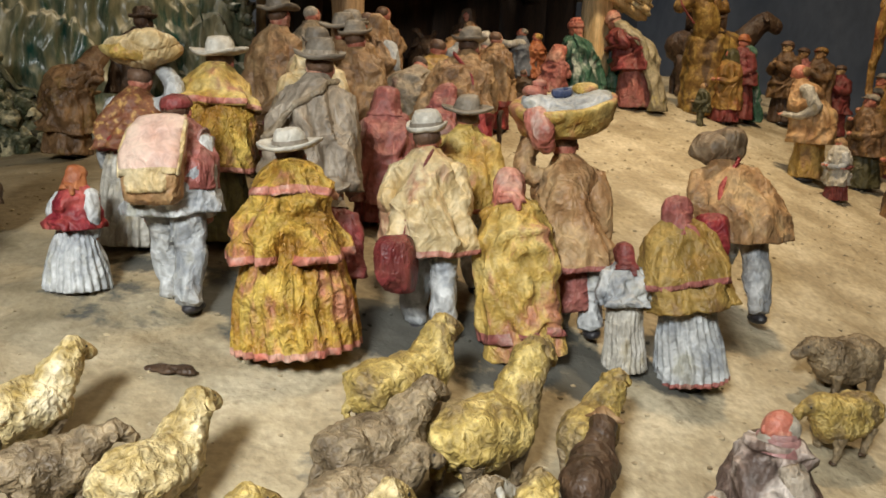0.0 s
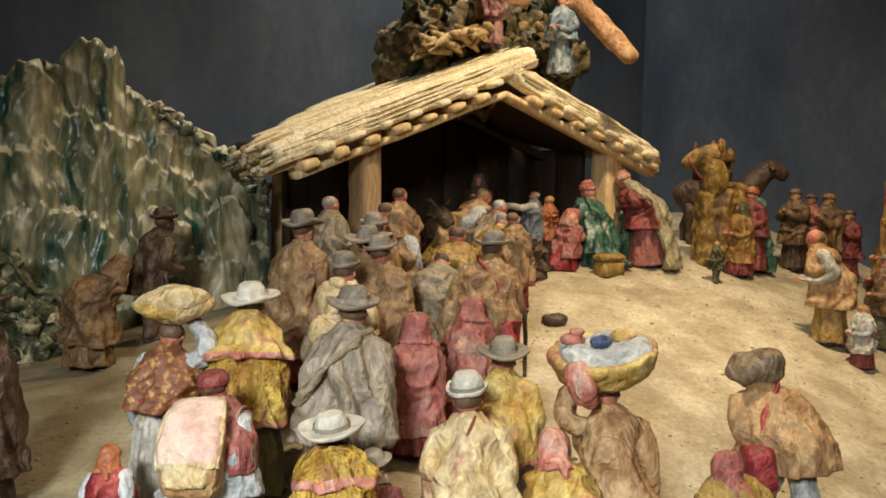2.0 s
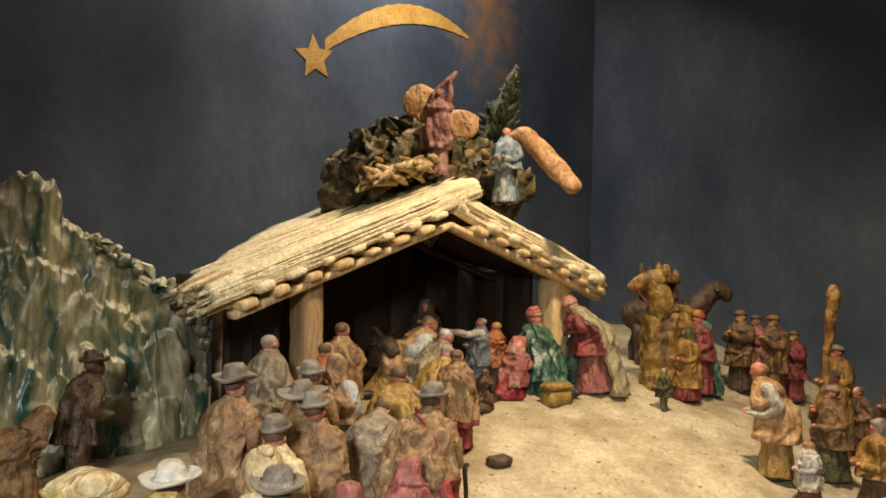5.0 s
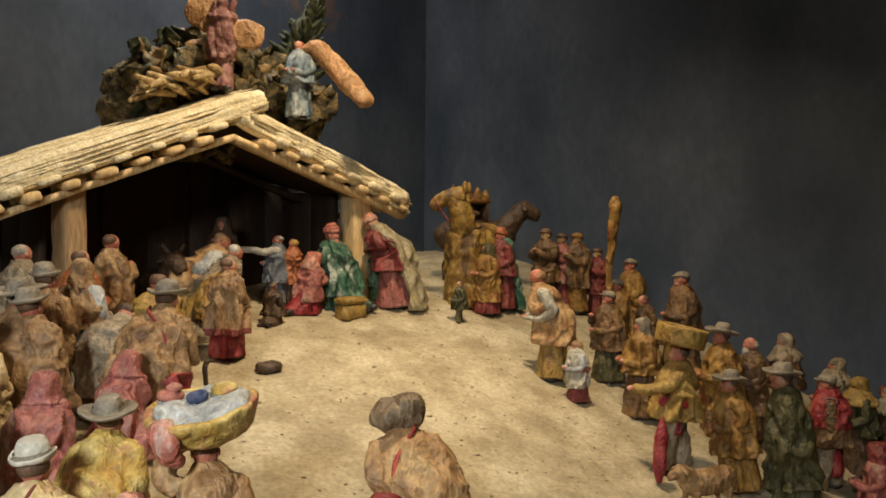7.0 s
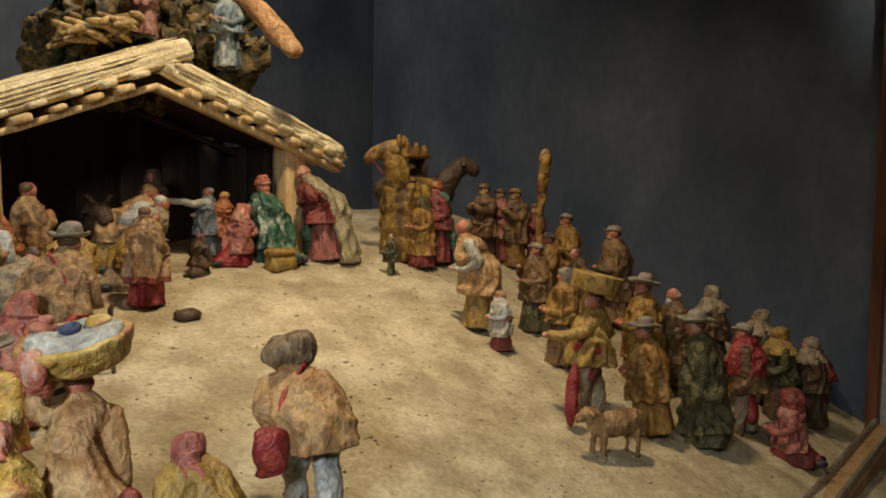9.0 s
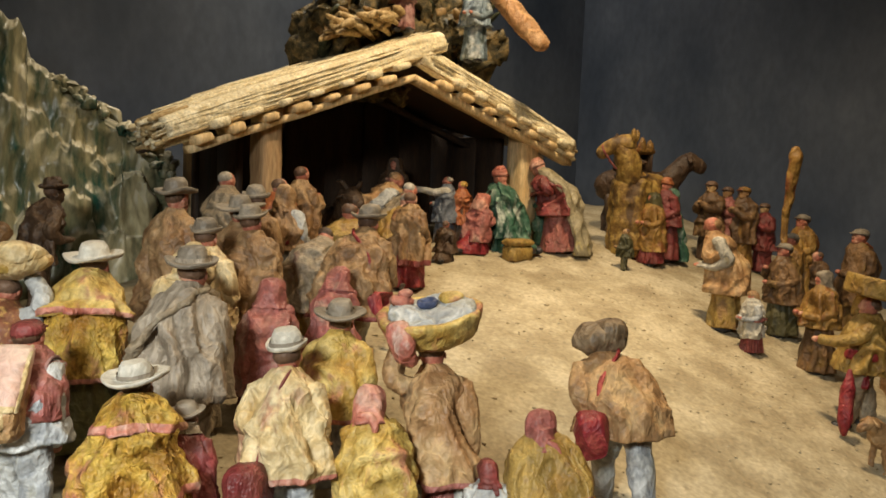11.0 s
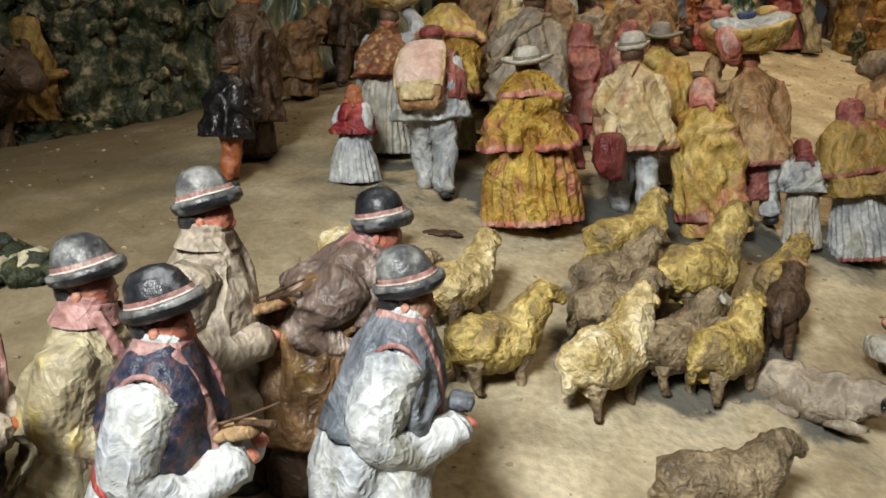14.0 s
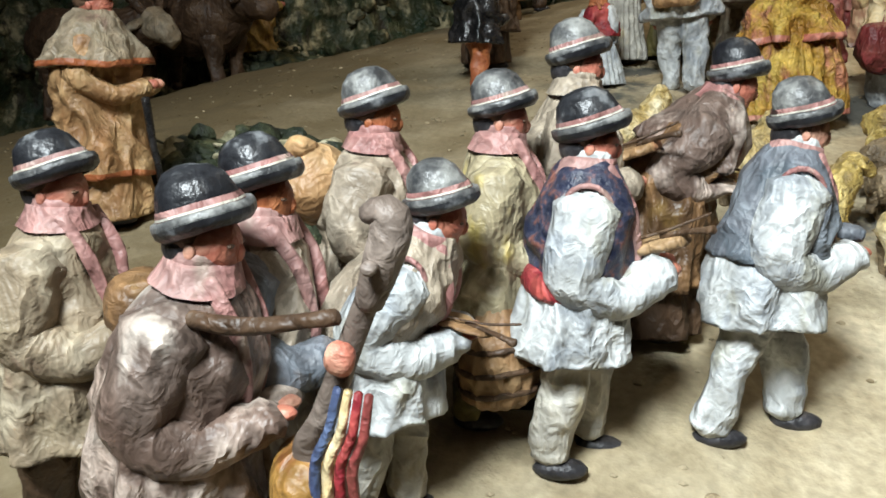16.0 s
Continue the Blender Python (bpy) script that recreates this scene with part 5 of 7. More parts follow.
def rock_pile():
    """Mossy heap behind the ridge, with a dark spiky tree top."""
    rnd = random.Random(11)
    thing = empty("rock_pile", STABLE @ Matrix.Translation((0, 0, 0.7)), "dark mossy rock heap with dry leaves on the stable roof", "rock")
    for q in range(5):
        c = Clay()
        x = (-0.075, 0.0, 0.07, 0.14, 0.20)[q]
        c.blob((x, 0.10 + 0.02 * (q % 2), 0.10), (0.075, 0.06, (0.085, 0.115, 0.120, 0.10, 0.09)[q]), "bark", n=56, rough=1.4)
        c.lumps(0.036, 0.022, seed=q + 4, f1=20, f2=52, crumple=0.02)
        part("rock", c, thing)
    for q in range(130):
        f = rnd.random()
        x, zt = -0.13 + 0.37 * f, 0.225 - 0.16 * max(0.0, 0.35 - f) - 0.10 * max(0.0, f - 0.7)
        z = rnd.uniform(0.04, zt)
        c = Clay()
        s = rnd.uniform(0.012, 0.028)
        c.blob((0, 0, 0), (s, s * 0.6, s * 0.16), ("leafbrown", "bark", "moss")[rnd.randrange(3)], n=10, rough=1)
        c.lumps(0.010, 0.004, seed=q, f1=50, f2=120)
        m = pose(x, 0.055 + rnd.uniform(-0.015, 0.02) + 0.4 * abs(z - 0.10), z, rnd.uniform(20, 110), rnd.uniform(-50, 50), rnd.uniform(0, 360))
        c.v = [tuple(m @ Vector(v)) for v in c.v]
        part("leaf", c, thing)
    c = Clay()
    c.tube([(0.25, 0.14, 0.78), (0.27, 0.14, 0.96), (0.35, 0.14, 1.10)], [0.022, 0.016, 0.004], "moss", n=10, rough=1)
    for j in range(260):
        f = rnd.random() ** 0.8
        p = Vector((0.25, 0.14, 0.80)).lerp(Vector((0.35, 0.14, 1.09)), f)
        a, l = rnd.uniform(0, 6.28), 0.080 * (1.06 - f) * rnd.uniform(0.5, 1.2)
        q = p + Vector((l * math.cos(a), l * math.sin(a), l * 0.8))
        c.tube([tuple(p), tuple(p.lerp(q, 0.6)), tuple(q)], [0.010, 0.011, 0.002], "moss", n=6, step=0.015, rough=0.5)
    c.lumps(0.006, 0.004, seed=9, f1=18, f2=60)
    ob = c.build("fir_tree")
    ob.matrix_world = STABLE
    tagged(ob, "dark green leaning fir tree on the roof", "tree")


rock_pile()


# ---- cliff at the back ----
def shift(c, x0, y0):
    """Moves a shell into the frame of a thing that stands at x0, y0."""
    z0 = ground_z(x0, y0)
    c.v = [(vx - x0, vy - y0, vz - z0) for vx, vy, vz in c.v]


def ridged(p, f):
    return 1 - 2 * abs(noise.noise(Vector(p) * f))


def cliff(name, label, a, b, tops, depth, seed, knobs, na=230, nb=120, lobes=26, key="cliff", pillars=()):
    """A moulded rock face from a to b: hanging furrows, ledges, a lobed crest and a closed back."""
    A, B = Vector(a), Vector(b)
    along = B - A
    out = Vector((along.y, -along.x)).normalized()
    if out.y > 0:
        out = -out
    thing = empty(name, Matrix.Translation((A.x, A.y, ground_z(A.x, A.y))), label, "rock")
    xs, hs = [t for t, _ in tops], [t for _, t in tops]

    def cap_of(u, row):
        """How far across a pillar u lies (1 at its axis, 0 at its edge), and the height of its rounded top there."""
        uk, o, r, top = row
        r *= 1.25
        du = (u - uk) * along.length / r
        c = math.sqrt(1 - du * du) if abs(du) < 1 else 0.0
        return c, top - 0.75 * r * (1 - c) + 0.011 * noise.noise((u * 34, uk * 9, seed))

    def crest(u):
        if pillars:
            tops_here = [t for c, t in (cap_of(u, row) for row in pillars) if c > 0.12]
            return max(tops_here + [float(np.interp(u, xs, hs))])
        w = u * lobes + 2.0 * noise.noise((u * 5, seed, 3))
        return float(np.interp(u, xs, hs)) + 0.020 * (abs(math.sin(w)) ** 0.6 - 0.6) + 0.012 * noise.noise((u * 40, seed, 1))

    def face(u, v):
        p = A + along * u
        g = ground_z(p.x, p.y) - 0.02
        z = g + (crest(u) - g) * v
        wx = u * along.length + 0.03 * noise.noise((u * 6, z * 7, seed)) + 0.05 * (z - g) * math.sin(seed + u * 5)
        fur = 0.042 * ridged((wx, seed, z * 0.22), 8) + 0.016 * ridged((wx, seed + 4, z * 0.35), 19) + 0.006 * noise.noise((wx * 70, z * 40, seed))
        shelf = math.sin(z * 34 + 5 * noise.noise((wx * 8, seed, z * 3)) + 3 * u)
        ledge = 0.020 * max(0.0, shelf) ** 3 + 0.010 * noise.noise((wx * 22, z * 22, seed + 9))
        if pillars:
            best, bent = 0.0, 0.014 * noise.noise((u * 14, z * 12, seed + 5)) + 0.008 * noise.noise((u * 40, z * 30, seed))
            rise = 0.030 * noise.noise((u * 11, z * 6, seed + 8)) + 0.012 * noise.noise((u * 45, z * 20, seed + 1))
            for uk, o, r, top in pillars:
                drop = top - z
                if drop < -0.01:
                    continue
                us = u + (0.022 * noise.noise((z * 9, uk * 7, seed)) + bent + 0.10 * drop * math.sin(uk * 40)) / along.length
                w = 1 + 1.6 * max(drop, 0.0) / 0.30
                c, t = cap_of(uk + (us - uk) / w, (uk, o, r, top))
                t += rise
                if c > 0 and z < t + 0.004:
                    lipk = min(1.0, max(0.0, (t + 0.004 - z) / (0.5 * r))) ** 0.5
                    best = max(best, (o * 1.1 + 0.95 * r * (0.25 + 0.75 * c) + 0.05 * max(drop, 0.0)) * lipk)
            q = out * (best + 0.013 * ridged((wx, seed, z * 0.3), 13) + 0.007 * ridged((wx, seed + 4, z * 0.5), 31) + 0.005 * noise.noise((wx * 45, z * 30, seed)))
            return (p.x + q.x, p.y + q.y, z + 0.004 * noise.noise((wx * 25, z * 25, seed + 3)))
        lip = 0.020 * math.exp(-((1 - v) / 0.06) ** 2)
        o = out * (fur + ledge + lip + depth * (1 - v) ** 0.9 * (0.7 + 0.5 * noise.noise((u * 5, v * 2, seed + 2))))
        roll = -out * 0.05 * max(0.0, v - 0.96) / 0.04
        return (p.x + o.x + roll.x, p.y + o.y + roll.y, z + 0.012 * noise.noise((wx * 30, z * 30, seed + 3)))

    rings = []
    for i in range(nb + 1):
        v = i / nb
        ring = [face(q / na, v) for q in range(na + 1)]
        for q in range(na, -1, -8):
            p = A + along * (q / na) - out * (0.05 + 0.05 * (1 - v))
            g = ground_z(p.x, p.y) - 0.02
            ring.append((p.x, p.y, g + (crest(q / na) - 0.012 - g) * v))
        rings.append(np.array(ring))
    c = Clay()
    c.shell(rings, key, True, 0)
    shift(c, A.x, A.y)
    part("rock", c, thing)
    rnd = random.Random(seed)
    for k in range(knobs):
        u, v = rnd.random() ** 1.3 * (0.45 if pillars else 1.0), 1 - abs(rnd.gauss(0, 0.05 if key == "cliff" else 0.45))
        x, y, z = face(u, max(0.1, min(v, 0.99)))
        s = rnd.uniform(0.006, 0.012) * (1.15 if key == "bank" else 1.0)
        c = Clay()
        for q in range(3):
            c.blob((x + rnd.uniform(-1, 1) * s, y - 0.3 * s, z + rnd.uniform(-0.3, 1) * s), (s, s, s * rnd.uniform(0.7, 1.4)), key, n=10, rot=(rnd.uniform(-60, 60), rnd.uniform(-60, 60), 0), rough=1)
        c.lumps(0.008, 0.005, seed=k, f1=50, f2=130)
        shift(c, A.x, A.y)
        part("knob", c, thing)


cliff("rock_cliff", "tall painted green and grey plaster cliff with furrowed face", (-0.365, 1.588), (-0.83, 1.395),
      [(0, 0.40), (0.13, 0.50), (0.30, 0.55), (0.49, 0.61), (0.56, 0.66), (0.66, 0.67), (0.78, 0.63), (0.88, 0.58), (1.0, 0.48)], 0.05, 3, 26, na=300, nb=150,
      pillars=[(0.74, 0.0, 0.043, 0.727), (0.585, 0.0, 0.040, 0.764), (0.49, 0.005, 0.034, 0.692), (0.42, 0.0, 0.028, 0.670), (0.35, 0.0, 0.018, 0.662), (0.27, 0.0, 0.022, 0.632), (0.22, 0.0, 0.016, 0.620), (0.16, 0.0, 0.018, 0.580),
               (0.11, 0.005, 0.016, 0.555), (0.06, 0.0, 0.017, 0.530), (0.02, 0.0, 0.016, 0.495), (0.02, 0.0, 0.022, 0.45), (0.83, 0.0, 0.038, 0.70), (0.91, 0.0, 0.036, 0.65), (0.98, 0.0, 0.040, 0.59), (1.04, 0.0, 0.036, 0.53),
               (0.82, 0.035, 0.036, 0.60), (0.72, 0.03, 0.034, 0.600), (0.65, 0.03, 0.026, 0.650), (0.585, 0.035, 0.030, 0.618), (0.51, 0.03, 0.026, 0.605), (0.43, 0.03, 0.028, 0.575), (0.34, 0.03, 0.026, 0.560), (0.26, 0.03, 0.024, 0.535),
               (0.19, 0.03, 0.024, 0.500), (0.12, 0.03, 0.022, 0.480), (0.06, 0.03, 0.020, 0.430), (0.91, 0.03, 0.034, 0.54), (0.99, 0.03, 0.034, 0.47),
               (0.78, 0.065, 0.026, 0.50), (0.68, 0.065, 0.028, 0.49), (0.59, 0.065, 0.026, 0.47), (0.49, 0.065, 0.024, 0.44), (0.37, 0.06, 0.026, 0.488), (0.29, 0.06, 0.022, 0.42), (0.21, 0.055, 0.020, 0.41), (0.13, 0.05, 0.018, 0.385), (0.88, 0.06, 0.026, 0.43)])
cliff("rock_bank", "low mossy painted plaster bank with pale tufts", (-0.60, 1.31), (-1.45, 0.98),
      [(0, 0.33), (0.06, 0.38), (0.14, 0.45), (0.22, 0.54), (0.30, 0.52), (0.40, 0.46), (0.5, 0.47), (0.6, 0.43), (0.8, 0.43), (1, 0.40)], 0.12, 8, 110, lobes=40, key="bank")


def moss_clump(x, y, w, d, h, yaw, label, seed, pale=0.1):
    c = Clay()
    rnd = random.Random(seed)
    c.blob((0, 0, 0), (w * 0.9, d * 0.9, h * 0.7), "moss", n=24, rough=1)
    for k in range(230):
        a, r = rnd.uniform(0, 6.28), rnd.random() ** 0.5
        s = rnd.uniform(0.005, 0.012)
        c.blob((w * r * math.cos(a), d * r * math.sin(a), h * (1 - r * r) * rnd.uniform(0.5, 0.95)), (s, s, s * 0.7), "cliffpale" if rnd.random() < pale else "moss", n=8, rough=1)
    c.lumps(0.010, 0.007, seed=seed, f1=22, f2=70)
    ob = c.build("moss_clump")
    tagged(ob, label, "moss")
    return place(ob, x, y, yaw)


# ---- front frame of the case and the room ----
def front_frame():
    right = Vector((FRONT.y, -FRONT.x))
    c = Clay()
    m = Matrix(((FRONT.x, right.x, 0, POST.x), (FRONT.y, right.y, 0, POST.y), (0, 0, 1, 0), (0, 0, 0, 1)))
    thing = empty("case_frame", m, "red-brown wooden corner post and metal rail of a glass case", "frame", kind="structure")
    box_mesh(c, (-0.026, -0.014, -0.9), (0.002, 0.012, 1.86), "mahogany", 0.003)
    part("post", c, thing, smooth=False)
    c = Clay()
    box_mesh(c, (-2.75, 0.0, -0.03), (-0.020, 0.055, 0.045), "wood", 0.003)
    part("sill", c, thing, "worn brown wooden sill", smooth=False)
    for y in (0.004, 0.044):
        c = Clay()
        box_mesh(c, (-2.75, y, 0.045), (-0.020, y + 0.007, 0.058), "metal", 0.001)
        part("rail", c, thing, "worn metal glass rail", smooth=False)
    c = Clay()
    box_mesh(c, (0.005, -0.010, -0.9), (0.085, 0.050, 1.86), "whitepaint", 0.004)
    part("jamb", c, thing, "white painted jamb", smooth=False)
    for z in (0.33, 0.96):
        c = Clay()
        c.tube([(0.012, 0.054, z), (0.012, 0.054, z + 0.07)], [0.009, 0.009], "boot", n=12, step=0.03, rough=0)
        c.tube([(0.012, 0.054, z + 0.07), (0.012, 0.054, z + 0.085)], [0.006, 0.005], "metal", n=10, step=0.01, rough=0)
        part("hinge", c, thing, "dark metal hinge")
    c = Clay()
    box_mesh(c, (-2.75, -0.02, -0.92), (0.0, 0.0, -0.03), "plaster", 0.002)
    part("apron_board", c, thing, smooth=False)


front_frame()


def room():
    for name, lo, hi, key, lab in (("floor", (-4, -4, -1.0), (5, 5, -0.92), "floor", "plain brown room floor"), ("ceiling", (-4, -4, 2.6), (5, 5, 2.7), "whitepaint", "white room ceiling")):
        c = Clay()
        box_mesh(c, lo, hi, key, 0.01)
        ob = c.build(name, smooth=False)
        tagged(ob, lab, name, kind="structure")
    pts = [Vector(p) for p in ((-4, -4), (5, -4), (5, 5), (-4, 5))]
    for k, nm in enumerate(("wall_south", "wall_east", "wall_north", "wall_west")):
        slab(nm, pts[k], pts[(k + 1) % 4], -0.95, 2.62, 0.1, "plaster", "plain warm yellow plaster wall of the room", 1)


room()


# ---- walkers at the front of the crowd ----
W = "crowd walking to the stable"
figurine("woman_figurine", "clay woman in pale brimmed hat and layered ochre cape", -0.105, 0.636, 0.182, -4, -0.09, 0.06, stout=1.25, low="skirt", lowc="ochre", skirtw=1.34, full=1.0, hem="pink", hemrows=3, coat="ochre", coatz=0.5, kind="hat", hat="palefelt", brim=0.118, band="felt",
         cape2=("ochre", 0.42, 1.26), cape=("ochre", 0.67, 0.88), arms=(None, None), group=W, bend=12, bendz=0.5, tip=14)
figurine("man_figurine", "clay man in white hat, cream jacket and red apron bag", 0.0, 0.697, 0.198, -6, -0.08, 0.08, coat="cream", coatz=0.36, coatw=1.02, hem="pink", kind="hat", hat="palefelt", brim=0.078, band="felt", arms=("front", "down"), stride=0.07, group=W, bend=12, bendz=0.5, tip=14,
         extras=[("shoulder_bag", -0.55, "maroon", 0.34, -0.12, 0.115)], fold=0.08)
figurine("woman_figurine", "clay woman in pink headscarf and long yellow shawl", 0.084, 0.687, 0.178, -6, -0.17, 0.08, low="robe", lowc="straw", skirtw=1.12, coat="straw", coatz=0.12, coatw=1.06, hem="rose", hemrows=5, kind="scarf", scarf="pink", arms=(None, None), group=W, tip=14, bend=20, bendz=0.5, fold=0.09)
figurine("boy_figurine", "small clay boy in grey hat and dark red coat", -0.080, 0.677, 0.133, -4, -0.08, 0.08, lowc="umber", coat="maroon", coatz=0.35, hat="felt", kind="hat", brim=0.10, group=W, bend=12, bendz=0.5, tip=14, collar="grey")
figurine("girl_figurine", "small clay girl in red headscarf and white dress", 0.172, 0.698, 0.123, 4, -0.06, 0.06, low="skirt", lowc="linen", skirtw=0.85, coat="white", coatz=0.5, kind="scarf", scarf="maroon", arms=("front", "front"), sleeve="white", group=W, bend=12, bendz=0.5, tip=14, extras=[("skirt_panel", "maroon", 0.05, 0.55, 0.08, 0.10)])
figurine("woman_figurine", "clay woman in red headscarf, olive shawl and white skirt", 0.234, 0.702, 0.180, 4, -0.14, 0.06, low="skirt", lowc="white", skirtw=0.95, coat="gold", coatz=0.40, coatw=1.1, hem="rose", kind="scarf", scarf="rose", arms=("front", "front"), cape=("gold", 0.52, 0.95), group=W, bend=12, bendz=0.5, tip=14, fold=0.07, extras=[("skirt_panel", "red", 0.06, 0.45, 0.10, 0.09)])
figurine("man_figurine", "clay man bent under a fur bundle with red bag", 0.323, 0.852, 0.214, 4, -0.06, 0.06, coat="tan", coatz=0.40, coatw=1.15, kind="bare", arms=("hip", "front"), bend=20, bendz=0.45, side=-0.14, stride=0.09, group=W, tip=14, fold=0.07,
         extras=[("head_bundle", "fur", 0.118, 0.125, 0.085, 0.855), ("shoulder_bag", -1, "red", 0.42, -0.10, 0.10)])
figurine("man_figurine", "clay man in grey brimmed hat and yellow jacket", 0.027, 0.788, 0.193, -6, -0.02, 0.08, coat="straw", coatz=0.40, hem="pink", kind="hat", hat="felt", brim=0.118, band="felt", arms=("front", "front"), group=W, bend=12, bendz=0.5, tip=14)
figurine("woman_figurine", "clay woman with full white-cloth basket on her head", 0.134, 0.742, 0.205, -8, -0.12, 0.08, lowc="white", coat="tan", coatz=0.32, coatw=0.92, hem="rose", kind="bare", arms=("up", "down"), group=W, bend=12, bendz=0.5, tip=14, extras=[("head_basket", 1.03), ("skirt_panel", "rose", 0.14, 0.45, -0.06, 0.07)], fold=0.08)
figurine("man_figurine", "clay man in grey hat and grey jacket with strap", -0.122, 0.787, 0.223, -6, 0.0, 0.08, lowc="drab", coat="grey", coatz=0.34, coatw=1.06, kind="hat", hat="felt", brim=0.10, band="grey", arms=("down", "down"), extras=[("strap", "drab")], group=W, bend=12, bendz=0.5, tip=14, fold=0.07)
figurine("woman_figurine", "clay woman in wide pale hat and ochre cape", -0.220, 0.812, 0.209, -8, -0.03, 0.08, low="robe", lowc="olive", coat="ochre", coatz=0.34, coatw=1.12, hem="pink", kind="hat", hat="palefelt", brim=0.118, cape=("straw", 0.62, 1.1), arms=(None, None), group=W, bend=12, bendz=0.5, tip=14)
figurine("woman_figurine", "clay woman in embroidered bodice and pale skirt, bundle on her head", -0.292, 0.783, 0.186, -10, 0.0, 0.08, low="skirt", lowc="linen", coat="ornament", coatz=0.5, kind="bare", arms=("down", "up"), sleeve="white", belt="red", group=W, bend=12, bendz=0.5, tip=14, extras=[("head_bundle", "cream", 0.185, 0.14, 0.088, 1.01, "cream")])
figurine("man_figurine", "clay man in white trousers with a pink and gold knapsack", -0.211, 0.676, 0.192, -8, -0.08, 0.06, coat="white", coatz=0.42, kind="cap", hat="maroon", arms=("down", "down"), sleeve="white", vest="rose", extras=[("knapsack",)], group=W, bend=12, bendz=0.5, tip=14, stride=0.06)
figurine("girl_figurine", "small clay girl in red bodice and white skirt", -0.301, 0.687, 0.114, -10, -0.06, 0.06, low="skirt", lowc="white", skirtw=1.3, coat="red", coatz=0.48, kind="scarf", scarf="rust", arms=("front", "down"), sleeve="white", group=W, bend=12, bendz=0.5, tip=14)
figurine("woman_figurine", "clay woman wrapped in a long red cloak", -0.063, 0.915, 0.162, -8, 0.0, 0.06, low="robe", lowc="maroon", coat="rose", coatz=0.16, coatw=1.1, kind="hood", scarf="rose", arms=(None, None), group=W, bend=12, bendz=0.5, tip=14, fold=0.08)
figurine("woman_figurine", "clay figure in a red shawl bent forwards", 0.0, 0.985, 0.165, -8, 0.0, 0.06, low="robe", lowc="maroon", coat="rose", coatz=0.2, kind="hood", scarf="rose", arms=(None, None), group=W, bend=25, tip=14)
figurine("man_figurine", "tall clay man in dark hat and long dark coat", -0.443, 0.752, 0.214, -75, -0.03, 0.05, low="robe", lowc="umber", skirtw=0.78, coat="umber", coatz=0.2, coatw=0.95, kind="hat", hat="umber", brim=0.12, arms=("down", "down"), skin="rust")
figurine("boy_figurine", "clay boy in glossy black jacket and brown trousers", -0.432, 0.655, 0.144, -45, 0.02, 0.05, lowc="rust", coat="black", coatz=0.36, coatw=1.1, kind="cap", hat="umber", arms=("down", "front"), skin="brown")
figurine("man_figurine", "dark brown clay man in a round hat before the cliff", -0.468, 1.262, 0.205, -40, 0.0, 0.02, lowc="umber", coat="umber", coatz=0.34, coatw=0.9, kind="hat", hat="umber", brim=0.09, arms=("front", "front"), skin="umber", bend=14)
figurine("man_figurine", "brown clay man stooping under a rough cloak", -0.482, 1.180, 0.172, -50, 0.04, 0.0, low="robe", lowc="deepbrown", skirtw=1.1, coat="deepbrown", coatz=0.2, coatw=1.25, kind="hood", scarf="deepbrown", arms=("front", "front"), skin="umber", bend=38, bendz=0.5, keep=True)

# ---- crowd behind them, up to the stable ----
B = "crowd kneeling and standing at the stable"
figurine("man_figurine", "bald clay man in a drab cloak and red sash", -0.217, 1.355, 0.200, -40, 0.02, 0.05, low="robe", lowc="red", coat="drab", coatz=0.32, coatw=1.1, kind="bare", hair="greyhair", arms=("front", "front"), group=B)
figurine("man_figurine", "clay man in grey hat and long brown coat", -0.215, 1.068, 0.221, -35, 0.02, 0.05, low="robe", lowc="maroon", coat="brown", coatz=0.16, coatw=1.05, kind="hat", hat="felt", brim=0.105, arms=("front", "front"), group=B)
figurine("man_figurine", "clay man in small grey hat and brown jacket", -0.128, 1.165, 0.201, -20, 0.0, 0.05, lowc="drab", coat="brown", coatz=0.3, kind="hat", hat="felt", brim=0.085, arms=("front", "front"), group=B)
figurine("man_figurine", "clay man in wide grey hat and rust jacket", -0.128, 1.062, 0.207, -20, 0.0, 0.05, lowc="drab", coat="brown", coatz=0.3, kind="hat", hat="felt", brim=0.13, arms=("front", "front"), group=B)
figurine("man_figurine", "clay man in grey hat and brown jacket, arm lowered", -0.100, 1.042, 0.203, -15, -0.06, 0.05, low="robe", lowc="gold", coat="brown", coatz=0.28, coatw=1.12, kind="hat", hat="felt", brim=0.095, arms=("front", "down"), group=B)
figurine("man_figurine", "clay man in grey hat with a cream sack on his back", -0.146, 0.965, 0.200, -15, 0.0, 0.05, lowc="drab", coat="cream", coatz=0.34, kind="hat", hat="felt", brim=0.08, arms=("front", "front"), group=B, extras=[("back_sack", "cream", 0.70, 0.11)])
figurine("woman_figurine", "clay woman in cream headscarf and drab shawl", -0.138, 0.868, 0.198, -15, 0.0, 0.05, low="robe", lowc="drab", coat="drab", coatz=0.3, kind="scarf", scarf="cream", arms=("front", "front"), group=B, extras=[("back_sack", "cream", 0.72, 0.10)])
figurine("woman_figurine", "clay woman with white apron and brown headcloth", -0.101, 1.240, 0.196, -25, 0.0, 0.05, low="skirt", lowc="white", coat="brown", coatz=0.46, kind="scarf", scarf="brown", sleeve="white", belt="red", arms=("front", "front"), group=B)
figurine("man_figurine", "bareheaded clay man in a red-brown coat", -0.123, 1.320, 0.196, -35, 0.0, 0.05, low="robe", lowc="maroon", coat="rust", coatz=0.3, kind="bare", hair="hair", arms=("front", "front"), group=B)
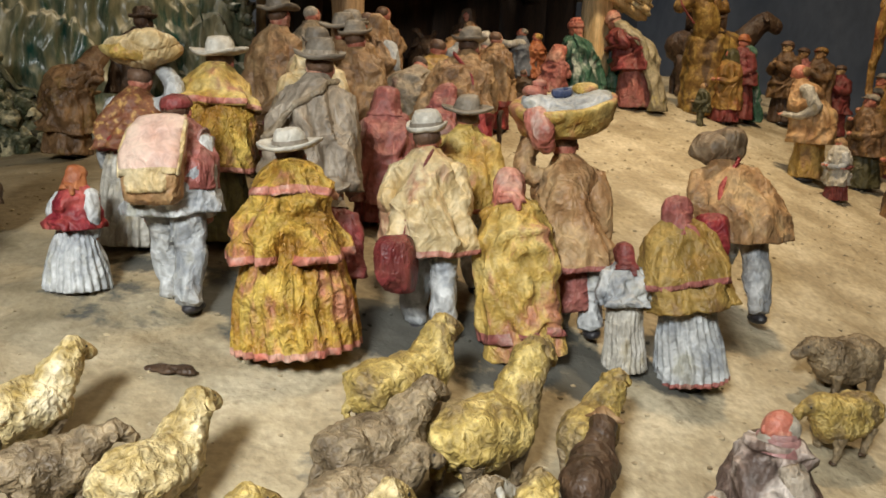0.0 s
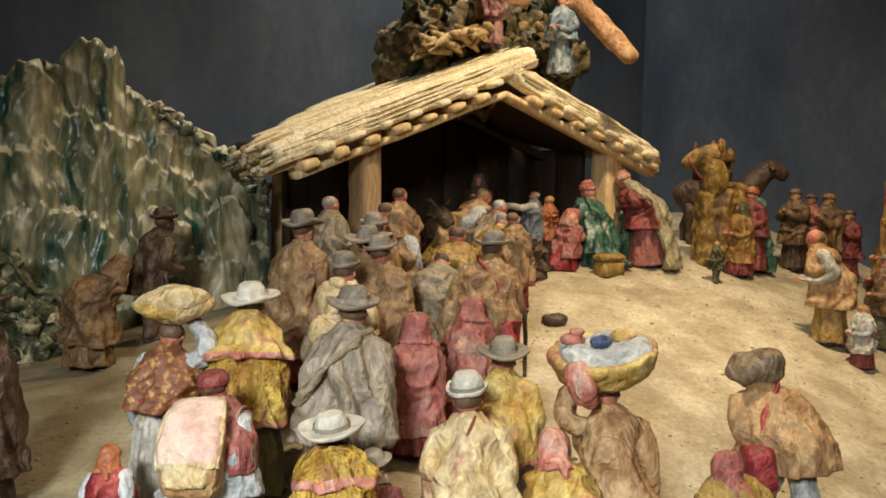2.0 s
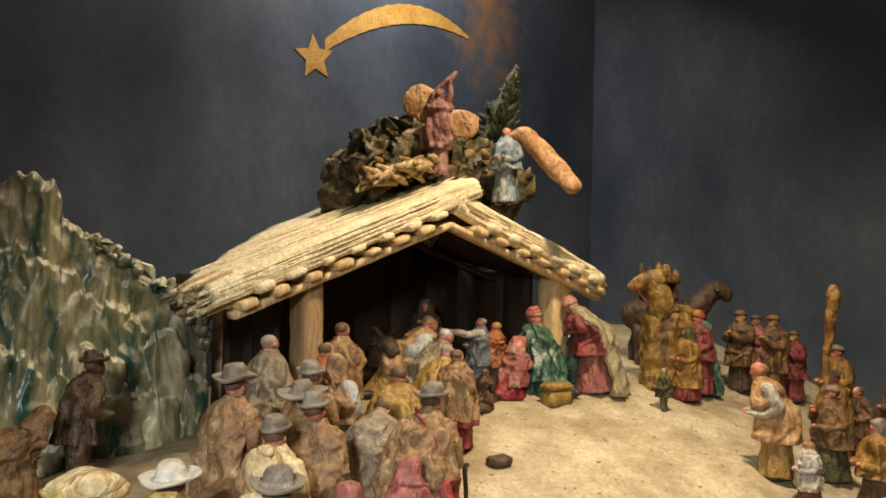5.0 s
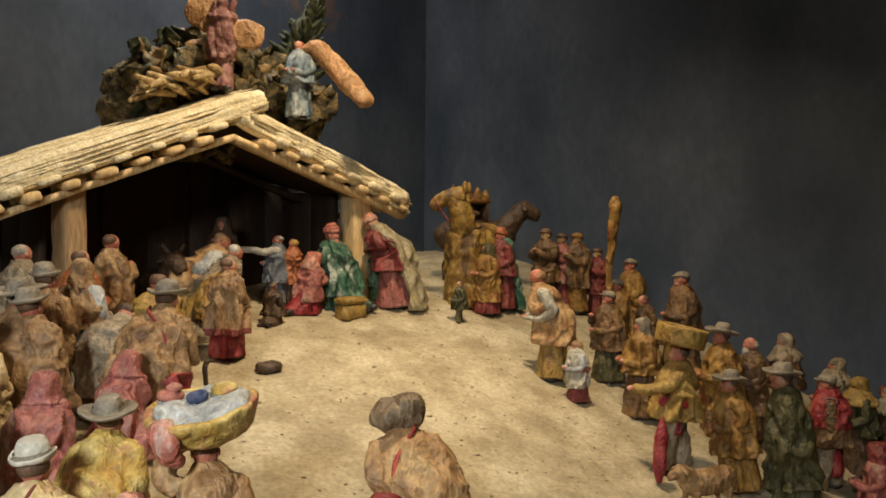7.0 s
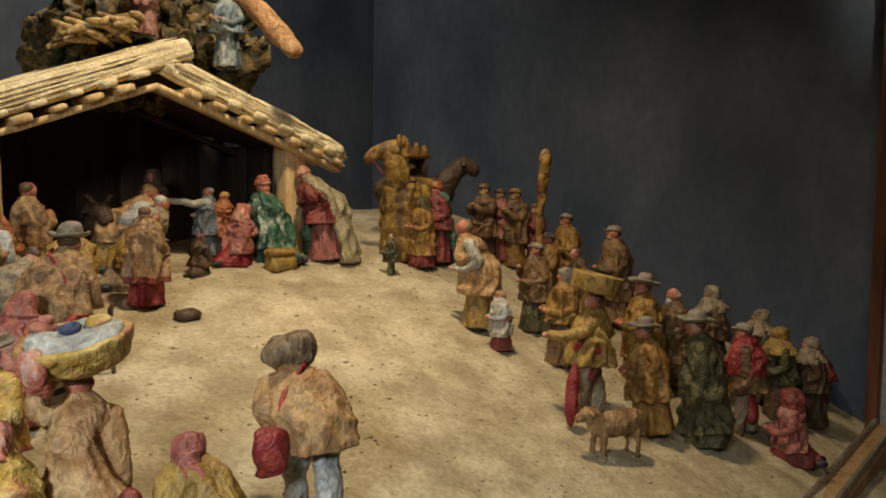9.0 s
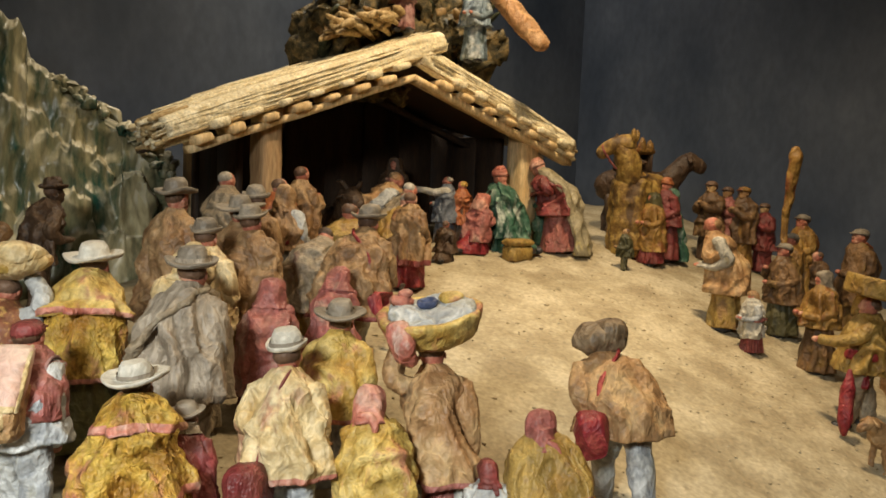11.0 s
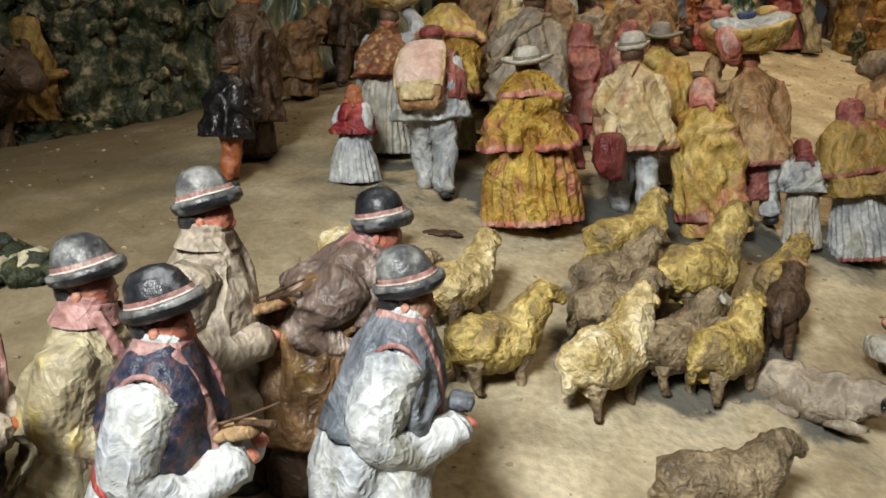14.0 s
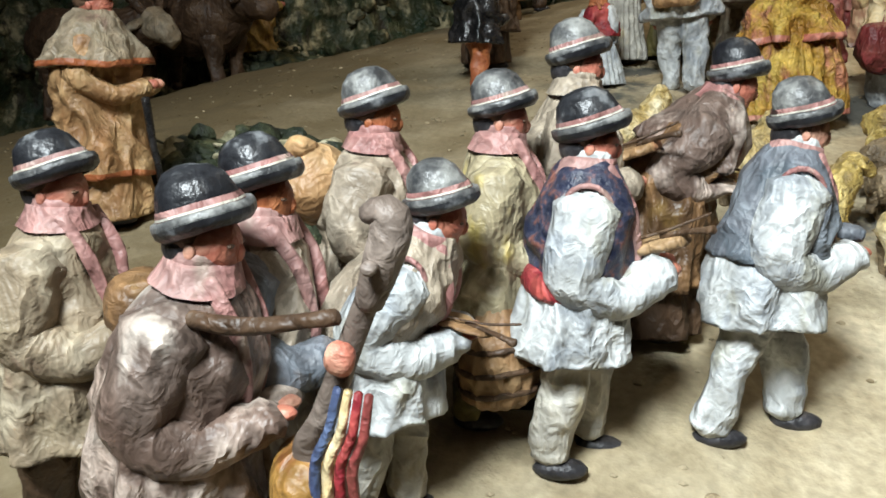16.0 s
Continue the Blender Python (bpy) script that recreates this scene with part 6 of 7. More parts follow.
figurine("man_figurine", "bareheaded clay man in brown coat near the post", -0.108, 1.455, 0.198, -40, 0.0, 0.05, low="robe", lowc="umber", coat="brown", coatz=0.3, kind="bare", hair="hair", arms=("pray", "pray"), group=B)
figurine("man_figurine", "kneeling clay man with orange hair and white sleeve", -0.010, 1.675, 0.190, -70, 0.0, 0.0, low="kneel", lowc="gold", coat="tan", coatz=0.40, kind="bare", hair="apricot", sleeve="white", arms=("front", "front"), bend=38, group=B)
figurine("man_figurine", "kneeling grey-haired clay man in drab coat", 0.040, 1.610, 0.165, -60, 0.0, 0.0, low="kneel", lowc="drab", coat="drab", coatz=0.40, kind="bare", hair="greyhair", arms=("front", "front"), bend=30, group=B)
figurine("man_figurine", "kneeling clay man in a dull gold coat", 0.045, 1.500, 0.160, -50, 0.0, 0.0, low="kneel", lowc="drab", coat="gold", coatz=0.40, kind="bare", hair="greyhair", arms=("front", "front"), bend=28, group=B)
figurine("man_figurine", "stooping clay man in brown coat leaning on a stick", 0.012, 1.075, 0.216, -14, 0.0, 0.05, lowc="linen", coat="brown", coatz=0.28, coatw=1.16, hem="maroon", kind="hat", hat="felt", brim=0.095, arms=("front", "stick"), bend=20, bendz=0.4, side=0.10, extras=[("staff", 1, "umber", 0.55, 0.25, 0.22), ("shoulder_bag", 1, "red", 0.36, -0.02, 0.085)], group=B, fold=0.08)
figurine("man_figurine", "stooping clay man with a drab cloth over his back", -0.045, 1.150, 0.180, -14, 0.0, 0.05, low="robe", lowc="gold", coat="drab", coatz=0.2, coatw=1.2, kind="bare", hair="umber", arms=(None, None), bend=45, bendz=0.5, group=B)
figurine("man_figurine", "kneeling clay man in a yellow-brown jacket", -0.020, 1.300, 0.172, -25, 0.0, 0.03, low="kneel", lowc="rust", coat="gold", coatz=0.38, coatw=1.15, kind="bare", arms=("front", "front"), bend=15, group=B)
figurine("man_figurine", "kneeling clay shepherd in yellow-brown coat and red trousers", 0.083, 1.395, 0.173, -30, 0.0, 0.03, low="robe", lowc="red", skirtw=0.9, coat="brown", coatz=0.24, coatw=1.08, hem="maroon", hemrows=5, kind="bare", arms=("front", "front"), boots="slate", group=B, fold=0.08)
figurine("woman_figurine", "kneeling clay woman in crimson robe and pink veil", 0.212, 1.678, 0.128, -60, 0.0, 0.0, low="kneel", lowc="red", coat="rose", coatz=0.36, kind="hood", scarf="pink", arms=("pray", "pray"), bend=12, group=B)
figurine("king_figurine", "kneeling clay king in red turban and green robe", 0.283, 1.715, 0.184, 55, 0.0, 0.0, low="kneel", lowc="green", coat="green", coatz=0.34, coatw=0.96, kind="turban", hat="pink", arms=("reach", "front"), sleeve="green", bend=14, fold=0.10, crumple=0.034, stout=1.0, group="three kings", extras=[("skirt_panel", "paleblue", 0.10, 0.24, 0.08, 0.10)])
figurine("king_figurine", "bowing clay king in crimson robe and long pale olive cloak", 0.395, 1.748, 0.222, 62, -0.04, 0.02, low="robe", lowc="rose", coat="maroon", coatz=0.36, kind="turban", hat="pink", arms=("pray", "pray"), bend=34, bendz=0.5, crumple=0.045, extras=[("long_cloak", "speckled")], group="three kings")
figurine("man_figurine", "dark clay attendant in green behind the king", 0.375, 1.80, 0.165, 50, 0.0, 0.0, low="robe", lowc="green", coat="green", coatz=0.2, kind="turban", hat="slate", arms=("front", "front"), skin="umber")
figurine("man_figurine", "clay shepherd reaching out his arm by the crib", 0.155, 1.735, 0.150, 85, 0.0, 0.0, low="robe", lowc="slate", coat="slate", coatz=0.3, kind="bare", hair="greyhair", arms=("point", "front"), sleeve="linen", group=B)
figurine("boy_figurine", "blond clay boy kneeling by the crib", 0.186, 1.735, 0.142, 60, 0.0, 0.0, low="robe", lowc="umber", coat="rust", coatz=0.3, kind="bare", hair="straw", arms=("reach", "front"), group=B)
figurine("boy_figurine", "small dark clay boy crouching by the crib", 0.150, 1.590, 0.085, -30, 0.0, 0.0, low="kneel", lowc="umber", coat="umber", coatz=0.38, kind="bare", arms=("front", "front"), group=B)
figurine("woman_figurine", "dark clay figure with halo inside the stable", 0.043, 1.775, 0.180, 160, 0.0, 0.0, low="robe", lowc="umber", coat="umber", coatz=0.3, kind="hood", scarf="umber", arms=("pray", "pray"))
quadruped("ox_figurine", "dark clay ox lying in the stable", -0.09, 1.76, 0.16, -60, "umber", "umber", lie=True, seed=21, horns=True)

# ---- kings' train at the side ----
K = "kings' train"
c = Clay()
c.loft([(0.000, 0.040, 0.030, 0, 0.0), (0.012, 0.042, 0.034), (0.06, 0.040, 0.036), (0.12, 0.042, 0.040), (0.165, 0.038, 0.036), (0.19, 0.022, 0.024)], "camel", n=64, step=0.005, fold=0.09, k=7, rough=1.4, grow=0.3)
c.blob((0.02, 0.095, 0.135), (0.045, 0.095, 0.052), "camel", n=28, rough=1.2)
for sx, yy in ((-1, 0.15), (1, 0.15), (-1, 0.04), (1, 0.04)):
    c.tube([(0.02 + sx * 0.024, yy, 0.11), (0.02 + sx * 0.024, yy + 0.006, 0.05), (0.02 + sx * 0.024, yy, 0.004)], [0.018, 0.011, 0.010], "camel", n=12, step=0.008, rough=0.8)
c.tube([(0.0, -0.012, 0.165), (0.0, -0.028, 0.195), (-0.006, -0.036, 0.225), (-0.016, -0.040, 0.238)], [0.030, 0.027, 0.023, 0.020], "camel", n=24, step=0.006, rough=1.0)
c.tube([(0.004, -0.036, 0.244), (-0.022, -0.044, 0.244), (-0.044, -0.050, 0.232), (-0.058, -0.053, 0.220)], [0.020, 0.019, 0.0155, 0.0135], "camel", n=20, step=0.006, rough=0.8)
for sx in (-1, 1):
    c.blob((0.012, -0.034 + sx * 0.016, 0.262), (0.006, 0.005, 0.014), "camel", n=10, rough=0.5)
for zz, rr in ((0.205, 0.031), (0.178, 0.036)):
    a = np.linspace(0, 2 * np.pi, 21)
    c.tube([(rr * math.cos(v), (rr - 0.002) * math.sin(v) - 0.004, zz + 0.006 * math.sin(v)) for v in a], [0.003] * 21, "umber", n=8, step=0.008, rough=0.8)
c.tube([(-0.050, -0.062, 0.238), (-0.045, -0.066, 0.222), (-0.02, -0.06, 0.19)], [0.0025] * 3, "maroon", n=6, step=0.006, rough=0.5)
c.lumps(0.0035, 0.0018, 7.7, 45, 130, 0.003)
place(tagged(c.build("camel_figurine"), "golden-brown harnessed clay camel with raised head", "figurine", K), 0.560, 1.830, -28)
quadruped("camel_figurine", "dark brown clay camel looking away", 0.620, 2.010, 0.175, -10, "umber", "umber", height=0.95, fat=0.24, neck=0.24, headup=0.30, seed=32, rough=0.8, tail=False, group=K)
c = Clay()
box_mesh(c, (-0.034, -0.030, 0.0), (0.034, 0.030, 0.014), "umber", 0.004)
box_mesh(c, (-0.034, -0.034, 0.012), (-0.026, 0.034, 0.058), "umber", 0.003)
box_mesh(c, (0.026, -0.034, 0.012), (0.034, 0.034, 0.058), "umber", 0.003)
box_mesh(c, (-0.040, -0.036, 0.054), (0.040, 0.036, 0.068), "deepgold", 0.004)
for sx, hh in ((-0.030, 0.036), (0.0, 0.026), (0.026, 0.022)):
    c.tube([(sx, -0.026, 0.062), (sx, -0.027, 0.066 + hh * 0.6), (sx, -0.026, 0.066 + hh)], [0.011, 0.009, 0.003], "deepgold", n=12, step=0.008, rough=0.4)
    c.tube([(sx, 0.026, 0.062), (sx, 0.027, 0.066 + hh * 0.6), (sx, 0.026, 0.066 + hh)], [0.011, 0.009, 0.003], "umber", n=12, step=0.008, rough=0.4)
c.lumps(0.005, 0.002, 3, 40, 120)
saddle = c.build("camel_saddle")
tagged(saddle, "dark carved saddle chair with spiked rail on a camel", "saddle")
saddle.matrix_world = pose(0.605, 2.000, 0.548, 0, 0, 30)
figurine("page_figurine", "small dark clay page holding the camel", 0.521, 1.690, 0.097, 100, 0.0, 0.0, low="trousers", lowc="deepolive", coat="deepolive", coatz=0.34, kind="bare", arms=("front", "front"), group=K, skin="tan")
figurine("woman_figurine", "clay attendant in yellow robe beside the camel", 0.600, 1.790, 0.165, 120, 0.0, 0.0, low="robe", lowc="maroon", coat="deepgold", coatz=0.18, kind="hood", scarf="deepolive", arms=("front", "front"), group=K)
figurine("man_figurine", "clay attendant in a green cape and red robe", 0.646, 1.845, 0.192, 110, 0.0, 0.0, low="robe", lowc="maroon", coat="maroon", coatz=0.4, kind="turban", hat="rust", arms=("front", "front"), extras=[("long_cloak", "green")], group=K)
for px, py, ph_, a, b, hd, lab in ((0.779, 1.937, 0.197, "umber", "deepbrown", "hair", "dark brown"), (0.828, 1.965, 0.190, "maroon", "rose", "hair", "dark red"), (0.858, 1.942, 0.203, "deepgold", "deepbrown", "deepgold", "golden brown"), (0.915, 1.955, 0.175, "maroon", "maroon", "hair", "crimson")):
    figurine("attendant_figurine", f"slim clay attendant in {lab} robes", px, py, ph_, 120, 0.0, 0.0, low="robe", lowc=a, skirtw=0.75, coat=b, coatz=0.3, coatw=0.85, kind="cap", hat=hd, arms=("pray", "pray"), skin="tan", group=K)
figurine("man_figurine", "clay man in white shirt and long brown waistcoat", 0.655, 1.480, 0.222, 75, 0.0, 0.03, low="robe", lowc="gold", skirtw=0.8, coat="tan", coatz=0.30, kind="beard", hair="brown", arms=("front", "front"), sleeve="linen", group=K, bend=18)
figurine("girl_figurine", "small clay girl with white apron and red skirt", 0.677, 1.405, 0.112, 100, -0.04, 0.0, low="skirt", lowc="maroon", coat="rose", coatz=0.5, kind="scarf", scarf="brown", arms=("front", "front"), sleeve="white", group=K, cape=("linen", 0.25, 0.95))

# ---- townsfolk along the side wall ----
T = "townsfolk along the side wall"
figurine("man_figurine", "clay man with a tall golden palm staff", 0.842, 1.640, 0.185, 95, 0.0, 0.0, low="robe", lowc="deepbrown", coat="deepgold", coatz=0.3, kind="cap", hat="felt", arms=("stick", "front"), group=T, extras=[("palm", -1, "deepgold")])
figurine("man_figurine", "clay man in grey cap and ochre coat", 0.943, 1.815, 0.200, 100, 0.0, 0.0, low="robe", lowc="deepbrown", coat="deepgold", coatz=0.2, kind="cap", hat="felt", arms=("front", "front"), group=T)
figurine("man_figurine", "clay man in felt cap carrying a red bundle", 1.012, 1.700, 0.229, 95, 0.0, 0.0, low="robe", lowc="deepbrown", coat="deepbrown", coatz=0.24, kind="cap", hat="felt", arms=("front", "down"), group=T, extras=[("shoulder_bag", 1, "rust", 0.5, -0.12, 0.09)])
figurine("man_figurine", "clay man in olive coat among the townsfolk", 0.931, 1.690, 0.159, 95, 0.0, 0.0, low="robe", lowc="maroon", coat="deepbrown", coatz=0.3, kind="bare", arms=("front", "front"), group=T, bend=10)
figurine("woman_figurine", "clay woman in drab shawl and red skirt", 0.790, 1.400, 0.185, 95, 0.0, 0.0, low="robe", lowc="deepbrown", coat="deepgold", coatz=0.42, kind="scarf", scarf="felt", belt="red", arms=("front", "front"), group=T)
figurine("man_figurine", "clay man in tan jacket holding his hat", 0.780, 1.530, 0.185, 95, 0.0, 0.0, low="robe", lowc="deepolive", coat="deepbrown", coatz=0.34, kind="cap", hat="felt", arms=("front", "pray"), group=T)
figurine("man_figurine", "clay man in yellow jacket carrying a flat basket", 0.768, 1.220, 0.212, 78, 0.04, 0.02, lowc="drab", coat="gold", coatz=0.40, kind="bare", arms=("reach", "up"), belt="red", group=T, extras=[("flat_basket",), ("umbrella", "red"), ("skirt_panel", "red", 0.30, 0.5, 0.02, 0.14)], stride=0.08)
figurine("woman_figurine", "clay woman in grey hat and long ochre coat", 0.882, 1.222, 0.190, 80, -0.10, 0.04, low="robe", lowc="deepgold", coat="deepgold", coatz=0.3, coatw=1.1, kind="hat", hat="felt", brim=0.125, arms=("front", "front"), belt="deepgold", group=T)
figurine("man_figurine", "clay man in wide felt hat and brown coat", 0.943, 1.400, 0.209, 85, 0.0, 0.0, low="robe", lowc="deepbrown", coat="deepgold", coatz=0.25, kind="hat", hat="felt", brim=0.125, arms=("front", "front"), group=T)
figurine("man_figurine", "bald bearded clay man in brown coat", 1.020, 1.435, 0.200, 85, 0.0, 0.0, low="robe", lowc="deepbrown", coat="deepbrown", coatz=0.25, kind="beard", hair="greyhair", arms=("front", "front"), group=T)
figurine("man_figurine", "clay man in olive cloak and felt hat", 0.980, 1.229, 0.226, 70, -0.10, 0.04, low="robe", lowc="deepolive", coat="deepolive", coatz=0.12, coatw=1.05, kind="hat", hat="felt", brim=0.12, arms=("down", "down"), group=T, fold=0.09)
for px, py, ph_, a, b, sc, lab in ((1.175, 1.558, 0.200, "deepolive", "deepbrown", "drab", "drab shawl and cream headscarf"), (1.254, 1.506, 0.200, "deepolive", "deepolive", "drab", "olive shawl and linen headscarf"), (1.250, 1.430, 0.196, "umber", "deepolive", "gold", "olive shawl and straw-coloured headscarf"), (1.333, 1.454, 0.192, "umber", "umber", "drab", "dark dress and cream headscarf")):
    figurine("woman_figurine", f"clay woman in {lab}", px, py, ph_, 75, -0.05, 0.0, low="robe", lowc=a, coat=b, coatz=0.4, kind="scarf", scarf=sc, arms=("front", "front"), group=T, cape=(sc, 0.68, 0.9))
figurine("man_figurine", "clay man in grey cap, red vest and brown jacket", 1.100, 1.310, 0.212, 60, -0.03, 0.02, lowc="drab", coat="deepbrown", coatz=0.38, vest="red", kind="cap", hat="felt", sleeve="deepbrown", arms=("down", "front"), group=T, extras=[("skirt_panel", "red", 0.14, 0.4, -0.04, 0.09)])
figurine("girl_figurine", "clay girl in red hooded dress kneeling", 1.153, 1.258, 0.136, 60, -0.02, 0.0, low="kneel", lowc="maroon", coat="rose", coatz=0.36, kind="hood", scarf="maroon", arms=("front", "front"), group=T)
figurine("man_figurine", "clay man in maroon vest with white sleeves", 1.440, 1.565, 0.168, 70, -0.10, 0.0, lowc="maroon", coat="maroon", coatz=0.36, kind="scarf", scarf="maroon", sleeve="drab", arms=("front", "down"), group=T, bend=15)
quadruped("dog_figurine", "rust-brown clay dog standing", 0.770, 1.115, 0.092, -160, "brown", "brown", height=0.75, fat=0.20, neck=0.16, headup=0.16, seed=41, rough=0.7, group=T)

# ---- musicians in the foreground ----
G = "band of musicians in felt hats"
figurine("musician_figurine", "clay musician in grey vest, white shirt and white trousers", -0.150, 0.177, 0.192, -82, 0.0, 0.06, coat="white", coatz=0.36, coatw=1.06, kind="felt", hat="hatgrey", arms=("front", "play"), sleeve="white", vest="slate", belt="red", collar="lapel", near=True, lowc="white", stride=0.11, group=G, bend=10, bendz=0.45, extras=[("held_box", "slate", 0.17, 0.62, 0.03)], keep=True, tip=15)
figurine("musician_figurine", "clay musician in embroidered dark vest and white shirt", -0.247, 0.125, 0.192, -82, 0.0, 0.04, coat="white", coatz=0.34, coatw=1.08, kind="felt", hat="hatblack", arms=("play", "play"), sleeve="white", vest="embroidery", belt="red", collar="lapel", near=True, lowc="linen", group=G, extras=[("fiddle", "brown")], keep=True, bend=4, bendz=0.42, tip=15)
figurine("musician_figurine", "bowing clay musician in dark brown coat with fiddle", -0.178, 0.252, 0.192, -82, 0.0, 0.04, coat="deepbrown", coatz=0.20, coatw=1.2, cape=("motley", 0.60, 0.95), kind="felt", hat="hatblack", arms=("play", "play"), sleeve="motley", collar="lapel", near=True, low="robe", lowc="umber", group=G, bend=30, bendz=0.45, extras=[("fiddle", "brown")], keep=True, tip=15)
figurine("musician_figurine", "clay musician in pale grey coat with red collar", -0.265, 0.215, 0.196, -82, 0.0, 0.04, coat="grey", coatz=0.3, coatw=1.15, kind="felt", hat="hatgrey", arms=("play", "front"), sleeve="grey", collar="grey", near=True, lowc="drab", group=G, extras=[("fiddle", "brown")], keep=True, bend=4, bendz=0.42, tip=15)
figurine("musician_figurine", "clay musician in yellowish coat with dark felt hat", -0.293, 0.145, 0.188, -82, 0.0, 0.04, coat="speckled", coatz=0.3, coatw=1.12, hem="maroon", hemrows=6, kind="felt", hat="hatgrey", arms=("front", "play"), sleeve="speckled", collar="lapel", near=True, lowc="olive", group=G, extras=[("pack_low", "brown")], keep=True, bend=4, bendz=0.42, tip=15)
figurine("musician_figurine", "bowing clay musician in white shirt with fiddle", -0.302, 0.066, 0.180, -82, 0.0, 0.04, coat="white", coatz=0.34, coatw=1.08, kind="felt", hat="hatgrey", arms=("play", "play"), sleeve="white", vest="grey", belt="gold", collar="lapel", near=True, lowc="linen", group=G, bend=24, bendz=0.5, extras=[("fiddle", "brown")], keep=True, tip=15)
figurine("musician_figurine", "clay musician with curly hair and a sack on his back", -0.353, 0.125, 0.189, -82, 0.0, 0.04, coat="grey", coatz=0.3, kind="felt", hat="hatgrey", arms=("front", "front"), sleeve="grey", collar="lapel", near=True, lowc="umber", group=G, skin="rust", extras=[("back_sack", "tan", 0.67, 0.10, -0.14)], keep=True, bend=4, bendz=0.42, tip=15)
figurine("musician_figurine", "clay musician in dark felt hat with tanned face", -0.368, 0.033, 0.191, -82, 0.0, 0.04, coat="grey", coatz=0.3, kind="felt", hat="hatblack", arms=("front", "front"), sleeve="slate", collar="lapel", near=True, lowc="umber", group=G, skin="rust", keep=True, bend=4, bendz=0.42, tip=15)
figurine("musician_figurine", "clay musician in brown mottled coat playing a bass", -0.366, -0.012, 0.199, -82, 0.0, 0.04, coat="motley", coatz=0.24, coatw=1.1, kind="felt", hat="hatblack", arms=("front", "play"), sleeve="motley", collar="lapel", near=True, lowc="linen", group=G, bend=12, extras=[("bass",)], keep=True, tip=15)
figurine("musician_figurine", "clay musician in drab coat with a pipe bag", -0.455, 0.020, 0.187, -82, 0.0, 0.04, coat="drab", coatz=0.28, coatw=1.1, kind="felt", hat="hatblack", arms=("front", "play"), sleeve="drab", collar="lapel", near=True, lowc="umber", group=G, extras=[("pipes_bag", "deepbrown")], keep=True, bend=4, bendz=0.42, tip=15)
figurine("man_figurine", "clay man in flat cap, drab cape and tan robe", -0.640, 0.290, 0.190, -70, 0.0, 0.03, low="robe", lowc="tan", coat="tan", coatz=0.2, kind="cap", hat="olive", cape=("drab", 0.62, 1.05), hem="rust", arms=("front", "front"), extras=[("staff", 1, "black", 0.5, 0.2, 0.1)])
figurine("man_figurine", "old bald clay shepherd sitting with a drum", 0.222, 0.490, 0.128, 105, 0.0, 0.0, low="kneel", lowc="maroon", coat="motley", coatz=0.34, coatw=1.1, kind="beard", hair="greyhair", collar="lapel", sleeve="grey", arms=("front", "front"), extras=[("held_box", "linen", 0.22, 0.22, 0.07)])

# ---- flock ----
F = "flock of sheep"
for px, py, ln, yw, wool, lab, kw in (
    (-0.155, 0.440, 0.070, 62, "palewool", "cream clay sheep with raised head", {}),
    (-0.122, 0.370, 0.072, 38, "wool", "yellowish clay sheep walking", {}),
    (-0.212, 0.440, 0.058, 40, "darkwool", "dark brown clay sheep", {"headup": 0.1}),
    (-0.020, 0.556, 0.080, 42, "wool", "yellowish clay sheep looking back", {}),
    (-0.034, 0.492, 0.072, 35, "darkwool", "brown clay sheep beside the flock", {}),
    (-0.036, 0.448, 0.068, 35, "darkwool", "brown clay sheep in the middle", {"headup": 0.15}),
    (0.040, 0.520, 0.085, 45, "wool", "yellow clay sheep with raised head", {"headup": 0.42}),
    (-0.044, 0.372, 0.080, 55, "palewool", "cream-yellow clay sheep from behind", {}),
    (0.008, 0.414, 0.070, 45, "darkwool", "brown clay sheep with pale head", {"face": "linen"}),
    (0.046, 0.418, 0.072, 48, "wool", "yellow-brown clay sheep in the flock", {}),
    (0.118, 0.560, 0.066, 60, "wool", "yellowish clay sheep at the back of the flock", {}),
    (-0.248, 0.478, 0.066, 52, "palewool", "cream clay sheep apart from the flock", {}),
    (0.395, 0.752, 0.075, -160, "darkwool", "brown clay sheep grazing", {"headup": 0.05}),
    (0.350, 0.655, 0.070, -150, "wool", "tan clay sheep grazing", {"headup": 0.05}),
    (0.020, 0.278, 0.070, 12, "darkwool", "brown clay sheep near the edge", {"headup": 0.18}),
):
    sheep("sheep_figurine", lab, px, py, ln, yw, wool, seed=int(abs(px) * 1000) % 97, group=F, **kw)
quadruped("goat_figurine", "dark clay goat with drooping ears", 0.108, 0.500, 0.064, 70, "umber", "umber", height=0.85, fat=0.26, neck=0.2, headup=0.28, seed=51, face="brown", rough=0.8)
quadruped("dog_figurine", "black and white clay sheepdog lying down", 0.112, 0.420, 0.075, -30, "grey", "black", lie=True, seed=52, face="black", headup=0.02, rough=1.2)

# ---- on the roof, the ground and the far side ----
an = figurine("angel_figurine", "mauve clay angel with raised arms and apricot wings", 0.05, 1.60, 0.185, 170, 0.0, 0.0, low="robe", lowc="mauve", skirtw=0.62, coat="mauve", coatz=0.3, coatw=0.66, kind="bare", hair="mauve", skin="mauve", arms=(None, None), stout=1.12, fold=0.09,
              extras=[("lobe", 0.19, 0.80, 0.16, 0.15, "apricot", -0.06, 30), ("lobe", 0.12, 0.68, 0.11, 0.09, "apricot", -0.06, 30), ("lobe", -0.19, 0.57, 0.19, 0.14, "apricot", -0.06, -15), ("lobe", 0.20, 0.42, 0.17, 0.12, "tan", -0.08, 15), ("lifted_arms", "mauve")])
an.location = (0.054, 1.625, 0.795)
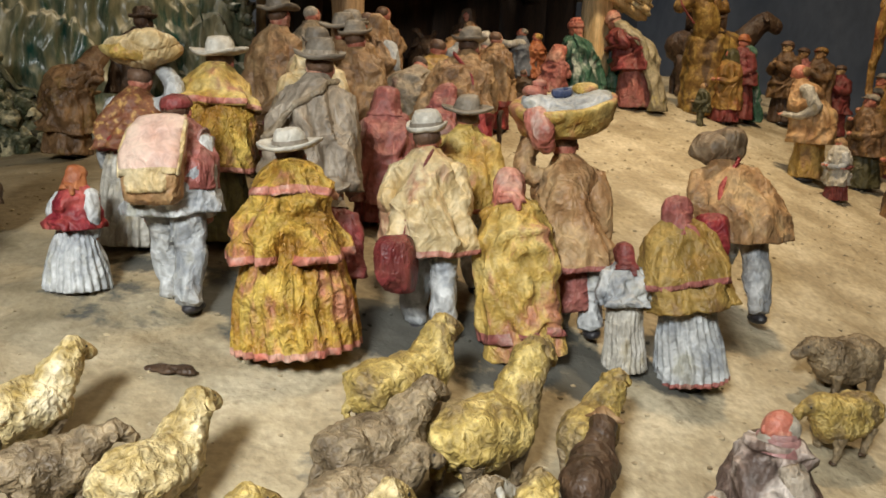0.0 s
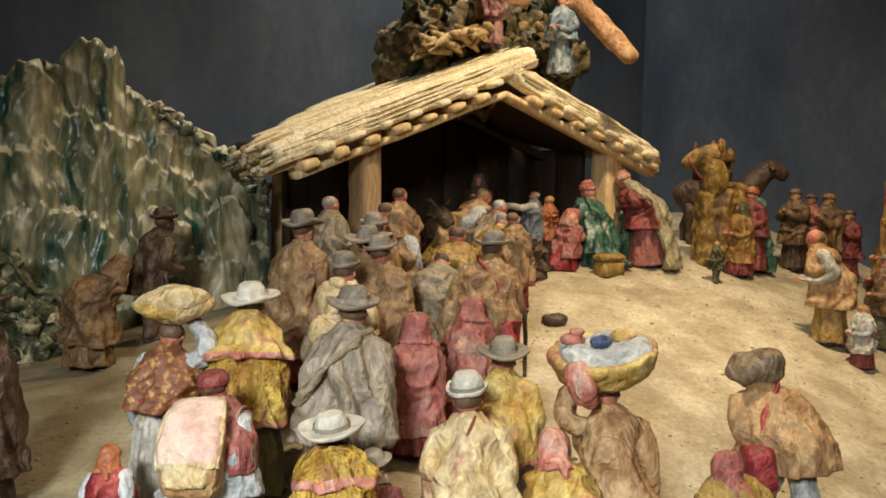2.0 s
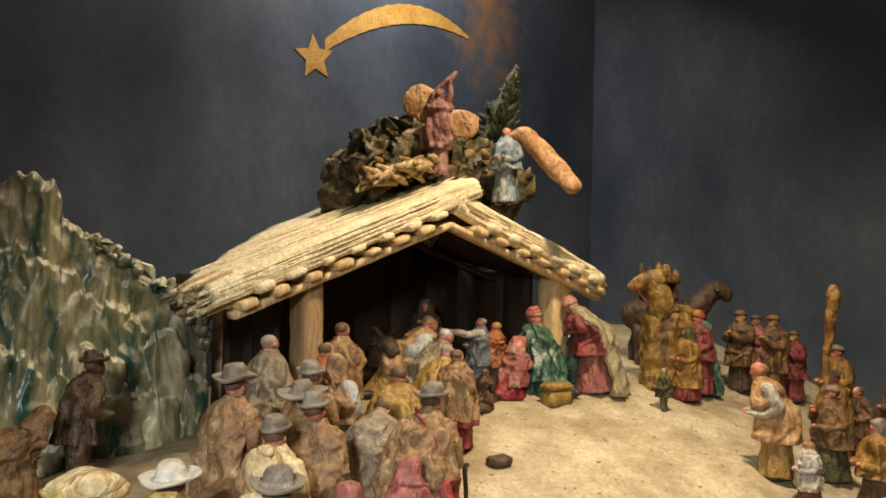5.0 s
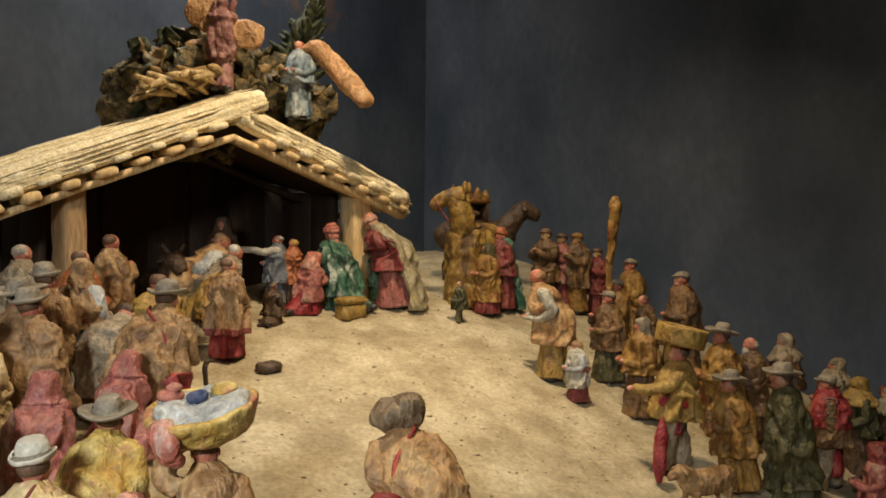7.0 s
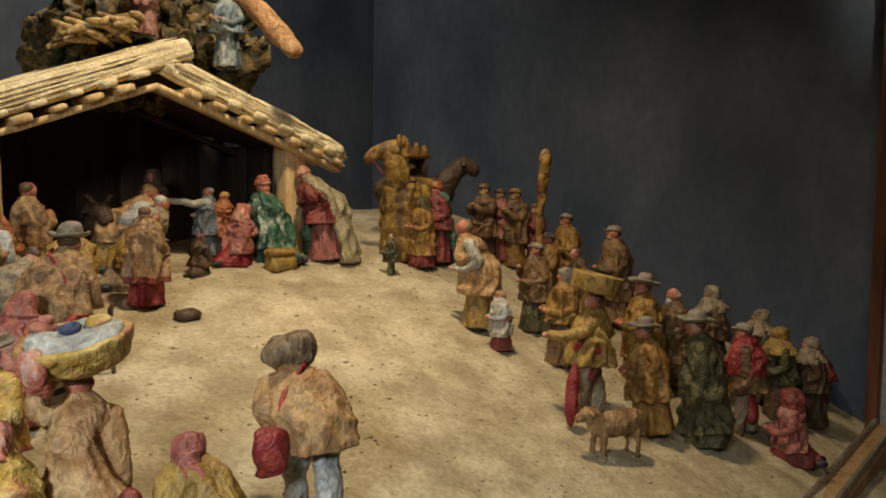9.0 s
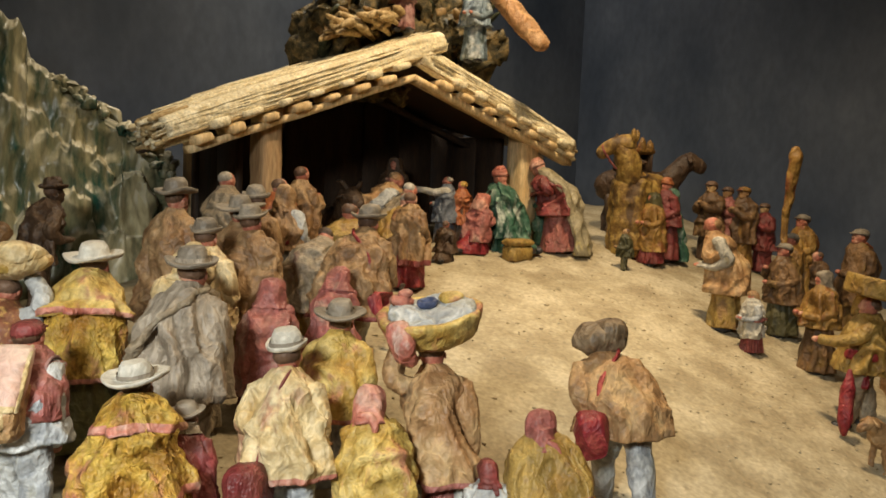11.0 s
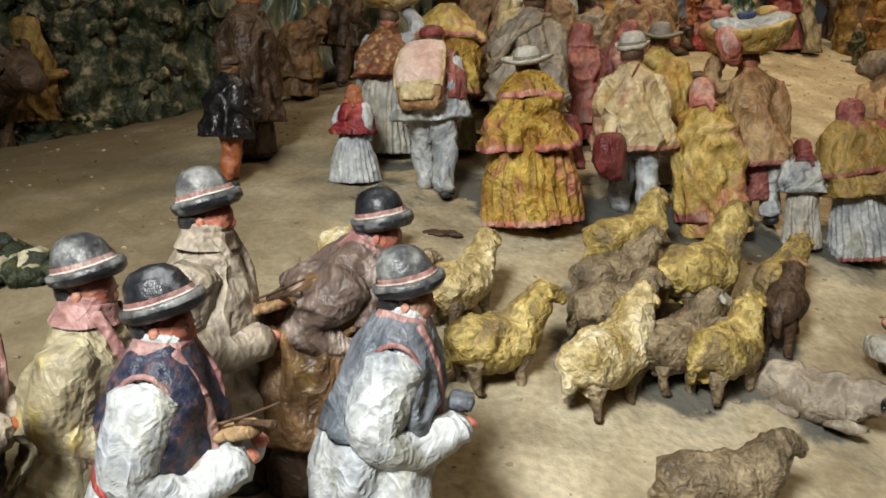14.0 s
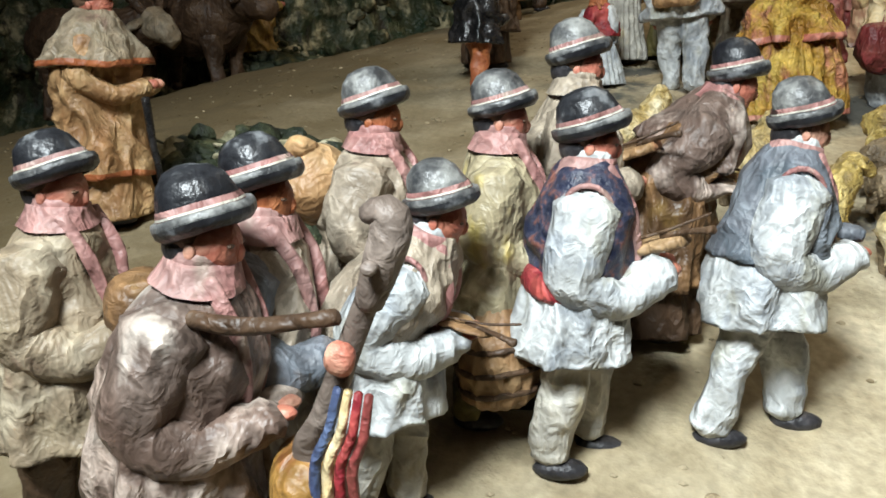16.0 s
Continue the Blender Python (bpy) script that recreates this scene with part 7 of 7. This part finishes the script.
an2 = figurine("angel_figurine", "pale blue clay angel with one long orange wing", 0.2, 1.75, 0.165, 150, 0.0, 0.0, low="robe", lowc="frost", skirtw=0.85, coat="paleblue", coatz=0.42, kind="bare", hair="rust", arms=("front", "front"), sleeve="frost", extras=[("wing", -1, "apricot", 0.72, 0.62)])
an2.location = (0.195, 1.700, 0.755)

c = Clay()
c.blob((0, 0, 0.006), (0.021, 0.016, 0.013), "umber", n=18, rough=1)
c.lumps(0.004, 0.002, 2, 60, 160)
place(tagged(c.build("stone"), "dark brown stone lying on the sand", "stone"), 0.150, 1.352)
c = Clay()
box_mesh(c, (-0.028, -0.018, 0), (0.028, 0.018, 0.030), "gold", 0.004)
box_mesh(c, (-0.030, -0.020, 0.030), (0.030, 0.020, 0.044), "gold", 0.005)
place(tagged(c.build("gift_chest"), "small golden treasure chest on the ground", "chest"), 0.297, 1.655, 35)
moss_clump(-0.46, 0.22, 0.040, 0.032, 0.045, 20, "low dark green moss clump on the sand", 3)
moss_clump(-0.60, 0.42, 0.12, 0.05, 0.03, 10, "flat dark moss patch with pale flecks", 4, 0.2)
moss_clump(-0.88, 1.05, 0.10, 0.06, 0.05, 30, "dark moss at the foot of the bank", 5, 0.2)
c = Clay()
for k in range(6):
    c.blob((0.005 * (k - 2.5), 0.004 * math.sin(k * 2.1), 0.004), (0.008, 0.0045, 0.0025), "umber", n=10, rot=(10, 8 * (k % 2), 25 * math.sin(k * 1.7)), rough=1)
place(tagged(c.build("dry_leaf"), "small crumpled dark leaf on the sand", "leaf"), -0.19, 0.585)
quadruped("ox_figurine", "dark brown clay ox standing by the bank", -0.96, 0.93, 0.20, -15, "umber", "umber", height=0.75, fat=0.27, neck=0.2, headup=0.05, seed=61, rough=0.6, horns=True)
quadruped("ox_figurine", "dark brown clay ox with pale muzzle", -1.08, 0.84, 0.20, -10, "umber", "umber", face="drab", height=0.75, fat=0.27, neck=0.2, headup=0.05, seed=62, rough=0.6, horns=True)
figurine("man_figurine", "clay herdsman in a yellow cloak by the oxen", -0.915, 1.05, 0.215, -60, 0.0, 0.0, low="robe", lowc="brown", coat="gold", coatz=0.2, kind="hood", scarf="gold", arms=("front", "front"))


# ---- crumbs and ridges on the sand ----
def crumbs():
    rnd = random.Random(77)
    c = Clay()
    for k in range(2600):
        s, d = rnd.uniform(-0.6, 1.7), rnd.uniform(0.2, 1.15)
        p = N2 * s - M2 * d
        r = rnd.uniform(0.0008, 0.0022) * (1.6 if rnd.random() < 0.08 else 1)
        x, y, z = p.x, p.y, ground_z(p.x, p.y)
        q = Vector((p.x, p.y, 0.0))
        z += 0.006 * noise.noise(q * 5.0) + 0.0032 * noise.noise(q * 17.0)
        a = rnd.uniform(0, 3.1)
        ring = []
        for zz, rr in ((-0.3, 0.8), (0.4, 1.0), (0.9, 0.35)):
            ring.append(np.array([(x + r * rr * math.cos(a + i * 1.2566) * 1.4, y + r * rr * math.sin(a + i * 1.2566), z + r * zz) for i in range(5)]))
        c.shell(ring, "crumb" if k % 4 == 0 else "sand", True, 0)
    tagged(c.build("sand_crumbs", smooth=False), "loose crumbs of sandy plaster on the ground", "crumbs", kind="stuff")


crumbs()
